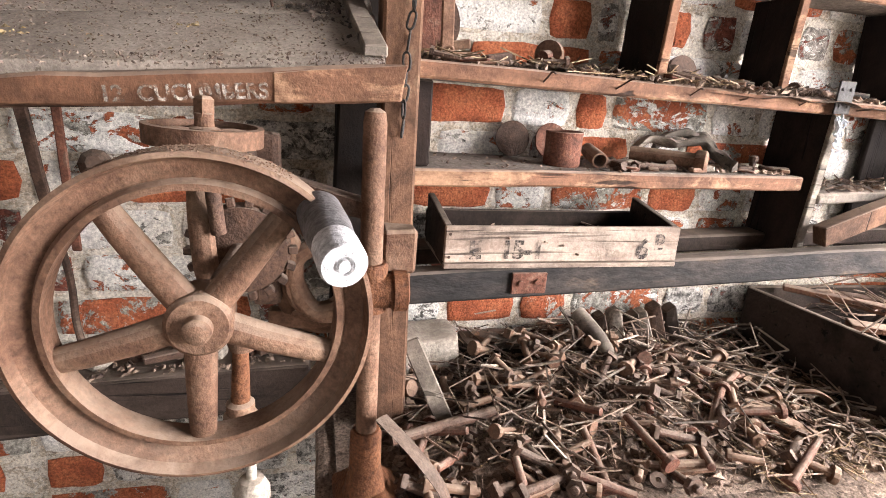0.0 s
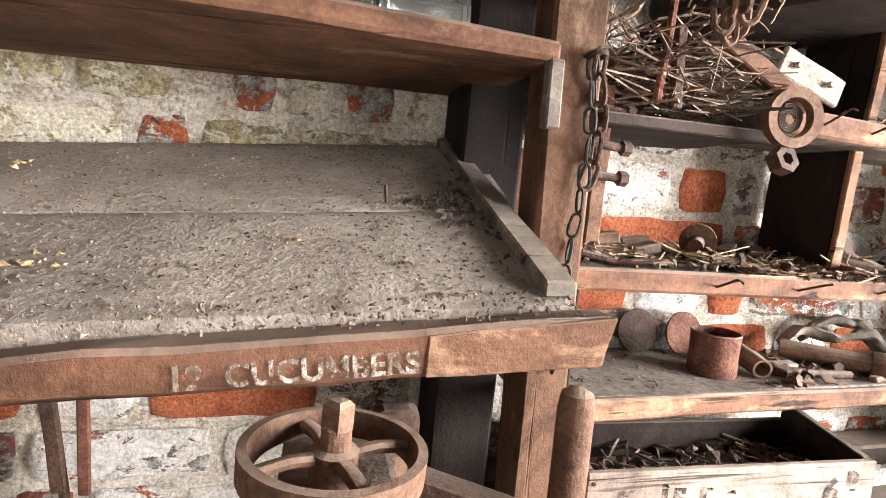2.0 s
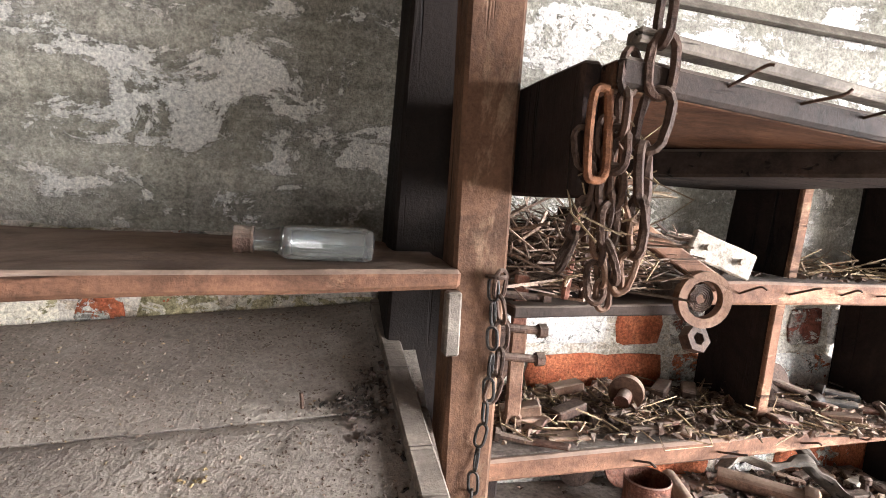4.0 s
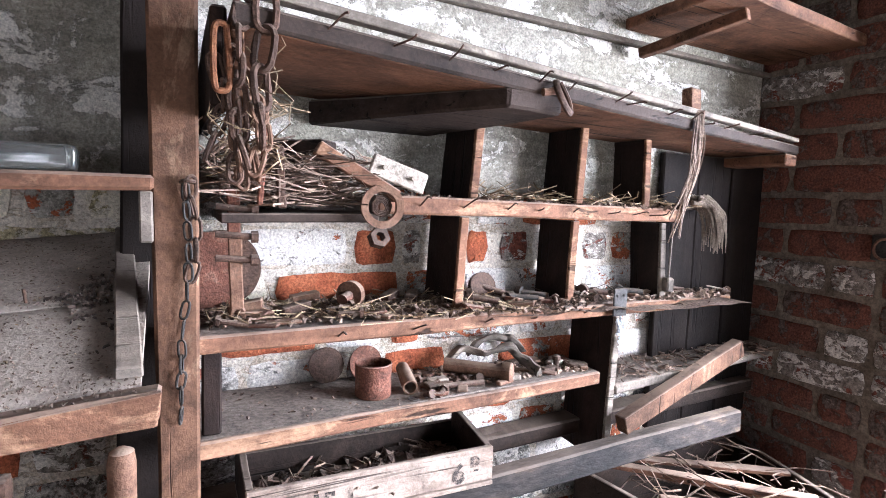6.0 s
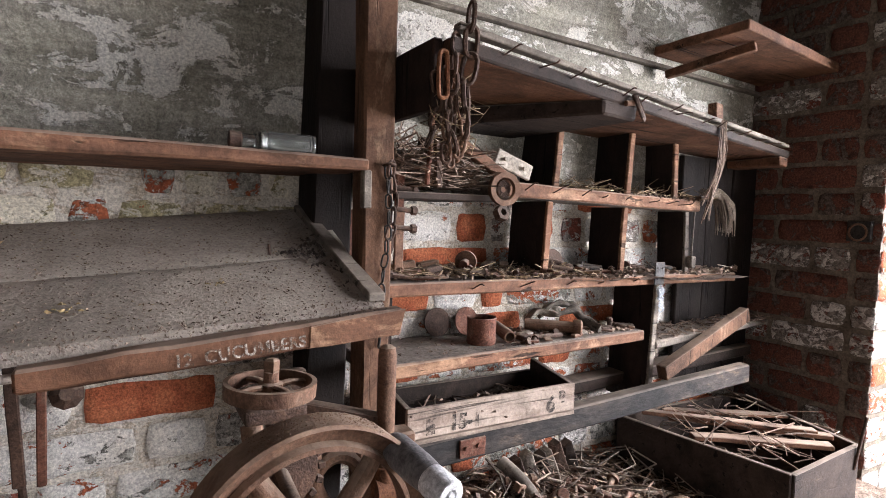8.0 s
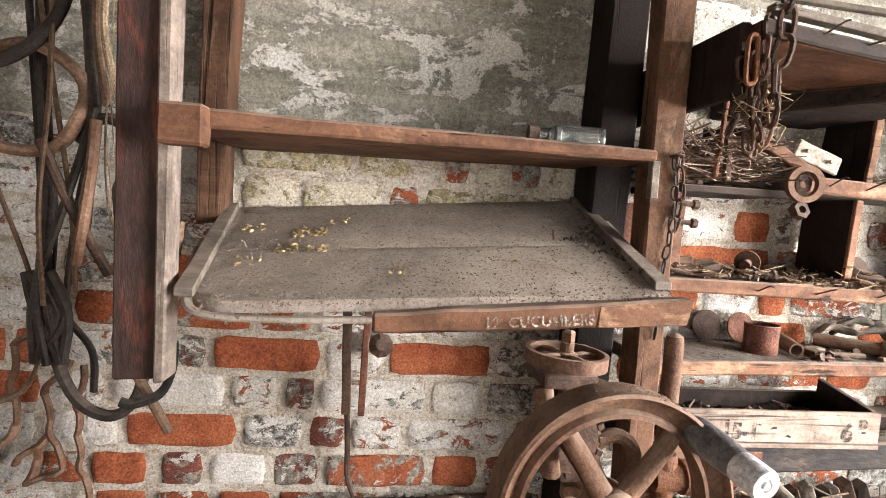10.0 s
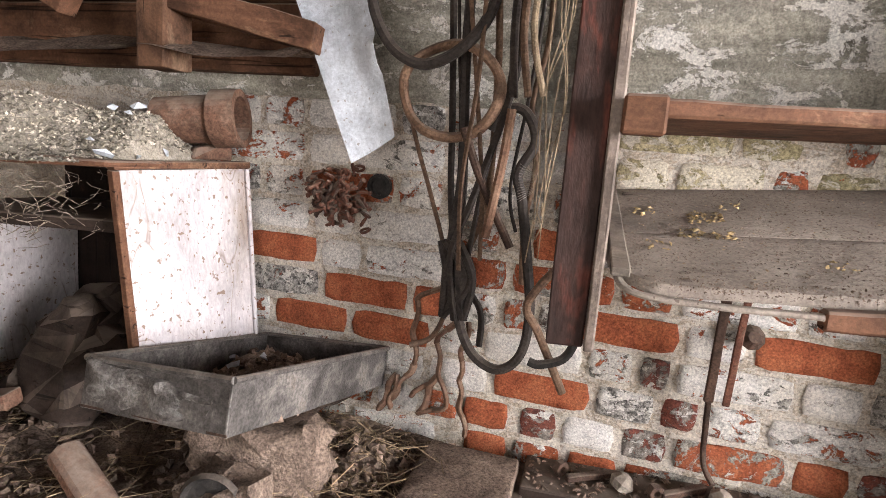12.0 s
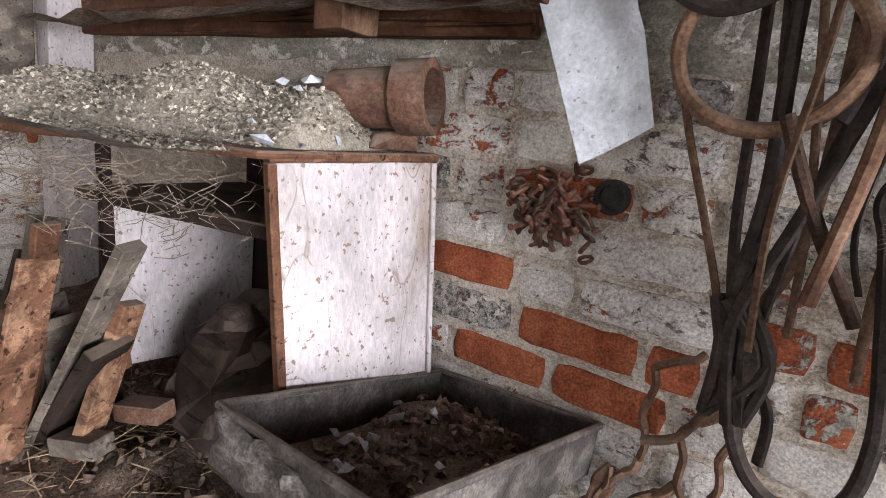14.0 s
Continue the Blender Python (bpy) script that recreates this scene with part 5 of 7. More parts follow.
chain("thin_chain", [(-0.145, 0.936, 1.595), (-0.142, 0.934, 1.5), (-0.15, 0.936, 1.4), (-0.152, 0.936, 1.29)], 0.012, 0.0052, 0.0018, "iron_black", "thin dark chain hanging down the post", 21)
chain("thin_chain", [(-0.139, 0.934, 1.6), (-0.133, 0.934, 1.53), (-0.14, 0.934, 1.48)], 0.015, 0.007, 0.0024, "rust_dark", "short doubled chain nailed to the post", 22)
solid("chain_staple", tube(bmesh.new(), smooth_path([(-0.15, 0.95, 1.606), (-0.148, 0.93, 1.608), (-0.136, 0.93, 1.608), (-0.134, 0.95, 1.606)], 5), 0.0025, 6), "rust_dark", "iron staple driven into the post", "staple")
solid("buckle", tube(bmesh.new(), smooth_path([(-0.106, 0.815, 1.775), (-0.102, 0.815, 1.715), (-0.112, 0.815, 1.705), (-0.118, 0.815, 1.715), (-0.118, 0.815, 1.77), (-0.106, 0.815, 1.775)], 5), 0.0036, 7), "rust_orange", "long orange-rusted iron buckle by the chain", "buckle", smooth=True)

# hook, tuft of twine, hanging hair on the top shelf
hookt = thing("iron_hook", "twisted dark iron shackle hanging on the top shelf", "shackle", at=(0.385, 0.87, 1.77))
under(hookt, "loop", tube(bmesh.new(), smooth_path([(0.375, 0.872, 1.785), (0.37, 0.86, 1.77), (0.385, 0.858, 1.745), (0.402, 0.866, 1.738), (0.4, 0.872, 1.76), (0.385, 0.875, 1.785)], 6), 0.0055, 7, 0.7), "rust_dark", "", True)
under(hookt, "pin", rod((0.35, 0.87, 1.765), (0.375, 0.868, 1.77), 0.006), "rust")
solid("wood_stub", block(0.765, 0.795, 0.95, 0.975, 1.785, 1.835, 0.003, 2, 0.004), "wood_light", "broken stub of wood standing on the shelf", "stub")
tw = bmesh.new()
rnd = random.Random(7)
for k in range(16):
    x = 0.775 + rnd.uniform(-0.012, 0.012)
    tube(tw, smooth_path([(x, 0.935, 1.79), (x + rnd.uniform(-0.02, 0.012), 0.925, 1.73), (0.76 + rnd.uniform(-0.03, 0.015), 0.93, 1.66), (0.735 + rnd.uniform(-0.02, 0.02), 0.94, rnd.uniform(1.52, 1.64))], 5), 0.0014, 4)
solid("twine_tuft", tw, "root", "tuft of grey twine hanging over the shelf edge", "twine", kind="stuff")
hair = bmesh.new()
for k in range(70):
    x, y = 0.955 + rnd.uniform(0, 0.05), 1.08 + rnd.uniform(-0.02, 0.03)
    tube(hair, smooth_path([(x - 0.02, y, 1.618 + rnd.uniform(-0.01, 0.012)), (x + 0.01, y - 0.015, 1.6), (x + 0.03, y - 0.02, 1.56 + rnd.uniform(-0.03, 0.02)), (x + 0.035, y - 0.02, 1.51 + rnd.uniform(-0.02, 0.03))], 3), 0.004, 4, 1, r_end=0.001)
solid("sheep_hair", hair, "hair", "matted grey hair hanging off the shelf end", "wool", kind="stuff")
solid("hair_peg", bar((0.9, 1.08, 1.6), (1.08, 1.12, 1.6), 0.02, 0.014), "wood_dark", "dark wooden peg holding the hair", "peg")
solid("hanging_block", join(rod((0.893, 1.085, 1.56), (0.89, 1.085, 1.43), 0.0022), block(0.879, 0.9, 1.075, 1.095, 1.398, 1.432, 0.003)), "wood_grey", "small wooden block hanging on a stick", "block")

# knot of pale twine under the middle shelf, iron ring in the pier
rnd = random.Random(19)
knot = thing("twine_knot", "small pale blue knot of twine tied below the shelf", "twine", at=(0.7, 1.03, 1.34))
for k in range(9):
    under(knot, "strand", tube(bmesh.new(), smooth_path([(0.7 + rnd.uniform(-0.012, 0.012), 1.036 + rnd.uniform(-0.008, 0.006), 1.345 + rnd.uniform(-0.026, 0.014)) for _ in range(5)], 5), 0.0016, 5), "tin_white")
hold = thing("wall_ring", "rusted iron ring on a dark plate in the brick pier", "ring", at=(1.325, 0.85, 1.52))
under(hold, "plate", block(1.318, 1.334, 0.818, 0.882, 1.49, 1.552, 0.003, 2, 0.0015), "iron_black", "square dark iron plate")
under(hold, "ring", tube(bmesh.new(), [(1.312 - 0.006 * math.cos(k * 0.3927), 0.85 + 0.02 * math.cos(k * 0.3927), 1.518 + 0.024 * math.sin(k * 0.3927)) for k in range(16)], 0.0035, 7, close=True), "rust", "", True)

# overhead shelf at the top
ov = thing("overhead_shelf", "dark plank shelf high up under the roof on thin struts", "shelf", at=(0.6, 0.9, 2.02))
under(ov, "plank", hexa([(0.8, 0.9, 2.012), (1.33, 0.94, 2.0), (1.33, 1.185, 2.0), (0.8, 1.185, 2.012), (0.8, 0.9, 2.037), (1.33, 0.94, 2.025), (1.33, 1.185, 2.025), (0.8, 1.185, 2.037)], 0.003, 5, 0.002), "wood")
under(ov, "strut", bar((0.83, 1.16, 1.955), (0.9, 0.94, 1.998), 0.022, 0.024), "wood")
solid("wall_moulding", hexa([(-0.1, 1.168, 1.995), (1.33, 1.168, 1.965), (1.33, 1.188, 1.965), (-0.1, 1.188, 1.995), (-0.1, 1.175, 2.01), (1.33, 1.175, 1.98), (1.33, 1.188, 1.98), (-0.1, 1.188, 2.01)], 0.002, 5, 0.002), "wood_grey", "thin grey moulding along the plaster", "moulding", kind="structure")
flakes("wheel_crumbs", "rust", 700, (-0.43, -0.29, 0.592, 0.632), lambda x, y: HUB.z + math.sqrt(max(0.0, 0.1382 ** 2 - (x - HUB.x) ** 2)), (0.001, 0.0032), "crumbs of dirt on top of the flywheel", "litter", 311, 0.4)

# loose scraps of iron along the shelves
rnd = random.Random(77)
for k in range(64):
    if k % 2:
        x = rnd.uniform(-0.1, 1.08)
        y = fy(x, 0.98, 0.11) + rnd.uniform(0.015, 0.07)
        z = heap_c(x, y) + 0.006
    else:
        x = rnd.uniform(0.25, 0.66)
        y = fy(x, 0.992, 0.09) + rnd.uniform(0.02, 0.12)
        z = top_d(x) + 0.006
    a, l = rnd.uniform(0, 6.28), rnd.uniform(0.014, 0.034)
    d = Vector((math.cos(a) * l, math.sin(a) * l * 0.6, rnd.uniform(-0.004, 0.006)))
    p = Vector((x, y, z))
    if k % 3 == 0:
        bm = join(rod(p - d, p + d, 0.0045, 8), lathe([(0.009, -0.003), (0.009, 0.003)], 6, Matrix.Translation(p + d) @ d.to_track_quat("Z", "X").to_matrix().to_4x4()))
    else:
        bm = bar(p - d, p + d, rnd.uniform(0.01, 0.024), rnd.uniform(0.003, 0.01), rough=0.002)
    solid("iron_scrap", bm, ("rust_dark", "rust", "rust_red")[k % 3], "small rusted scrap of iron on the shelf", "scrap", "rusted scraps on the shelves")

# ---------------------------------------------------------------- bench with its heap of bolts
bench = thing("workbench", "heavy old bench with a rounded worn metal-faced edge", "bench", at=(0.5, 0.95, 0))
under(bench, "top", hexa([(-0.27, 0.675, 0.73), (1.32, 0.675, 0.73), (1.32, 1.196, 0.73), (-0.27, 1.196, 0.73), (-0.27, 0.675, 0.8), (1.32, 0.675, 0.8), (1.32, 1.196, 0.8), (-0.27, 1.196, 0.8)], 0.012, 10, 0.003), "soil", "dusty bench top")
under(bench, "edge", tube(bmesh.new(), [(-0.27 + 0.1 * k, 0.672, 0.78 + 0.002 * math.sin(k * 2.1)) for k in range(17)], 0.021, 12), "galvanised", "rounded grey edge", True)
for x in (-0.2, 0.55, 1.25):
    under(bench, "leg", block(x, x + 0.08, 0.72, 0.8, 0, 0.729, 0.004), "wood_dark_up")
under(bench, "shelf", block(-0.25, 1.3, 0.75, 1.19, 0.3, 0.33, 0.003), "wood_dark")


def heap_z(x, y):
    h = 0.062 * math.exp(-((x - 0.33) / 0.36) ** 2) * math.exp(-((y - 1.13) / 0.22) ** 2)
    h += 0.03 * math.exp(-((x - 0.15) / 0.25) ** 2 - ((y - 0.92) / 0.2) ** 2)
    return 0.803 + h + 0.008 * max(-0.2, noise.noise((x * 22, y * 22, 7)))


solid("dirt_heap", mound(-0.24, 1.1, 0.72, 1.19, heap_z, 70, 36), "soil", "heap of dust and dirt on the bench", "dirt", kind="stuff", smooth=True)
flakes("bench_chips", "chips", 2600, (-0.18, 0.85, 0.73, 1.19), heap_z, (0.006, 0.03), "rust scales and wood chips on the bench", "litter", 31, 0.7)
flakes("bench_chips", "straw", 700, (-0.1, 0.75, 0.8, 1.19), heap_z, (0.005, 0.018), "pale chaff on the bench", "litter", 32, 0.7)
bits("bench_roots", "root", 420, (-0.12, 0.85, 0.76, 1.19), lambda x, y: heap_z(x, y) + 0.012, (0.03, 0.11), (0.002, 0.005), "dry roots and stalks over the heap", "roots", 33, 0.5, 0.22)
bits("bench_twigs", "twig", 190, (0.0, 1.0, 0.8, 1.19), lambda x, y: heap_z(x, y) + 0.016, (0.04, 0.13), (0.0025, 0.006), "grey dry twigs over the heap", "twigs", 34, 0.35, 0.25)
bits("bench_straw", "straw", 260, (0.4, 0.95, 0.72, 1.0), lambda x, y: heap_z(x, y) + 0.004, (0.02, 0.09), (0.0012, 0.0025), "straw near the bench edge", "straw", 35, 0.6, 0.2)

def bolt(l, r, mat, square):
    t = thing("rusty_bolt", "rusted iron bolt lying in the heap", "bolt", "bolts in the heap on the bench")
    part("shank", lathe([(r, 0), (r, l * 0.7), (r * 0.93, l * 0.72), (r * 0.93, l), (r * 0.6, l + 0.001)], 10, pose(-l / 2, 0, 0, 0, 90, 0)), mat, t, "", True)
    part("head", lathe([(r * 1.9, -r * 1.2), (r * 2.0, -r * 0.9), (r * 2.0, 0)], 4 if square else 12, pose(-l / 2, 0, 0, 0, 90, 0)), mat, t)
    if square:
        part("nut", lathe([(r * 1.02, 0), (r * 2.0, 0), (r * 2.0, r * 1.4), (r * 1.02, r * 1.4)], 6, pose(l * 0.28, 0, 0, 0, 90, 0), True), mat, t)
    return t


kinds = [bolt(0.07, 0.0065, "rust", True), bolt(0.06, 0.0075, "rust", False), bolt(0.085, 0.007, "rust_dark", True), bolt(0.045, 0.006, "rust", False), bolt(0.1, 0.007, "rust_red", False)]
rnd = random.Random(44)
for k in range(115):
    base = kinds[k % 5]
    x, y = rnd.uniform(-0.14, 0.62), 0.74 + 0.4 * rnd.random() ** 1.3
    if k < 5:
        ob = base
        ob.matrix_basis = pose(x, y, heap_z(x, y) + 0.014, 0, rnd.uniform(-18, 18), rnd.uniform(0, 360))
    else:
        copy_thing(base, pose(x, y, heap_z(x, y) + rnd.uniform(0.012, 0.03), rnd.uniform(0, 90), rnd.uniform(-24, 24), rnd.uniform(0, 360)))
for k in range(16):
    x, y = rnd.uniform(0.0, 0.6), rnd.uniform(0.74, 0.95)
    solid("iron_washer", lathe([(0.004, 0), (0.0125, 0), (0.0125, 0.003), (0.004, 0.003)], 16, pose(x, y, heap_z(x, y) + 0.01, rnd.uniform(-30, 30), rnd.uniform(-30, 30), 0), True), "rust_dark", "rusted iron washer in the heap", "washer", "washers in the heap on the bench")
solid("slotted_bar", join(bar((0.5, 0.9, heap_z(0.5, 0.9) + 0.02), (0.58, 0.8, heap_z(0.58, 0.8) + 0.012), 0.03, 0.01), lathe([(0.005, 0), (0.005, 0.003)], 8, pose(0.55, 0.838, heap_z(0.55, 0.84) + 0.021))), "rust", "flat slotted iron bar in the heap", "bar")
solid("bent_strap", tube(bmesh.new(), smooth_path([(0.63, 0.93, 0.83), (0.66, 0.9, 0.85), (0.69, 0.88, 0.83), (0.68, 0.84, 0.815)], 6), 0.016, 8, 0.3), "rust", "bent rusted strap in the heap", "strap", smooth=True)
solid("drilled_strip", bar((-0.15, 0.74, 0.825), (-0.08, 0.69, 0.815), 0.035, 0.005), "rust", "drilled iron strip on the bench", "strip")
solid("round_bar", rod((-0.16, 0.86, 0.85), (0.02, 0.9, 0.862), 0.009), "rust_dark", "round iron bar lying across the bench", "bar", smooth=True)
solid("loose_batten", bar((-0.115, 0.99, 0.95), (-0.06, 0.9, 0.83), 0.03, 0.008, up=(0, 1, 0)), "wood_grey", "grey wooden slat leaning at the post", "slat")
solid("thick_branch", tube(bmesh.new(), smooth_path([(0.26, 1.12, 0.93), (0.28, 1.06, 0.9), (0.29, 1.0, 0.86)], 5), 0.016, 10, r_end=0.019), "wood_grey", "thick broken branch in the heap", "branch", smooth=True)
for k, (x, z, m, s) in enumerate(((0.365, 0.89, "stone", 0.04), (0.33, 0.885, "rust_dark", 0.035), (0.43, 0.895, "stone", 0.03), (0.46, 0.9, "rust_dark", 0.04), (0.5, 0.885, "wood_dark", 0.05), (0.41, 0.88, "wood_dark", 0.04))):
    solid("broken_shard", hexa([(x - s * 0.4, 1.12, z - s), (x + s * 0.4, 1.1, z - s), (x + s * 0.4, 1.13, z - s), (x - s * 0.4, 1.15, z - s), (x - s * 0.3, 1.14, z + s * 0.6), (x + s * 0.05, 1.13, z + s), (x + s * 0.1, 1.16, z + s), (x - s * 0.3, 1.17, z + s * 0.6)], 0.003), m, "broken shard standing in the heap", "shard", "shards at the back of the heap")
for k, (x0, x1, z0, z1) in enumerate(((-0.13, 0.0, 0.84, 0.9), (0.02, 0.16, 0.83, 0.875))):
    solid("rubble_block", block(x0, x1, 1.08, 1.18, z0 - 0.04, z1, 0.008, 3, 0.008), "stone" if k == 0 else "wood_dark", "crumbling block against the wall", "rubble", smooth=True)

# box of kindling in the corner of the bench
box = thing("kindling_box", "dark open wooden box filled with dry sticks", "box", at=(0.93, 0.95, 0.8))
A, B, C2, D2 = Vector((0.72, 1.17, 0)), Vector((0.79, 0.72, 0)), Vector((1.14, 0.74, 0)), Vector((1.27, 1.15, 0))
for p, q, nm, mt in ((A, B, "front_board", "wood_dark"), (B, C2, "end_board", "wood_dark"), (C2, D2, "back_board", "wood_dark"), (D2, A, "side_board", "wood_dark")):
    under(box, nm, bar((p.x, p.y, 0.885), (q.x, q.y, 0.885), 0.014, 0.15), mt)
under(box, "bottom", hexa([(*A.xy, 0.805), (*B.xy, 0.805), (*C2.xy, 0.805), (*D2.xy, 0.805), (*A.xy, 0.815), (*B.xy, 0.815), (*C2.xy, 0.815), (*D2.xy, 0.815)], 0), "wood_dark")
for k, (p, q, r) in enumerate((((0.78, 1.14, 0.97), (1.12, 0.83, 0.965), 0.013), ((0.85, 1.1, 0.955), (1.14, 0.8, 0.955), 0.012), ((0.9, 1.16, 0.95), (1.2, 0.95, 0.955), 0.011), ((0.82, 1.0, 0.94), (1.1, 0.78, 0.945), 0.014))):
    solid("split_stick", bar(p, q, r * 2.4, r, rough=0.004), "wood", "split weathered stick in the kindling box", "stick", "sticks in the kindling box")
bits("kindling", "root", 90, (0.8, 1.2, 0.8, 1.15), lambda x, y: 0.91 + 0.05 * random.Random(int(x * 7e4)).random(), (0.05, 0.16), (0.002, 0.005), "thin dry twigs in the box", "twigs", 36, 0.25, 0.25)
solid("iron_spike", rod((1.11, 0.73, 0.9), (1.135, 0.72, 1.04), 0.004), "rust_dark", "thin iron spike standing at the box", "spike")
bits("side_litter", "chips", 200, (0.72, 1.28, 1.05, 1.18), lambda x, y: 1.206 + 0.03 * (x - 0.7), (0.01, 0.05), (0.002, 0.005), "litter on the side shelf", "litter", 37)

# ---------------------------------------------------------------- tackle hanging on the wall
Y = 1.09


def strand(name, pts, r, mat, label, cat, flat=1.0, y=Y, group="tackle hanging on the wall", seg=8):
    return solid(name, tube(bmesh.new(), smooth_path([(p[0], p[2] if len(p) > 2 else y, p[1]) for p in pts], 7), r, seg, flat), mat, label, cat, group, smooth=True)


hoop = bmesh.new()
tube(hoop, [(-1.25 + 0.1 * math.cos(k * math.tau / 36), 1.07 + 0.01 * math.sin(k * 0.7), 1.63 + 0.09 * math.sin(k * math.tau / 36)) for k in range(36)], 0.0125, 8, 0.8, close=True)
solid("wooden_hoop", hoop, "ash_hoop", "brown bent-wood hoop hanging on the wall", "hoop", "tackle hanging on the wall", smooth=True)
strand("black_hose", [(-1.42, 1.86), (-1.415, 1.78), (-1.37, 1.705), (-1.3, 1.675), (-1.22, 1.715), (-1.17, 1.8), (-1.16, 1.95)], 0.011, "rubber", "thick black rubber hose looped over the hoop", "hose", y=1.045)
strand("harness_loop", [(-1.232, 1.95), (-1.23, 1.684), (-1.217, 1.471), (-1.226, 1.313), (-1.205, 1.19), (-1.165, 1.1), (-1.105, 1.07), (-1.06, 1.11), (-1.05, 1.2), (-1.068, 1.316), (-1.09, 1.43), (-1.103, 1.481), (-1.075, 1.545), (-1.1, 1.6), (-1.14, 1.603), (-1.165, 1.56)], 0.0105, "rubber", "long black loop of stiff harness", "harness")
strand("harness_strap", [(-1.355, 1.64), (-1.322, 1.532), (-1.28, 1.42), (-1.242, 1.31), (-1.225, 1.2), (-1.25, 1.12), (-1.3, 1.09)], 0.008, "leather", "stiff brown harness strap", "strap", 0.5)
strand("harness_strap", [(-1.19, 1.9), (-1.17, 1.7), (-1.166, 1.43), (-1.2, 1.3), (-1.21, 1.2)], 0.01, "leather", "stiff brown harness strap", "strap", 0.5, 1.12)
strand("harness_strap", [(-1.13, 1.9), (-1.12, 1.7), (-1.14, 1.58), (-1.185, 1.42), (-1.22, 1.3), (-1.2, 1.17)], 0.009, "rubber", "black cracked harness strap", "strap", 0.6, 1.06)
strand("harness_strap", [(-1.08, 1.95), (-1.075, 1.75), (-1.095, 1.62), (-1.075, 1.5), (-1.085, 1.38), (-1.078, 1.25)], 0.007, "leather", "thin brown strap with a buckle end", "strap", 0.5, 1.13)
strand("harness_strap", [(-1.28, 1.85), (-1.26, 1.6), (-1.245, 1.4), (-1.215, 1.26), (-1.16, 1.18), (-1.155, 1.1)], 0.009, "rubber", "black cracked harness strap", "strap", 0.6, 1.13)
for k, (x0, x1, x2, x3, zb, yy) in enumerate(((-1.27, -1.24, -1.21, -1.22, 1.22, 1.1), (-1.2, -1.19, -1.205, -1.195, 1.28, 1.04), (-1.15, -1.14, -1.175, -1.2, 1.2, 1.1), (-1.1, -1.1, -1.12, -1.1, 1.36, 1.12), (-1.24, -1.2, -1.17, -1.16, 1.3, 1.07))):
    strand("thin_strap", [(x0, 2.1), (x0 + 0.01, 1.85), (x1, 1.65), (x2, 1.45), (x3, zb)], 0.0045 + 0.001 * (k % 3), ("rubber", "leather", "rubber")[k % 3], "thin cracked strap hanging from the roof", "strap", 0.6, yy)
knotb = thing("harness_tangle", "dark tangle of harness hanging in a clump", "harness", "tackle hanging on the wall", at=(-1.21, 1.08, 1.25))
for k in range(7):
    under(knotb, "strand", tube(bmesh.new(), smooth_path([(-1.225 + 0.02 * math.cos(k), 1.08 + 0.014 * math.sin(k * 2), 1.33), (-1.2 + 0.03 * math.sin(k * 1.3), 1.065, 1.26), (-1.215 + 0.03 * math.cos(k * 2.1), 1.08, 1.17)], 5), 0.009, 7), "rubber", "", True)
strand("iron_tube", [(-1.122, 1.6), (-1.13, 1.5), (-1.15, 1.35)], 0.0095, "rust", "bent dusty iron tube", "tube", y=1.05)
strand("iron_tube", [(-1.215, 1.56), (-1.17, 1.46), (-1.1, 1.335)], 0.009, "rust_dark", "bent dark iron tube", "tube", y=1.06)
strand("bent_rod", [(-0.965, 1.44, 1.0), (-0.975, 1.36, 0.99), (-1.03, 1.28, 0.97), (-1.045, 1.24, 0.97), (-1.02, 1.2, 0.97), (-0.965, 1.09, 0.98)], 0.008, "leather", "bent rod hooked behind the hanging beam", "rod")
strand("scythe_hook", [(-0.95, 1.25, 0.95), (-0.952, 1.205, 0.95), (-0.97, 1.165, 0.95), (-1.01, 1.147, 0.95), (-1.03, 1.15, 0.95)], 0.008, "iron_black", "black curved iron hook under the beam", "hook", 0.4)
hank = thing("twine_hank", "loose hank of old baling twine beside the beam", "twine", "tackle hanging on the wall", at=(-1.045, 0.95, 1.6))
rnd = random.Random(51)
for k in range(6):
    x = -1.045 + rnd.uniform(-0.016, 0.016)
    under(hank, "strand", tube(bmesh.new(), smooth_path([(x, 0.96, 1.95), (x + rnd.uniform(-0.015, 0.015), 0.95, 1.75), (-1.035 + rnd.uniform(-0.02, 0.02), 0.94, 1.61), (-1.045 + rnd.uniform(-0.02, 0.02), 0.95, rnd.uniform(1.4, 1.52)), (-1.05 + rnd.uniform(-0.02, 0.02), 0.96 + rnd.uniform(0, 0.05), rnd.uniform(1.3, 1.46))], 5), 0.0013, 4), "twine")
for k in range(3):
    x0 = -1.09 - 0.03 * k
    strand("old_rope", [(x0, 2.2), (x0 + 0.02, 1.95), (x0 + 0.01 * k, 1.75), (x0 + 0.03, 1.62)], 0.006 + 0.001 * (k % 3), ("twine", "leather", "rubber")[k % 3], "old rope hanging from the roof", "rope", y=1.0 + 0.02 * k)


def flat_chain(pts, label):
    t = thing("rusty_plough_chain", label, "chain", "rusty chains hanging low on the wall", at=(pts[0][0], 1.15, pts[0][1]))
    for (x0, z0), (x1, z1) in zip(pts, pts[1:]):
        d = Vector((x1 - x0, 0, z1 - z0))
        n = max(1, round(d.length / 0.045))
        for k in range(n):
            a, b = Vector((x0, 1.165, z0)) + d * (k / n), Vector((x0, 1.165, z0)) + d * ((k + 1) / n)
            under(t, "link", tube(bmesh.new(), smooth_path([a, a.lerp(b, 0.5) + Vector((0.006 * (-1) ** k, -0.006, 0)), b], 3), 0.009, 7, 0.7), "rust", "", True)
    return t


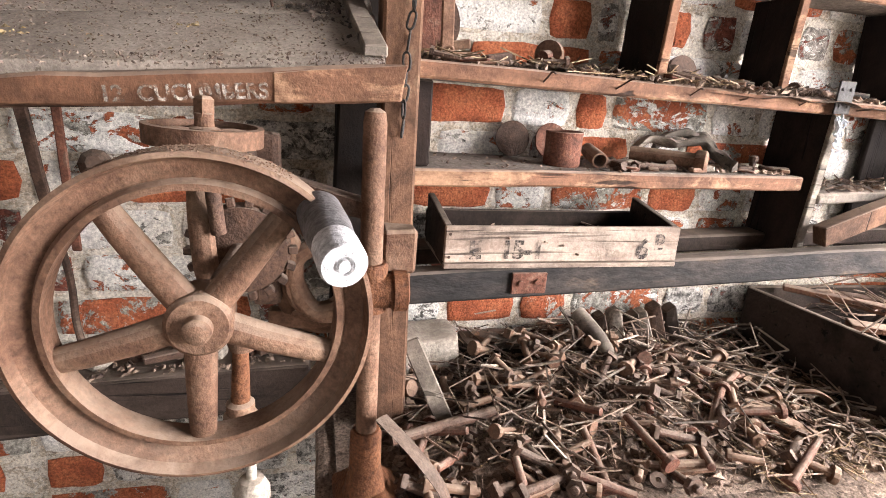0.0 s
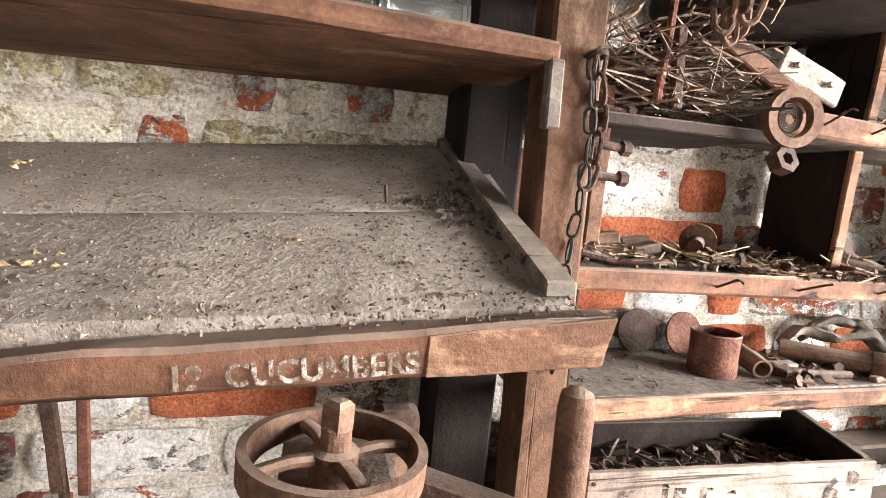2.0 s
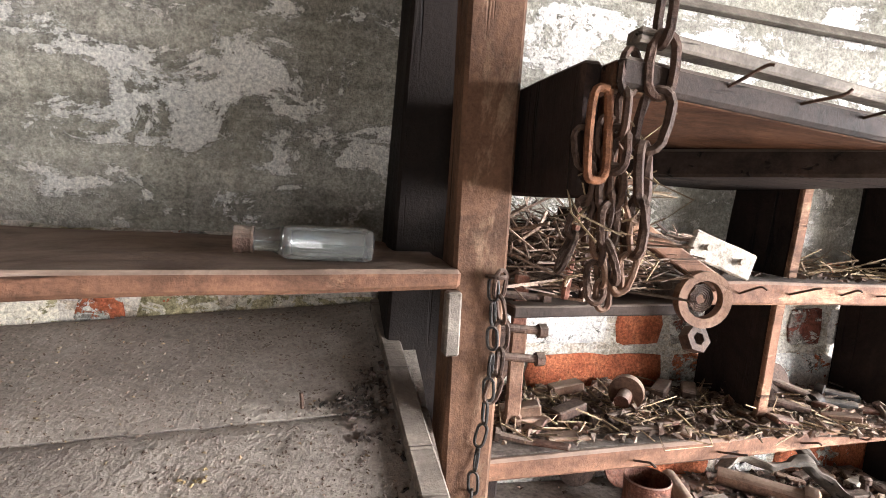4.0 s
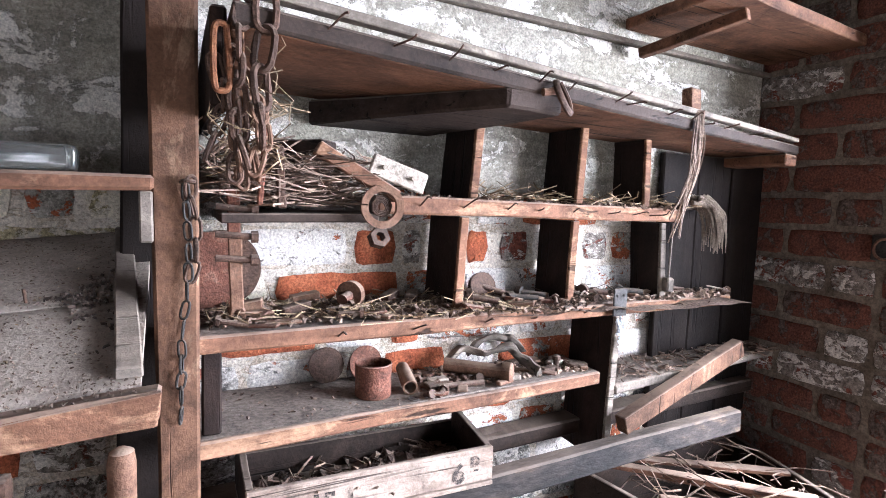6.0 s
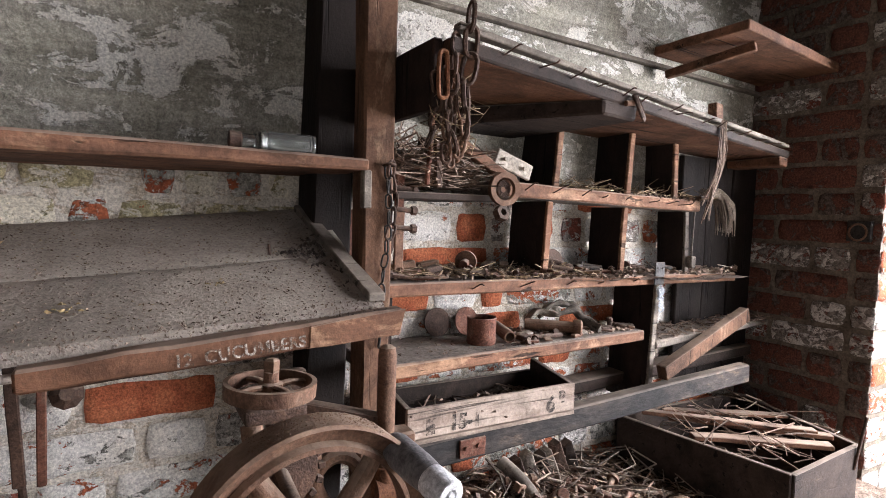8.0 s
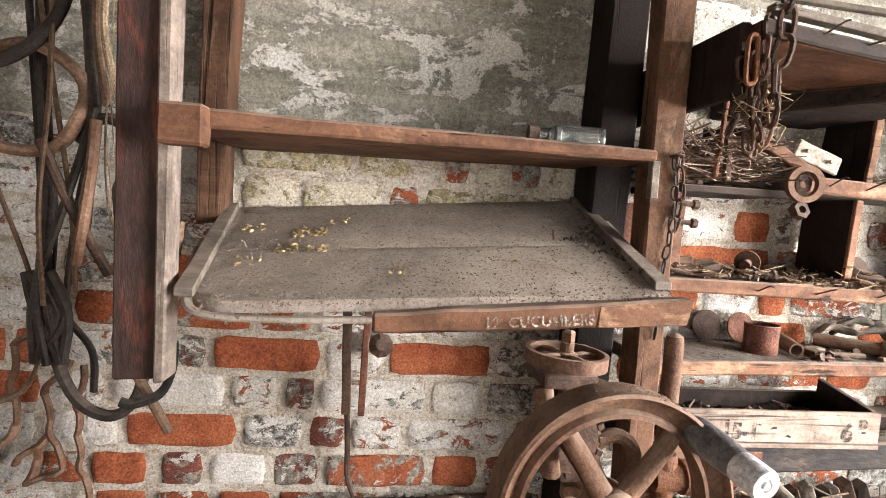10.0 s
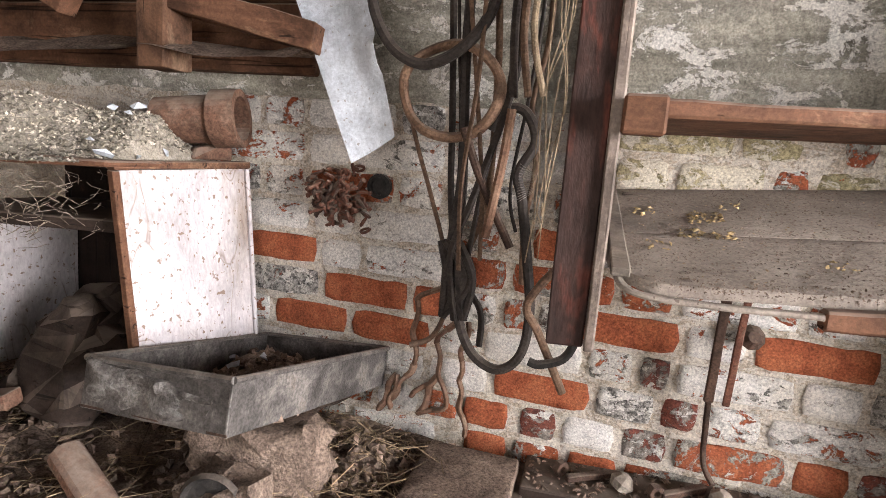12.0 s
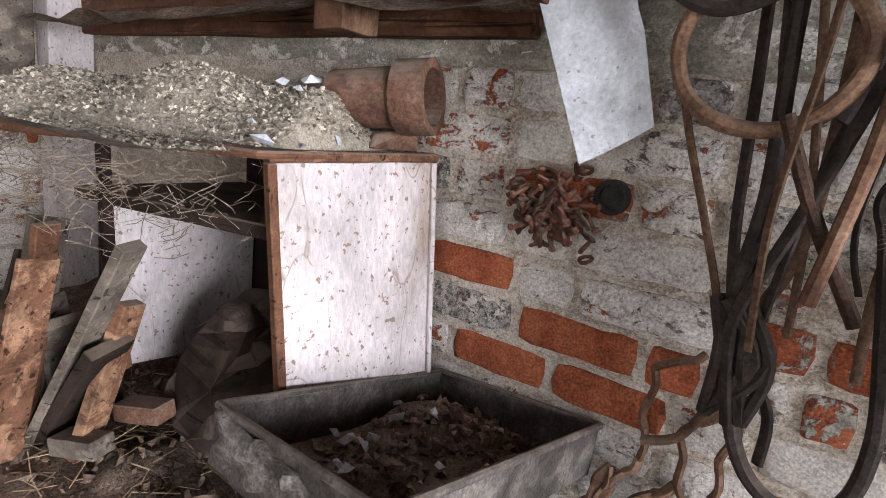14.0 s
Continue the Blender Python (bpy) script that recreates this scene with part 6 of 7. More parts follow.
flat_chain([(-1.25, 1.22), (-1.315, 1.175), (-1.31, 1.02), (-1.345, 0.95), (-1.39, 0.89), (-1.35, 0.985), (-1.36, 0.9)], "rust-red jointed chain hanging on the brick wall")
flat_chain([(-1.215, 1.15), (-1.26, 1.08), (-1.225, 0.93), (-1.29, 0.9), (-1.25, 1.0), (-1.31, 0.94)], "rust-red jointed chain hanging on the brick wall")
flat_chain([(-1.19, 1.14), (-1.2, 1.0), (-1.175, 0.87)], "rust-red jointed chain hanging on the brick wall")
# cluster of rusted teeth, pipe socket, white tin sheet
cl = thing("rusty_chain_clump", "clump of rusted knobbly chain on the wall", "chain", at=(-1.52, 1.16, 1.39))
rnd = random.Random(61)
for k in range(130):
    x, z = -1.52 + max(-0.07, min(0.07, rnd.gauss(0, 0.034))), 1.39 + max(-0.07, min(0.07, rnd.gauss(0, 0.032)))
    yy = 1.172 - rnd.random() * 0.045
    if k % 3:
        c = lathe([(0.001, -0.016), (0.0042, -0.012), (0.0048, 0.0), (0.003, 0.012), (0.006, 0.014), (0.006, 0.019), (0.001, 0.021)], 7, pose(x, yy, z, rnd.uniform(20, 160), rnd.uniform(-60, 60), rnd.uniform(0, 360)))
    else:
        mm = pose(x, yy, z, rnd.uniform(0, 180), rnd.uniform(-60, 60), rnd.uniform(0, 360))
        c = tube(bmesh.new(), [mm @ Vector((0.011 * math.cos(q * 0.785), 0.011 * math.sin(q * 0.785), 0)) for q in range(8)], 0.0034, 6, close=True)
    crumple(c, 0.002, 60)
    under(cl, "knob" if k % 3 else "ring", c, "rust_dark" if k % 4 == 0 else "rust_red", "", True)
solid("pipe_socket", lathe([(0.021, 0.0), (0.029, 0.0), (0.029, 0.02), (0.021, 0.02), (0.019, -0.001)], 22, pose(-1.437, 1.205, 1.422, 90), True), "iron_black", "round dark pipe socket in the wall", "pipe", smooth=True)
solid("pipe_socket_bore", lathe([(0.001, 0.0), (0.02, 0.0), (0.02, 0.004), (0.001, 0.004)], 22, pose(-1.437, 1.2, 1.422, 90)), "iron_black", "dark bore of the pipe socket", "pipe")
tin = bmesh.new()
g = []
for i in range(9):
    row = []
    for j in range(25):
        s, t = i / 8, j / 24
        l, r = Vector((-1.456, 0, 1.472)).lerp(Vector((-1.72, 0, 2.06)), t), Vector((-1.363, 0, 1.534)).lerp(Vector((-1.505, 0, 2.02)), t)
        p = l.lerp(r, s)
        p.y = 1.07 + 0.012 * math.sin(s * 3) - (0.02 if (s > 0.8 and 0.25 < t < 0.4) else 0)
        row.append(tin.verts.new(p))
    g.append(row)
for i in range(8):
    for j in range(24):
        tin.faces.new((g[i][j], g[i + 1][j], g[i + 1][j + 1], g[i][j + 1]))
ext = bmesh.ops.extrude_face_region(tin, geom=tin.faces[:])
for v in ext["geom"]:
    if isinstance(v, bmesh.types.BMVert):
        v.co.y += 0.002
solid("white_tin_sheet", tin, "tin_white", "peeling white sheet of tin hanging point down", "sheet", smooth=True)
web = bmesh.new()
for k in range(14):
    a = Vector((-0.98, 1.0, 1.46 + 0.008 * k))
    b = Vector((-1.1, 1.08, 1.5 - 0.006 * k))
    tube(web, [a, a.lerp(b, 0.5) - Vector((0, 0, 0.012 + 0.001 * k)), b], 0.0004, 3)
solid("cobweb", web, "web", "dusty cobweb threads between beam and harness", "cobweb", kind="stuff")

# ---------------------------------------------------------------- trough, cupboard panel and clutter at the far end
trough = thing("metal_trough", "shallow dirty galvanised tank tipped against the wall", "trough", at=(-1.58, 0.93, 0.98))
P = [Vector((-1.434, 0.663, 1.142)), Vector((-1.765, 0.71, 1.104)), Vector((-1.72, 1.19, 1.015)), Vector((-1.385, 1.185, 1.037))]
UPV = Vector((0, 0.19, 0.98))
names = ("front_side", "left_side", "wall_side", "right_side")
for k in range(4):
    p, q = P[k], P[(k + 1) % 4]
    inn = ((P[0] + P[2]) / 2 - (p + q) / 2)
    inn = Vector((inn.x, inn.y, 0)).normalized() * 0.006
    dn = -UPV * 0.088
    under(trough, names[k], hexa([p + dn, q + dn, q + dn + inn, p + dn + inn, p, q, q + inn, p + inn], 0.0015, 4, 0.0015), "galvanised")
    under(trough, "rolled_rim", tube(bmesh.new(), [p, p.lerp(q, 0.5), q], 0.006, 8), "galvanised", "", True)
dn = -UPV * 0.086
under(trough, "bottom", hexa([p + dn for p in P] + [p + dn + UPV * 0.004 for p in P], 0), "rust_dark")
CA, CB = P[0].lerp(P[1], 0.12), P[0].lerp(P[1], 0.96)
crust = hexa([CA + Vector((0, -0.013, -0.08)), CA + Vector((0, -0.003, -0.08)), CB + Vector((0, -0.003, -0.07)), CB + Vector((0, -0.013, -0.07)), CA + Vector((0, -0.012, -0.03)), CA + Vector((0, 0.002, -0.03)), CB + Vector((0, 0.002, 0.0)), CB + Vector((0, -0.012, -0.004))], 0.004)
bmesh.ops.subdivide_edges(crust, edges=[e for e in crust.edges if e.calc_length() > 0.03], cuts=9, use_grid_fill=True)
crumple(crust, 0.014, 28)
crumple(crust, 0.007, 75)
solid("dried_crust", crust, "crust", "dried grey crust of dung on the tank end", "crust", kind="stuff", smooth=True)


def trough_z(x, y):
    s = (y - 0.7) / 0.48
    return 1.04 - 0.095 * s + 0.03 * max(0, noise.noise((x * 9, y * 9, 3))) + 0.045 * math.exp(-((x + 1.6) / 0.1) ** 2 - ((y - 1.08) / 0.1) ** 2)


solid("trough_dirt", mound(-1.715, -1.4, 0.705, 1.175, trough_z, 30, 36), "soil", "dark dirt lying in the tank", "dirt", kind="stuff", smooth=True)
flakes("trough_litter", "chips", 420, (-1.7, -1.42, 0.75, 1.17), trough_z, (0.008, 0.03), "dead leaves and chips in the tank", "litter", 72, 0.7)
flakes("feathers", "tin_white", 14, (-1.72, -1.5, 0.7, 1.12), lambda x, y: trough_z(x, y) + 0.01, (0.02, 0.035), "few white feathers in the tank", "feathers", 73, 0.4)

panel = thing("cupboard_panel", "white painted cupboard door with cracked paint and brown edges", "door", at=(-1.78, 0.98, 1.05))
q = [Vector((-1.777, 0.833, 1.07)), Vector((-1.716, 1.135, 1.035)), Vector((-1.815, 0.823, 1.423)), Vector((-1.772, 1.158, 1.434))]
dx = Vector((-0.014, 0.003, 0))
under(panel, "leaf", hexa([q[0], q[1], q[1] + dx, q[0] + dx, q[2], q[3], q[3] + dx, q[2] + dx], 0.001, 6, 0.0012), "white_paint", "white cracked paint")
under(panel, "edge_strip", hexa([q[0] + Vector((0.004, -0.014, 0)), q[0] + Vector((0.004, 0.002, 0)), q[0] + dx + Vector((0, 0.002, 0)), q[0] + dx + Vector((0, -0.014, 0)), q[2] + Vector((0.004, -0.014, 0)), q[2] + Vector((0.004, 0.002, 0)), q[2] + dx + Vector((0, 0.002, 0)), q[2] + dx + Vector((0, -0.014, 0))], 0.002, 4, 0.001), "wood", "brown bare edge")
under(panel, "top_strip", hexa([q[2] + Vector((0.012, -0.016, 0.002)), q[3] + Vector((0.012, 0, 0.002)), q[3] + dx, q[2] + dx + Vector((0, -0.016, 0)), q[2] + Vector((0.012, -0.016, 0.018)), q[3] + Vector((0.012, 0, 0.018)), q[3] + dx + Vector((0, 0, 0.018)), q[2] + dx + Vector((0, -0.016, 0.018))], 0.003, 4, 0.0015), "wood_light", "pale moulded top strip")
under(panel, "side_strip", bar(q[1] + Vector((0.004, -0.006, 0)), q[3] + Vector((0.004, -0.006, 0)), 0.01, 0.01), "white_paint", "white side moulding")

shelf_board = solid("seed_shelf", hexa([(-2.5, 0.6, 1.405), (-1.795, 0.78, 1.43), (-1.78, 1.18, 1.43), (-2.5, 1.18, 1.405), (-2.5, 0.6, 1.43), (-1.795, 0.78, 1.442), (-1.78, 1.18, 1.442), (-2.5, 1.18, 1.43)], 0.004, 4, 0.003), "wood", "brown board under a heap of seed husks", "shelf")


def seed_z(x, y):
    e = min(1, max(0, (y - (0.62 + 0.25 * (x + 2.5) / 0.7)) / 0.1), max(0, (-1.83 - x) / 0.05), max(0, (x + 2.48) / 0.08))
    return 1.436 + 0.125 * e ** 0.7 * (0.75 + 0.4 * noise.noise((x * 5, y * 5, 2))) * (1 if y < 1.0 else max(0, (1.15 - y) / 0.15))


solid("seed_heap", mound(-2.48, -1.83, 0.62, 1.16, seed_z, 40, 34), "seed", "pale heap of old seed husks", "seeds", kind="stuff", smooth=True)
flakes("seed_husks", "seed", 11000, (-2.45, -1.84, 0.66, 1.12), seed_z, (0.006, 0.014), "pale seed husks covering the heap", "seeds", 81, 0.6)
flakes("feathers", "tin_white", 10, (-1.95, -1.82, 0.8, 1.05), lambda x, y: seed_z(x, y) + 0.01, (0.02, 0.04), "few white feathers on the seeds", "feathers", 82, 0.4)
tile = thing("ridge_tile", "dusty terracotta pipe lying behind the seeds", "pipe", at=(-1.86, 1.08, 1.5))
under(tile, "barrel", lathe([(0.042, 0.0), (0.052, 0.0), (0.055, 0.12), (0.066, 0.13), (0.066, 0.19), (0.05, 0.19)], 26, pose(-1.93, 1.05, 1.53, 0, 84, 16), True), "terracotta", "", True)
solid("tile_shard", hexa([(-1.83, 1.04, 1.45), (-1.8, 1.14, 1.45), (-1.85, 1.16, 1.45), (-1.87, 1.06, 1.45), (-1.84, 1.06, 1.475), (-1.8, 1.14, 1.5), (-1.83, 1.15, 1.5), (-1.86, 1.07, 1.475)], 0.003), "terracotta", "broken shard of dusty terracotta", "shard")
# timber framing overhead at the far end
for nm, p, qq, wd, ht, mt, lb in (("roof_bracket", (-1.88, 1.0, 2.3), (-1.87, 1.0, 1.635), 0.07, 0.085, "wood_up", "square brown timber hanging from the roof"), ("cross_timber", (-1.93, 0.98, 1.8), (-1.53, 1.04, 1.715), 0.05, 0.055, "wood", "brown cross timber nailed to the upright"), ("timber_stub", (-1.56, 1.1, 1.72), (-1.56, 1.1, 1.585), 0.05, 0.07, "wood_up", "short sawn stub of timber"), ("roof_brace", (-2.7, 0.95, 2.05), (-2.12, 1.0, 1.77), 0.05, 0.06, "wood", "slanting brown roof brace")):
    solid(nm, bar(p, qq, wd, ht, up=(0, 0, 1) if abs(p[2] - qq[2]) < 0.5 else (0, 1, 0), rough=0.004), mt, lb, "timber")
solid("sagging_sack", mound(-3.1, -1.55, 0.95, 1.19, lambda x, y: 1.66 + 0.28 * (y - 0.95) + 0.05 * noise.noise((x * 4, y * 8, 5)), 30, 10), "soil", "dusty sagging sacking over the timbers", "sacking", kind="stuff", smooth=True)
# dusty boarding on the wall above the seeds
boarding = thing("wall_boarding", "dusty brown boards nailed across the upper wall", "boarding", at=(-2.4, 1.17, 1.66))
for k in range(4):
    under(boarding, "plank", block(-3.19, -1.6 - 0.03 * (k % 2), 1.15 + 0.004 * (k % 2), 1.184, 1.66 + 0.162 * k, 1.816 + 0.162 * k, 0.004, 6, 0.004), "wood")
# lower bench at the far end with its clutter
lb = thing("end_bench", "rough low bench heaped with rubbish", "bench", at=(-2.2, 0.9, 0))
under(lb, "top", block(-3.28, -1.02, 0.55, 1.196, 0.76, 0.82, 0.006, 8, 0.004), "wood_dark")
for x in (-3.1, -2.2, -1.15):
    under(lb, "leg", block(x, x + 0.08, 0.6, 0.68, 0, 0.759, 0.004), "wood_dark_up")


def rub_z(x, y):
    return 0.822 + 0.05 * math.exp(-((x + 1.55) / 0.22) ** 2 - ((y - 0.95) / 0.2) ** 2) + 0.05 * max(0, noise.noise((x * 7, y * 7, 9)))


solid("rubbish_heap", mound(-3.2, -1.04, 0.57, 1.19, rub_z, 80, 30), "soil", "heap of dust and rubbish on the bench", "dirt", kind="stuff", smooth=True)
flakes("rubbish_chips", "chips", 1500, (-2.6, -1.05, 0.6, 1.18), rub_z, (0.008, 0.035), "chips and dead leaves on the bench", "litter", 91, 0.8)
bits("rubbish_straw", "straw", 420, (-2.4, -1.15, 0.6, 1.15), lambda x, y: rub_z(x, y) + 0.01, (0.03, 0.12), (0.0015, 0.003), "dry straw over the rubbish", "straw", 92, 0.4, 0.25)
bits("rubbish_straw", "straw", 260, (-1.46, -1.2, 0.68, 1.12), lambda x, y: rub_z(x, y) + 0.012, (0.02, 0.09), (0.0012, 0.0028), "dry straw and stalks below the tank", "straw", 93, 0.4, 0.3)
flakes("dead_leaves", "chips", 260, (-1.5, -1.18, 0.66, 1.12), lambda x, y: rub_z(x, y) + 0.01, (0.01, 0.03), "dead leaves below the tank", "leaves", 94, 0.7)
slab = solid("stone_slab", block(-1.24, -1.04, 0.88, 1.12, 0.83, 0.868, 0.008, 4, 0.004), "soil", "dusty stone slab on the bench", "slab", smooth=True)
stone = thing("hollow_stone", "rough broken stone block with a deep hollow", "stone", at=(-1.5, 0.8, 0.86))
under(stone, "body", join(block(-1.62, -1.38, 0.78, 0.92, 0.84, 0.985, 0.02, 6, 0.03), block(-1.58, -1.42, 0.7, 0.79, 0.84, 0.93, 0.02, 5, 0.028)), "soil", "", True)
# shallow black dish: the shade of a deep hollow put into its colour
under(stone, "hollow", lathe([(0.001, 0.0), (0.042, 0.004), (0.05, 0.014), (0.055, 0.004)], 20, pose(-1.5, 0.705, 0.9, 90, 0, 12)), "iron_black", "shallow dish blackened like a shaded hollow", True)
solid("clay_pipe", rod((-1.83, 0.72, 0.9), (-1.66, 0.66, 0.84), 0.03, 16), "terracotta", "short clay pipe in the rubbish", "pipe", smooth=True)
# cupboard carcass and stacked junk behind the panel
cab = thing("broken_cupboard", "dark broken cupboard carcass under the seed shelf", "cupboard", at=(-2.1, 0.95, 0.83))
under(cab, "side_panel", hexa([(-2.36, 0.84, 0.9), (-2.3, 1.16, 0.9), (-2.32, 1.16, 0.9), (-2.38, 0.84, 0.9), (-2.36, 0.84, 1.3), (-2.3, 1.16, 1.3), (-2.32, 1.16, 1.3), (-2.38, 0.84, 1.3)], 0.002, 3, 0.001), "white_paint", "white painted side")
under(cab, "back_panel", block(-2.35, -1.82, 1.165, 1.18, 0.85, 1.4, 0.002), "wood_dark_up")
under(cab, "inner_shelf", hexa([(-2.36, 0.78, 1.285), (-1.83, 0.84, 1.3), (-1.83, 1.16, 1.3), (-2.36, 1.16, 1.285), (-2.36, 0.78, 1.31), (-1.83, 0.84, 1.325), (-1.83, 1.16, 1.325), (-2.36, 1.16, 1.31)], 0.003), "wood_dark")
under(cab, "stile", bar((-2.24, 0.8, 0.84), (-2.28, 0.8, 1.4), 0.022, 0.02, up=(0, 1, 0)), "wood_dark_up")
solid("folded_sack", hexa([(-2.2, 0.85, 0.9), (-1.95, 0.8, 0.88), (-1.9, 1.1, 0.9), (-2.2, 1.1, 0.9), (-2.05, 0.9, 1.13), (-1.98, 0.88, 1.14), (-1.98, 1.0, 1.14), (-2.05, 1.0, 1.13)], 0.01, 6, 0.03), "wood_dark", "stiff folded sack in the cupboard", "sack", smooth=True)
rnd = random.Random(95)
for k in range(14):
    x, y = rnd.uniform(-2.75, -2.15), rnd.uniform(0.55, 0.8)
    tilt = rnd.uniform(-0.25, 0.25)
    solid("broken_board", bar((x, y, 0.83), (x + tilt, y + rnd.uniform(-0.05, 0.15), rnd.uniform(0.98, 1.28)), rnd.uniform(0.04, 0.1), rnd.uniform(0.012, 0.03), up=(1, 0.3, 0)), ("wood_grey", "wood", "wood_dark", "wood_light")[k % 4], "broken weathered board standing in the junk", "board", "broken boards in the junk")
for k in range(8):
    x, y = rnd.uniform(-2.6, -2.1), rnd.uniform(0.62, 0.95)
    solid("wood_block", bar((x, y, 0.86 + 0.04 * (k % 4)), (x + 0.1, y + 0.03, 0.88 + 0.04 * (k % 4)), 0.05, 0.035), ("wood", "wood_grey", "terracotta")[k % 3], "short offcut of wood in the junk", "offcut", "offcuts in the junk")
bits("nest_litter", "hair", 500, (-2.6, -1.85, 0.6, 0.85), lambda x, y: 1.40 - 0.12 * random.Random(int(x * 6e4)).random(), (0.015, 0.06), (0.0007, 0.0018), "cobwebbed straw hanging off the seed shelf", "litter", 96, 0.5, 0.9)
solid("corner_post", block(-3.29, -3.2, 1.06, 1.19, 0, 2.3, 0.005, 8, 0.003), "white_paint", "white painted post in the far corner", "post")
solid("far_window_board", block(-3.3, -3.27, 0.1, 1.05, 1.5, 2.2, 0.004, 3, 0.002), "wood_grey", "pale board over the far wall", "board")

# ---------------------------------------------------------------- yard outside the doorway
solid("ground", mound(-60, 90, -60, 60, lambda x, y: -0.135 if -3.6 < x < 1.6 and -3 < y < 1.6 else -0.06 + 0.05 * noise.noise((x * 0.3, y * 0.3, 0)), 220, 200), "ground", "dry overgrown yard outside the shed", "ground", kind="structure", smooth=True)
rnd = random.Random(101)
for k, (x, y, a) in enumerate(((3.2, 1.0, 20), (3.9, 1.6, 14), (4.8, 1.3, 28), (2.9, 0.5, 35))):
    c, s = math.cos(radians(a)), math.sin(radians(a))
    solid("fallen_plank", bar((x - 0.8 * c, y - 0.8 * s, 0.05), (x + 0.9 * c, y + 0.9 * s, 0.08), 0.12, 0.05), "wood_light", "old timber lying in the yard", "plank", "timbers lying in the yard")


def plant(x, y, h, n, mat, seed):
    r = random.Random(seed)
    t = thing("weed_plant", "leafy green weed growing in the yard", "plant", "weeds in the yard", at=(x, y, 0))
    st, lf = bmesh.new(), []
    vs, fs = [], []
    for _ in range(max(6, n // 14)):
        tip = Vector((x + r.gauss(0, 0.16), y + r.gauss(0, 0.16), h * r.uniform(0.6, 1)))
        b = Vector((x + r.gauss(0, 0.05), y + r.gauss(0, 0.05), -0.05))
        tube(st, [b, b.lerp(tip, 0.5) + Vector((0.02, 0, 0.03)), tip], 0.004, 4)
        for q in range(14):
            p = b.lerp(tip, r.uniform(0.25, 1)) + Vector((r.gauss(0, 0.05), r.gauss(0, 0.05), r.gauss(0, 0.02)))
            l = r.uniform(0.03, 0.075)
            m = Matrix.Translation(p) @ pose(0, 0, 0, r.uniform(-40, 40), r.uniform(-40, 40), r.uniform(0, 360))
            k0 = len(vs)
            vs += [m @ Vector(v) * 1.0 for v in ((0, 0, 0), (l * 0.5, l * 0.32, 0.006), (l, 0, -0.004), (l * 0.5, -l * 0.32, 0.006))]
            fs += [(k0, k0 + 1, k0 + 2), (k0, k0 + 2, k0 + 3)]
    under(t, "stem", st, "leaf")
    me = bpy.data.meshes.new("foliage")
    me.from_pydata(vs, [], fs)
    me.materials.append(M[mat])
    o = new("foliage", me)
    o.parent = t
    o.matrix_parent_inverse = Matrix.Translation(-Vector(t.location))


for k in range(26):
    a = rnd.random()
    x, y = 2.6 + 5.5 * a, 0.5 + 2.6 * a + rnd.uniform(-0.5, 0.8)
    plant(x, y, rnd.uniform(0.25, 0.6), 150, "leaf" if k % 3 else "leaf_yellow", 200 + k)
hedge = []
vs, fs = [], []
for k in range(9000):
    u = rnd.random()
    x, y = 16 + rnd.gauss(0, 0.9), -8 + 30 * u
    z = rnd.random() ** 1.2 * (1.5 + 0.6 * noise.noise((y * 0.35, 0, 0)))
    l = rnd.uniform(0.1, 0.26)
    m = Matrix.Translation((x, y, z)) @ pose(0, 0, 0, rnd.uniform(0, 360), rnd.uniform(0, 360), 0)
    k0 = len(vs)
    vs += [m @ Vector(v) for v in ((0, 0, 0), (l * 0.5, l * 0.4, 0.02), (l, 0, 0), (l * 0.5, -l * 0.4, 0.02))]
    fs += [(k0, k0 + 1, k0 + 2), (k0, k0 + 2, k0 + 3)]
me = bpy.data.meshes.new("hedge")
me.from_pydata(vs, [], fs)
me.materials.append(M["leaf_yellow"])
solid("backdrop", hexa([(60, -70, -1), (61, -70, -1), (61, 70, -1), (60, 70, -1), (60, -70, 45), (61, -70, 45), (61, 70, 45), (60, 70, 45)], 0), "sky_glow", "bright hazy sky beyond the yard", "sky", kind="structure")
tagged(new("hedge", me), "sunlit hedge along the far side of the yard", "hedge", "", "stuff")
bits("yard_grass", "leaf_yellow", 6000, (2.0, 12, 0.0, 6.5), lambda x, y: -0.02, (0.08, 0.22), (0.004, 0.01), "rough grass in the yard", "grass", 111, 0.3, 1.2, 0.3, 3)

# ---------------------------------------------------------------- bricks of the walls
PITCH, BZ = 0.083, 1.1655
RED_AT = {
    0: [(-1.571, -1.351), (-1.34, -1.255), (-0.963, -0.745), (-0.6, -0.38), (0.43, 0.545), (-0.09, 0.07)],
    -1: [(-1.705, -1.504), (-1.49, -1.29)],
    -2: [(-1.125, -0.909)],
    -3: [(-1.19, -1.083), (-0.492, -0.391), (0.0, 0.15)],
    -4: [(-1.184, -1.08), (-0.94, -0.831)],
    -7: [(-0.78, -0.68), (-0.98, -0.85)],
    1: [(-1.79, -1.596), (0.215, 0.365)],
    2: [(-1.071, -0.978), (-0.1, 0.086), (0.236, 0.302)],
    3: [(0.008, 0.25)],
    4: [(0.157, 0.243), (0.406, 0.458), (-0.62, -0.56)],
    5: [(-0.51, -0.455), (-0.365, -0.3)],
}
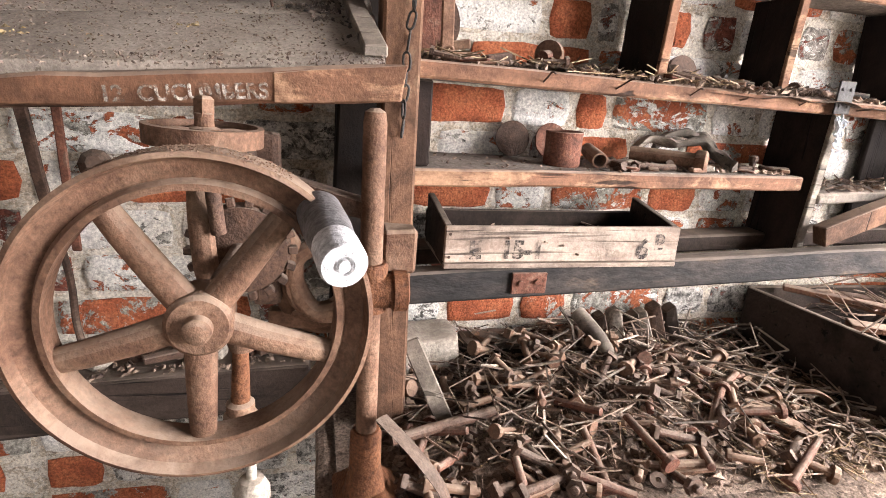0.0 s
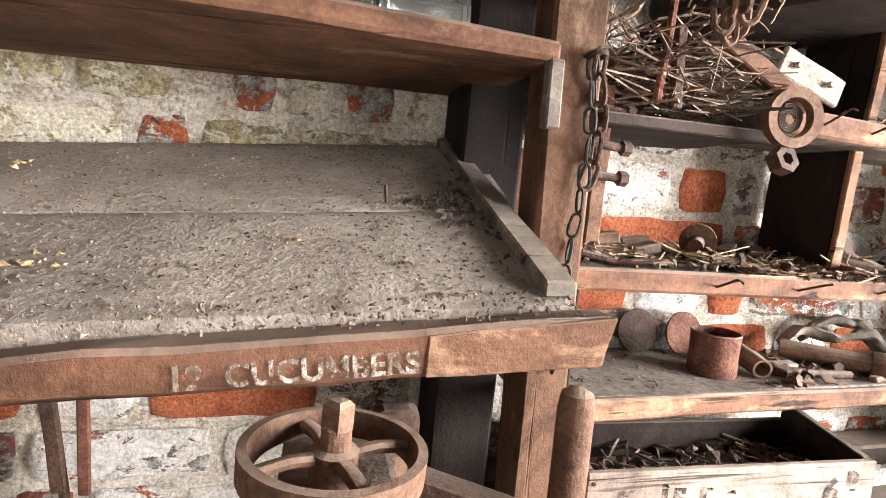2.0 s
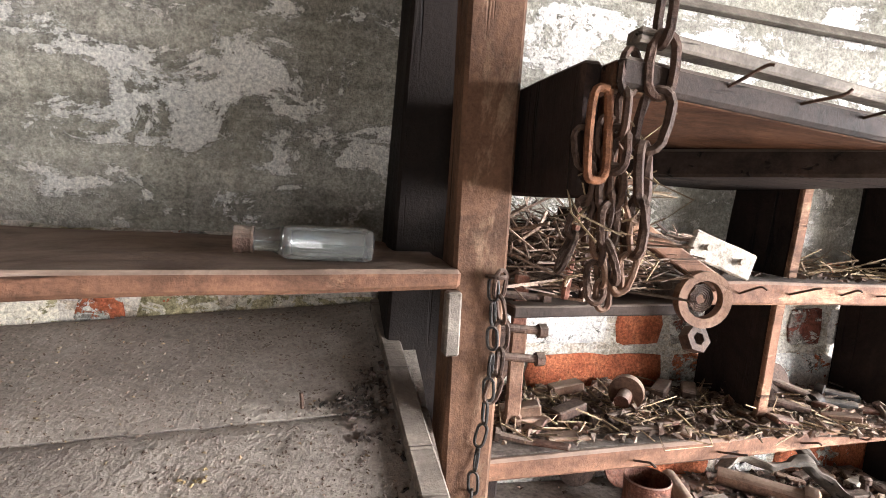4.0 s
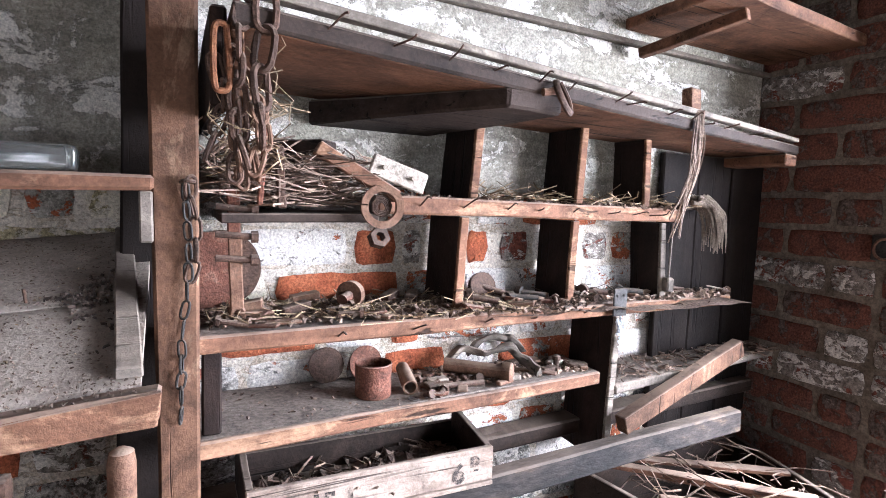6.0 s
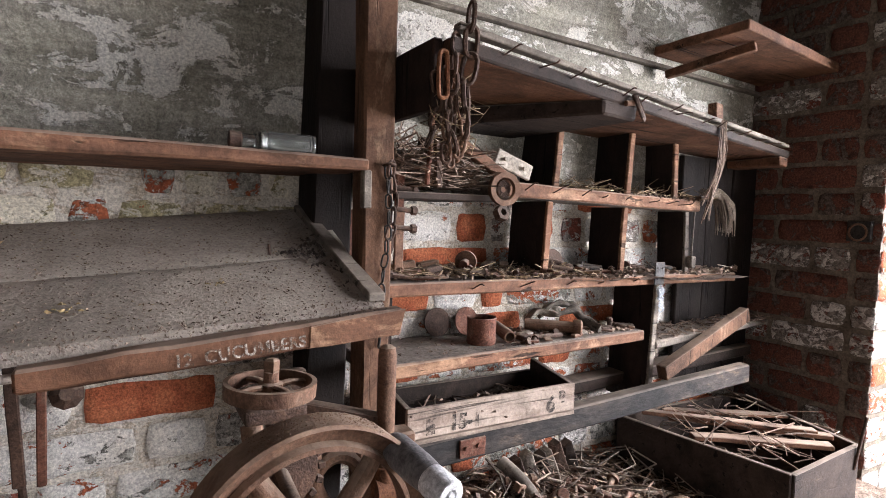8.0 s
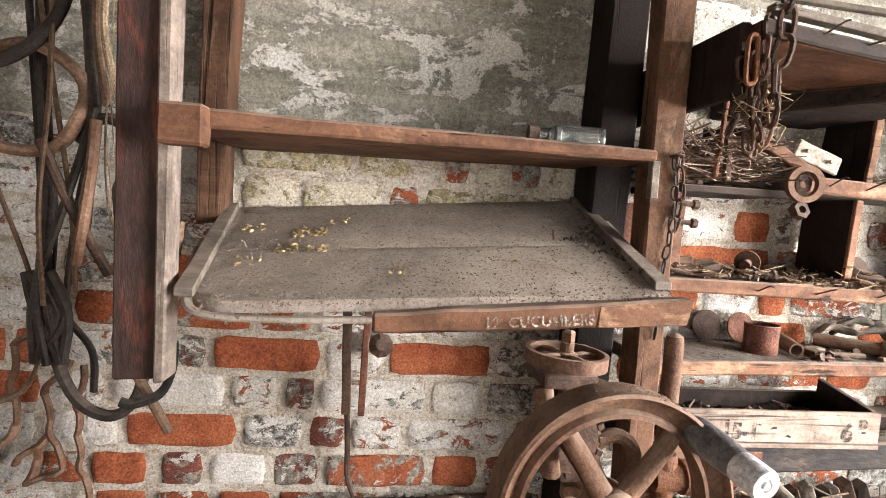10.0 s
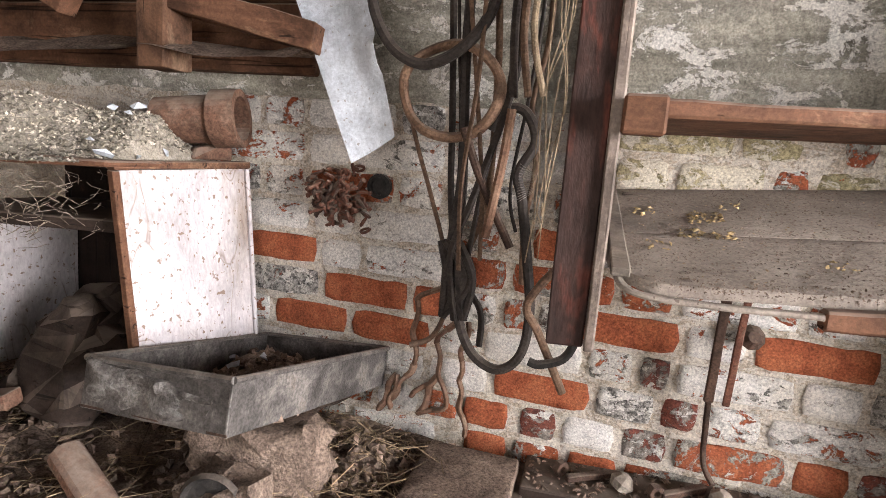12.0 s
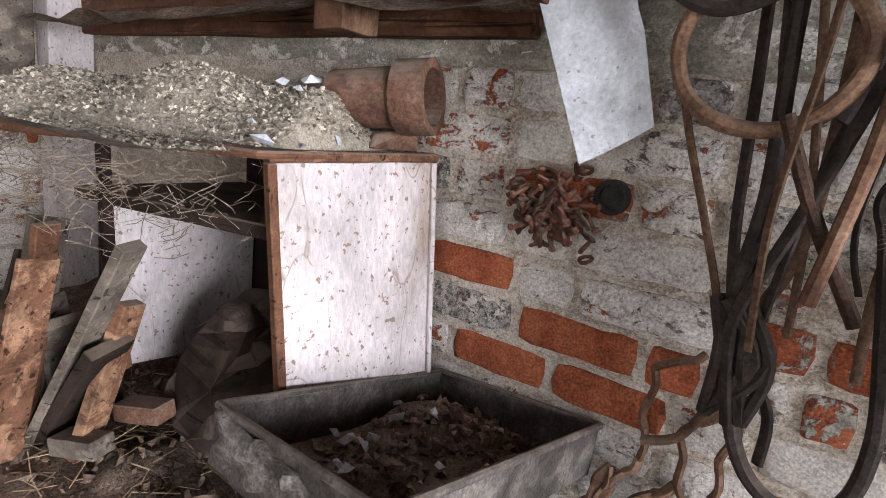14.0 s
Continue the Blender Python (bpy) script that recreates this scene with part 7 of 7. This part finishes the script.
DULL_AT = {0: [(-0.369, -0.265), (-1.04, -0.975)], -1: [(-0.812, -0.752)], -2: [(-0.759, -0.684), (-0.314, -0.228)], -3: [(-1.056, -0.972), (-0.83, -0.736), (-0.377, -0.286)], 1: [(0.147, 0.21)], 4: [(0.248, 0.3), (0.492, 0.563), (0.726, 0.8)], -5: [(-0.9, -0.7)]}


def brick_mesh(l, mat, seed):
    """A worn brick: an uneven rounded outline with a slightly domed face."""
    rnd = random.Random(seed)
    h, n = 0.0335, max(5, round(l / 0.03))
    pts = [(-l / 2 + l * k / n, h) for k in range(n + 1)] + [(l / 2, 0.0)] + [(l / 2 - l * k / n, -h) for k in range(n + 1)] + [(-l / 2, 0.0)]
    bm = bmesh.new()
    rings = []
    for inset, y, rough in ((0.0, 0.05, 0.0), (0.0, 0.0035, 0.0035), (0.004, 0.0, 0.003), (0.014, -0.0015, 0.002)):
        ring = []
        for x, z in pts:
            sx, sz = max(0.0, abs(x) - (l / 2 - 0.012)) / 0.012, max(0.0, abs(z) - (h - 0.012)) / 0.012
            pull = 0.0055 if sx > 0.9 and sz > 0.9 else 0.0
            x2 = math.copysign(max(0.0, abs(x) - inset * (1 if sx > 0 else 0) - pull), x)
            z2 = math.copysign(max(0.0, abs(z) - inset - pull * 0.6), z) if z else 0.0
            d = noise.noise_vector(Vector((x * 45 + seed * 3.1, y * 10, z * 45)))
            ring.append(bm.verts.new((x2 + d.x * rough, y + d.y * rough * 0.5, z2 + d.z * rough * 1.3)))
        rings.append(ring)
    m = len(pts)
    for P0, P1 in zip(rings, rings[1:]):
        for k in range(m):
            bm.faces.new((P0[k], P0[(k + 1) % m], P1[(k + 1) % m], P1[k]))
    bm.faces.new(rings[-1])
    bmesh.ops.triangulate(bm, faces=[f for f in bm.faces if len(f.verts) > 4])
    return mesh_of(bm, "brick", mat, True)


STOCK = {}


def lay(parent, x0, x1, z, mat, rnd, turn=None):
    size = min((0.05, 0.07, 0.09, 0.105, 0.13, 0.16, 0.19, 0.22), key=lambda s: abs(s - (x1 - x0)))
    key = (size, mat, rnd.randrange(3))
    if key not in STOCK:
        STOCK[key] = brick_mesh(size, mat, len(STOCK) * 3.7)
    o = new("brick", STOCK[key])
    proud = rnd.uniform(0.0, 0.004)
    o.scale = ((x1 - x0) / size, 1, 1)
    m = pose(0, 0, 0, 0, rnd.gauss(0, 0.5), 0)
    if turn:
        o.matrix_world = turn @ Matrix.Translation(((x0 + x1) / 2, -proud, z)) @ m @ Matrix.Diagonal((*o.scale, 1))
    else:
        o.matrix_world = Matrix.Translation(((x0 + x1) / 2, WALL - 0.002 - proud, z)) @ m @ Matrix.Diagonal((*o.scale, 1))
    o.parent = parent
    return o


rnd = random.Random(7)
JOINT = 0.015
for c in range(-8, 6):
    z = BZ + PITCH * c
    fixed = sorted([(a, b, "brick_flaked" if c > 3 and a < 0 else "brick") for a, b in RED_AT.get(c, [])] + [(a, b, "brick_dark") for a, b in DULL_AT.get(c, [])])
    x = -2.0 + rnd.uniform(0, 0.1)
    k = c % 2
    queue = fixed[:]
    while x < 1.32:
        if queue and queue[0][0] - x < 0.06:
            a, b, mt = queue.pop(0)
            a = max(a, x)
            lay(wall_north, a, b, z, mt, rnd)
            x = b + JOINT
            continue
        l = 0.22 if k % 2 else 0.105
        k += 1
        lim = (queue[0][0] - JOINT if queue else 1.33) - x
        if lim < l + 0.05:
            l = lim
        if l > 0.24:
            l = l / 2 - JOINT / 2
        if l > 0.03:
            sooty = 0.45 if x > -0.7 else 0.2
            r = rnd.random()
            mt = "brick_grey" if r < sooty else "brick_white" if r < (0.8 if c >= 0 else 0.66) else "brick_flaked"
            if x < -1.0:
                mt = "brick_grey" if r < 0.12 else "brick_white" if r < 0.88 else "brick_flaked"
            elif c >= 3 and x < -0.2:
                mt = "brick_cream"
            if x > -0.1 and c >= 0 and r < 0.7:
                mt = "brick_white"
            lay(wall_north, x, x + l, z, mt, rnd)
        x += l + JOINT
# pier: its inner face in darker brown bricks, and its end in paler ones
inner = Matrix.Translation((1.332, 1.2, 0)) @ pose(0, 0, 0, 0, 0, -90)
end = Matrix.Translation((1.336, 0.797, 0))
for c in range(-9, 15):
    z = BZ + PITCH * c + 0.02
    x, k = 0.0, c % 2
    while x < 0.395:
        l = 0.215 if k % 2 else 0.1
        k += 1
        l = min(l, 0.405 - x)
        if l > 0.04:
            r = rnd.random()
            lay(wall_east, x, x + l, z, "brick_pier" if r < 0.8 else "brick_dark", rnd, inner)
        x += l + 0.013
    for a, b in (((0.0, 0.1), (0.112, 0.214)) if c % 2 else ((0.0, 0.214),)):
        lay(wall_east, a, b, z, "brick_white" if rnd.random() < 0.6 else "brick_flaked", rnd, end)
# far end wall
west = Matrix.Translation((-3.302, 0.2, 0)) @ pose(0, 0, 0, 0, 0, 90)
for c in range(-4, 6):
    x, k = 0.0, c % 2
    while x < 0.84:
        l = 0.22 if k % 2 else 0.105
        k += 1
        lay(wall_west, x, min(x + l, 0.86), BZ + PITCH * c, "brick" if rnd.random() < 0.45 else "brick_white", rnd, west)
        x += l + 0.014
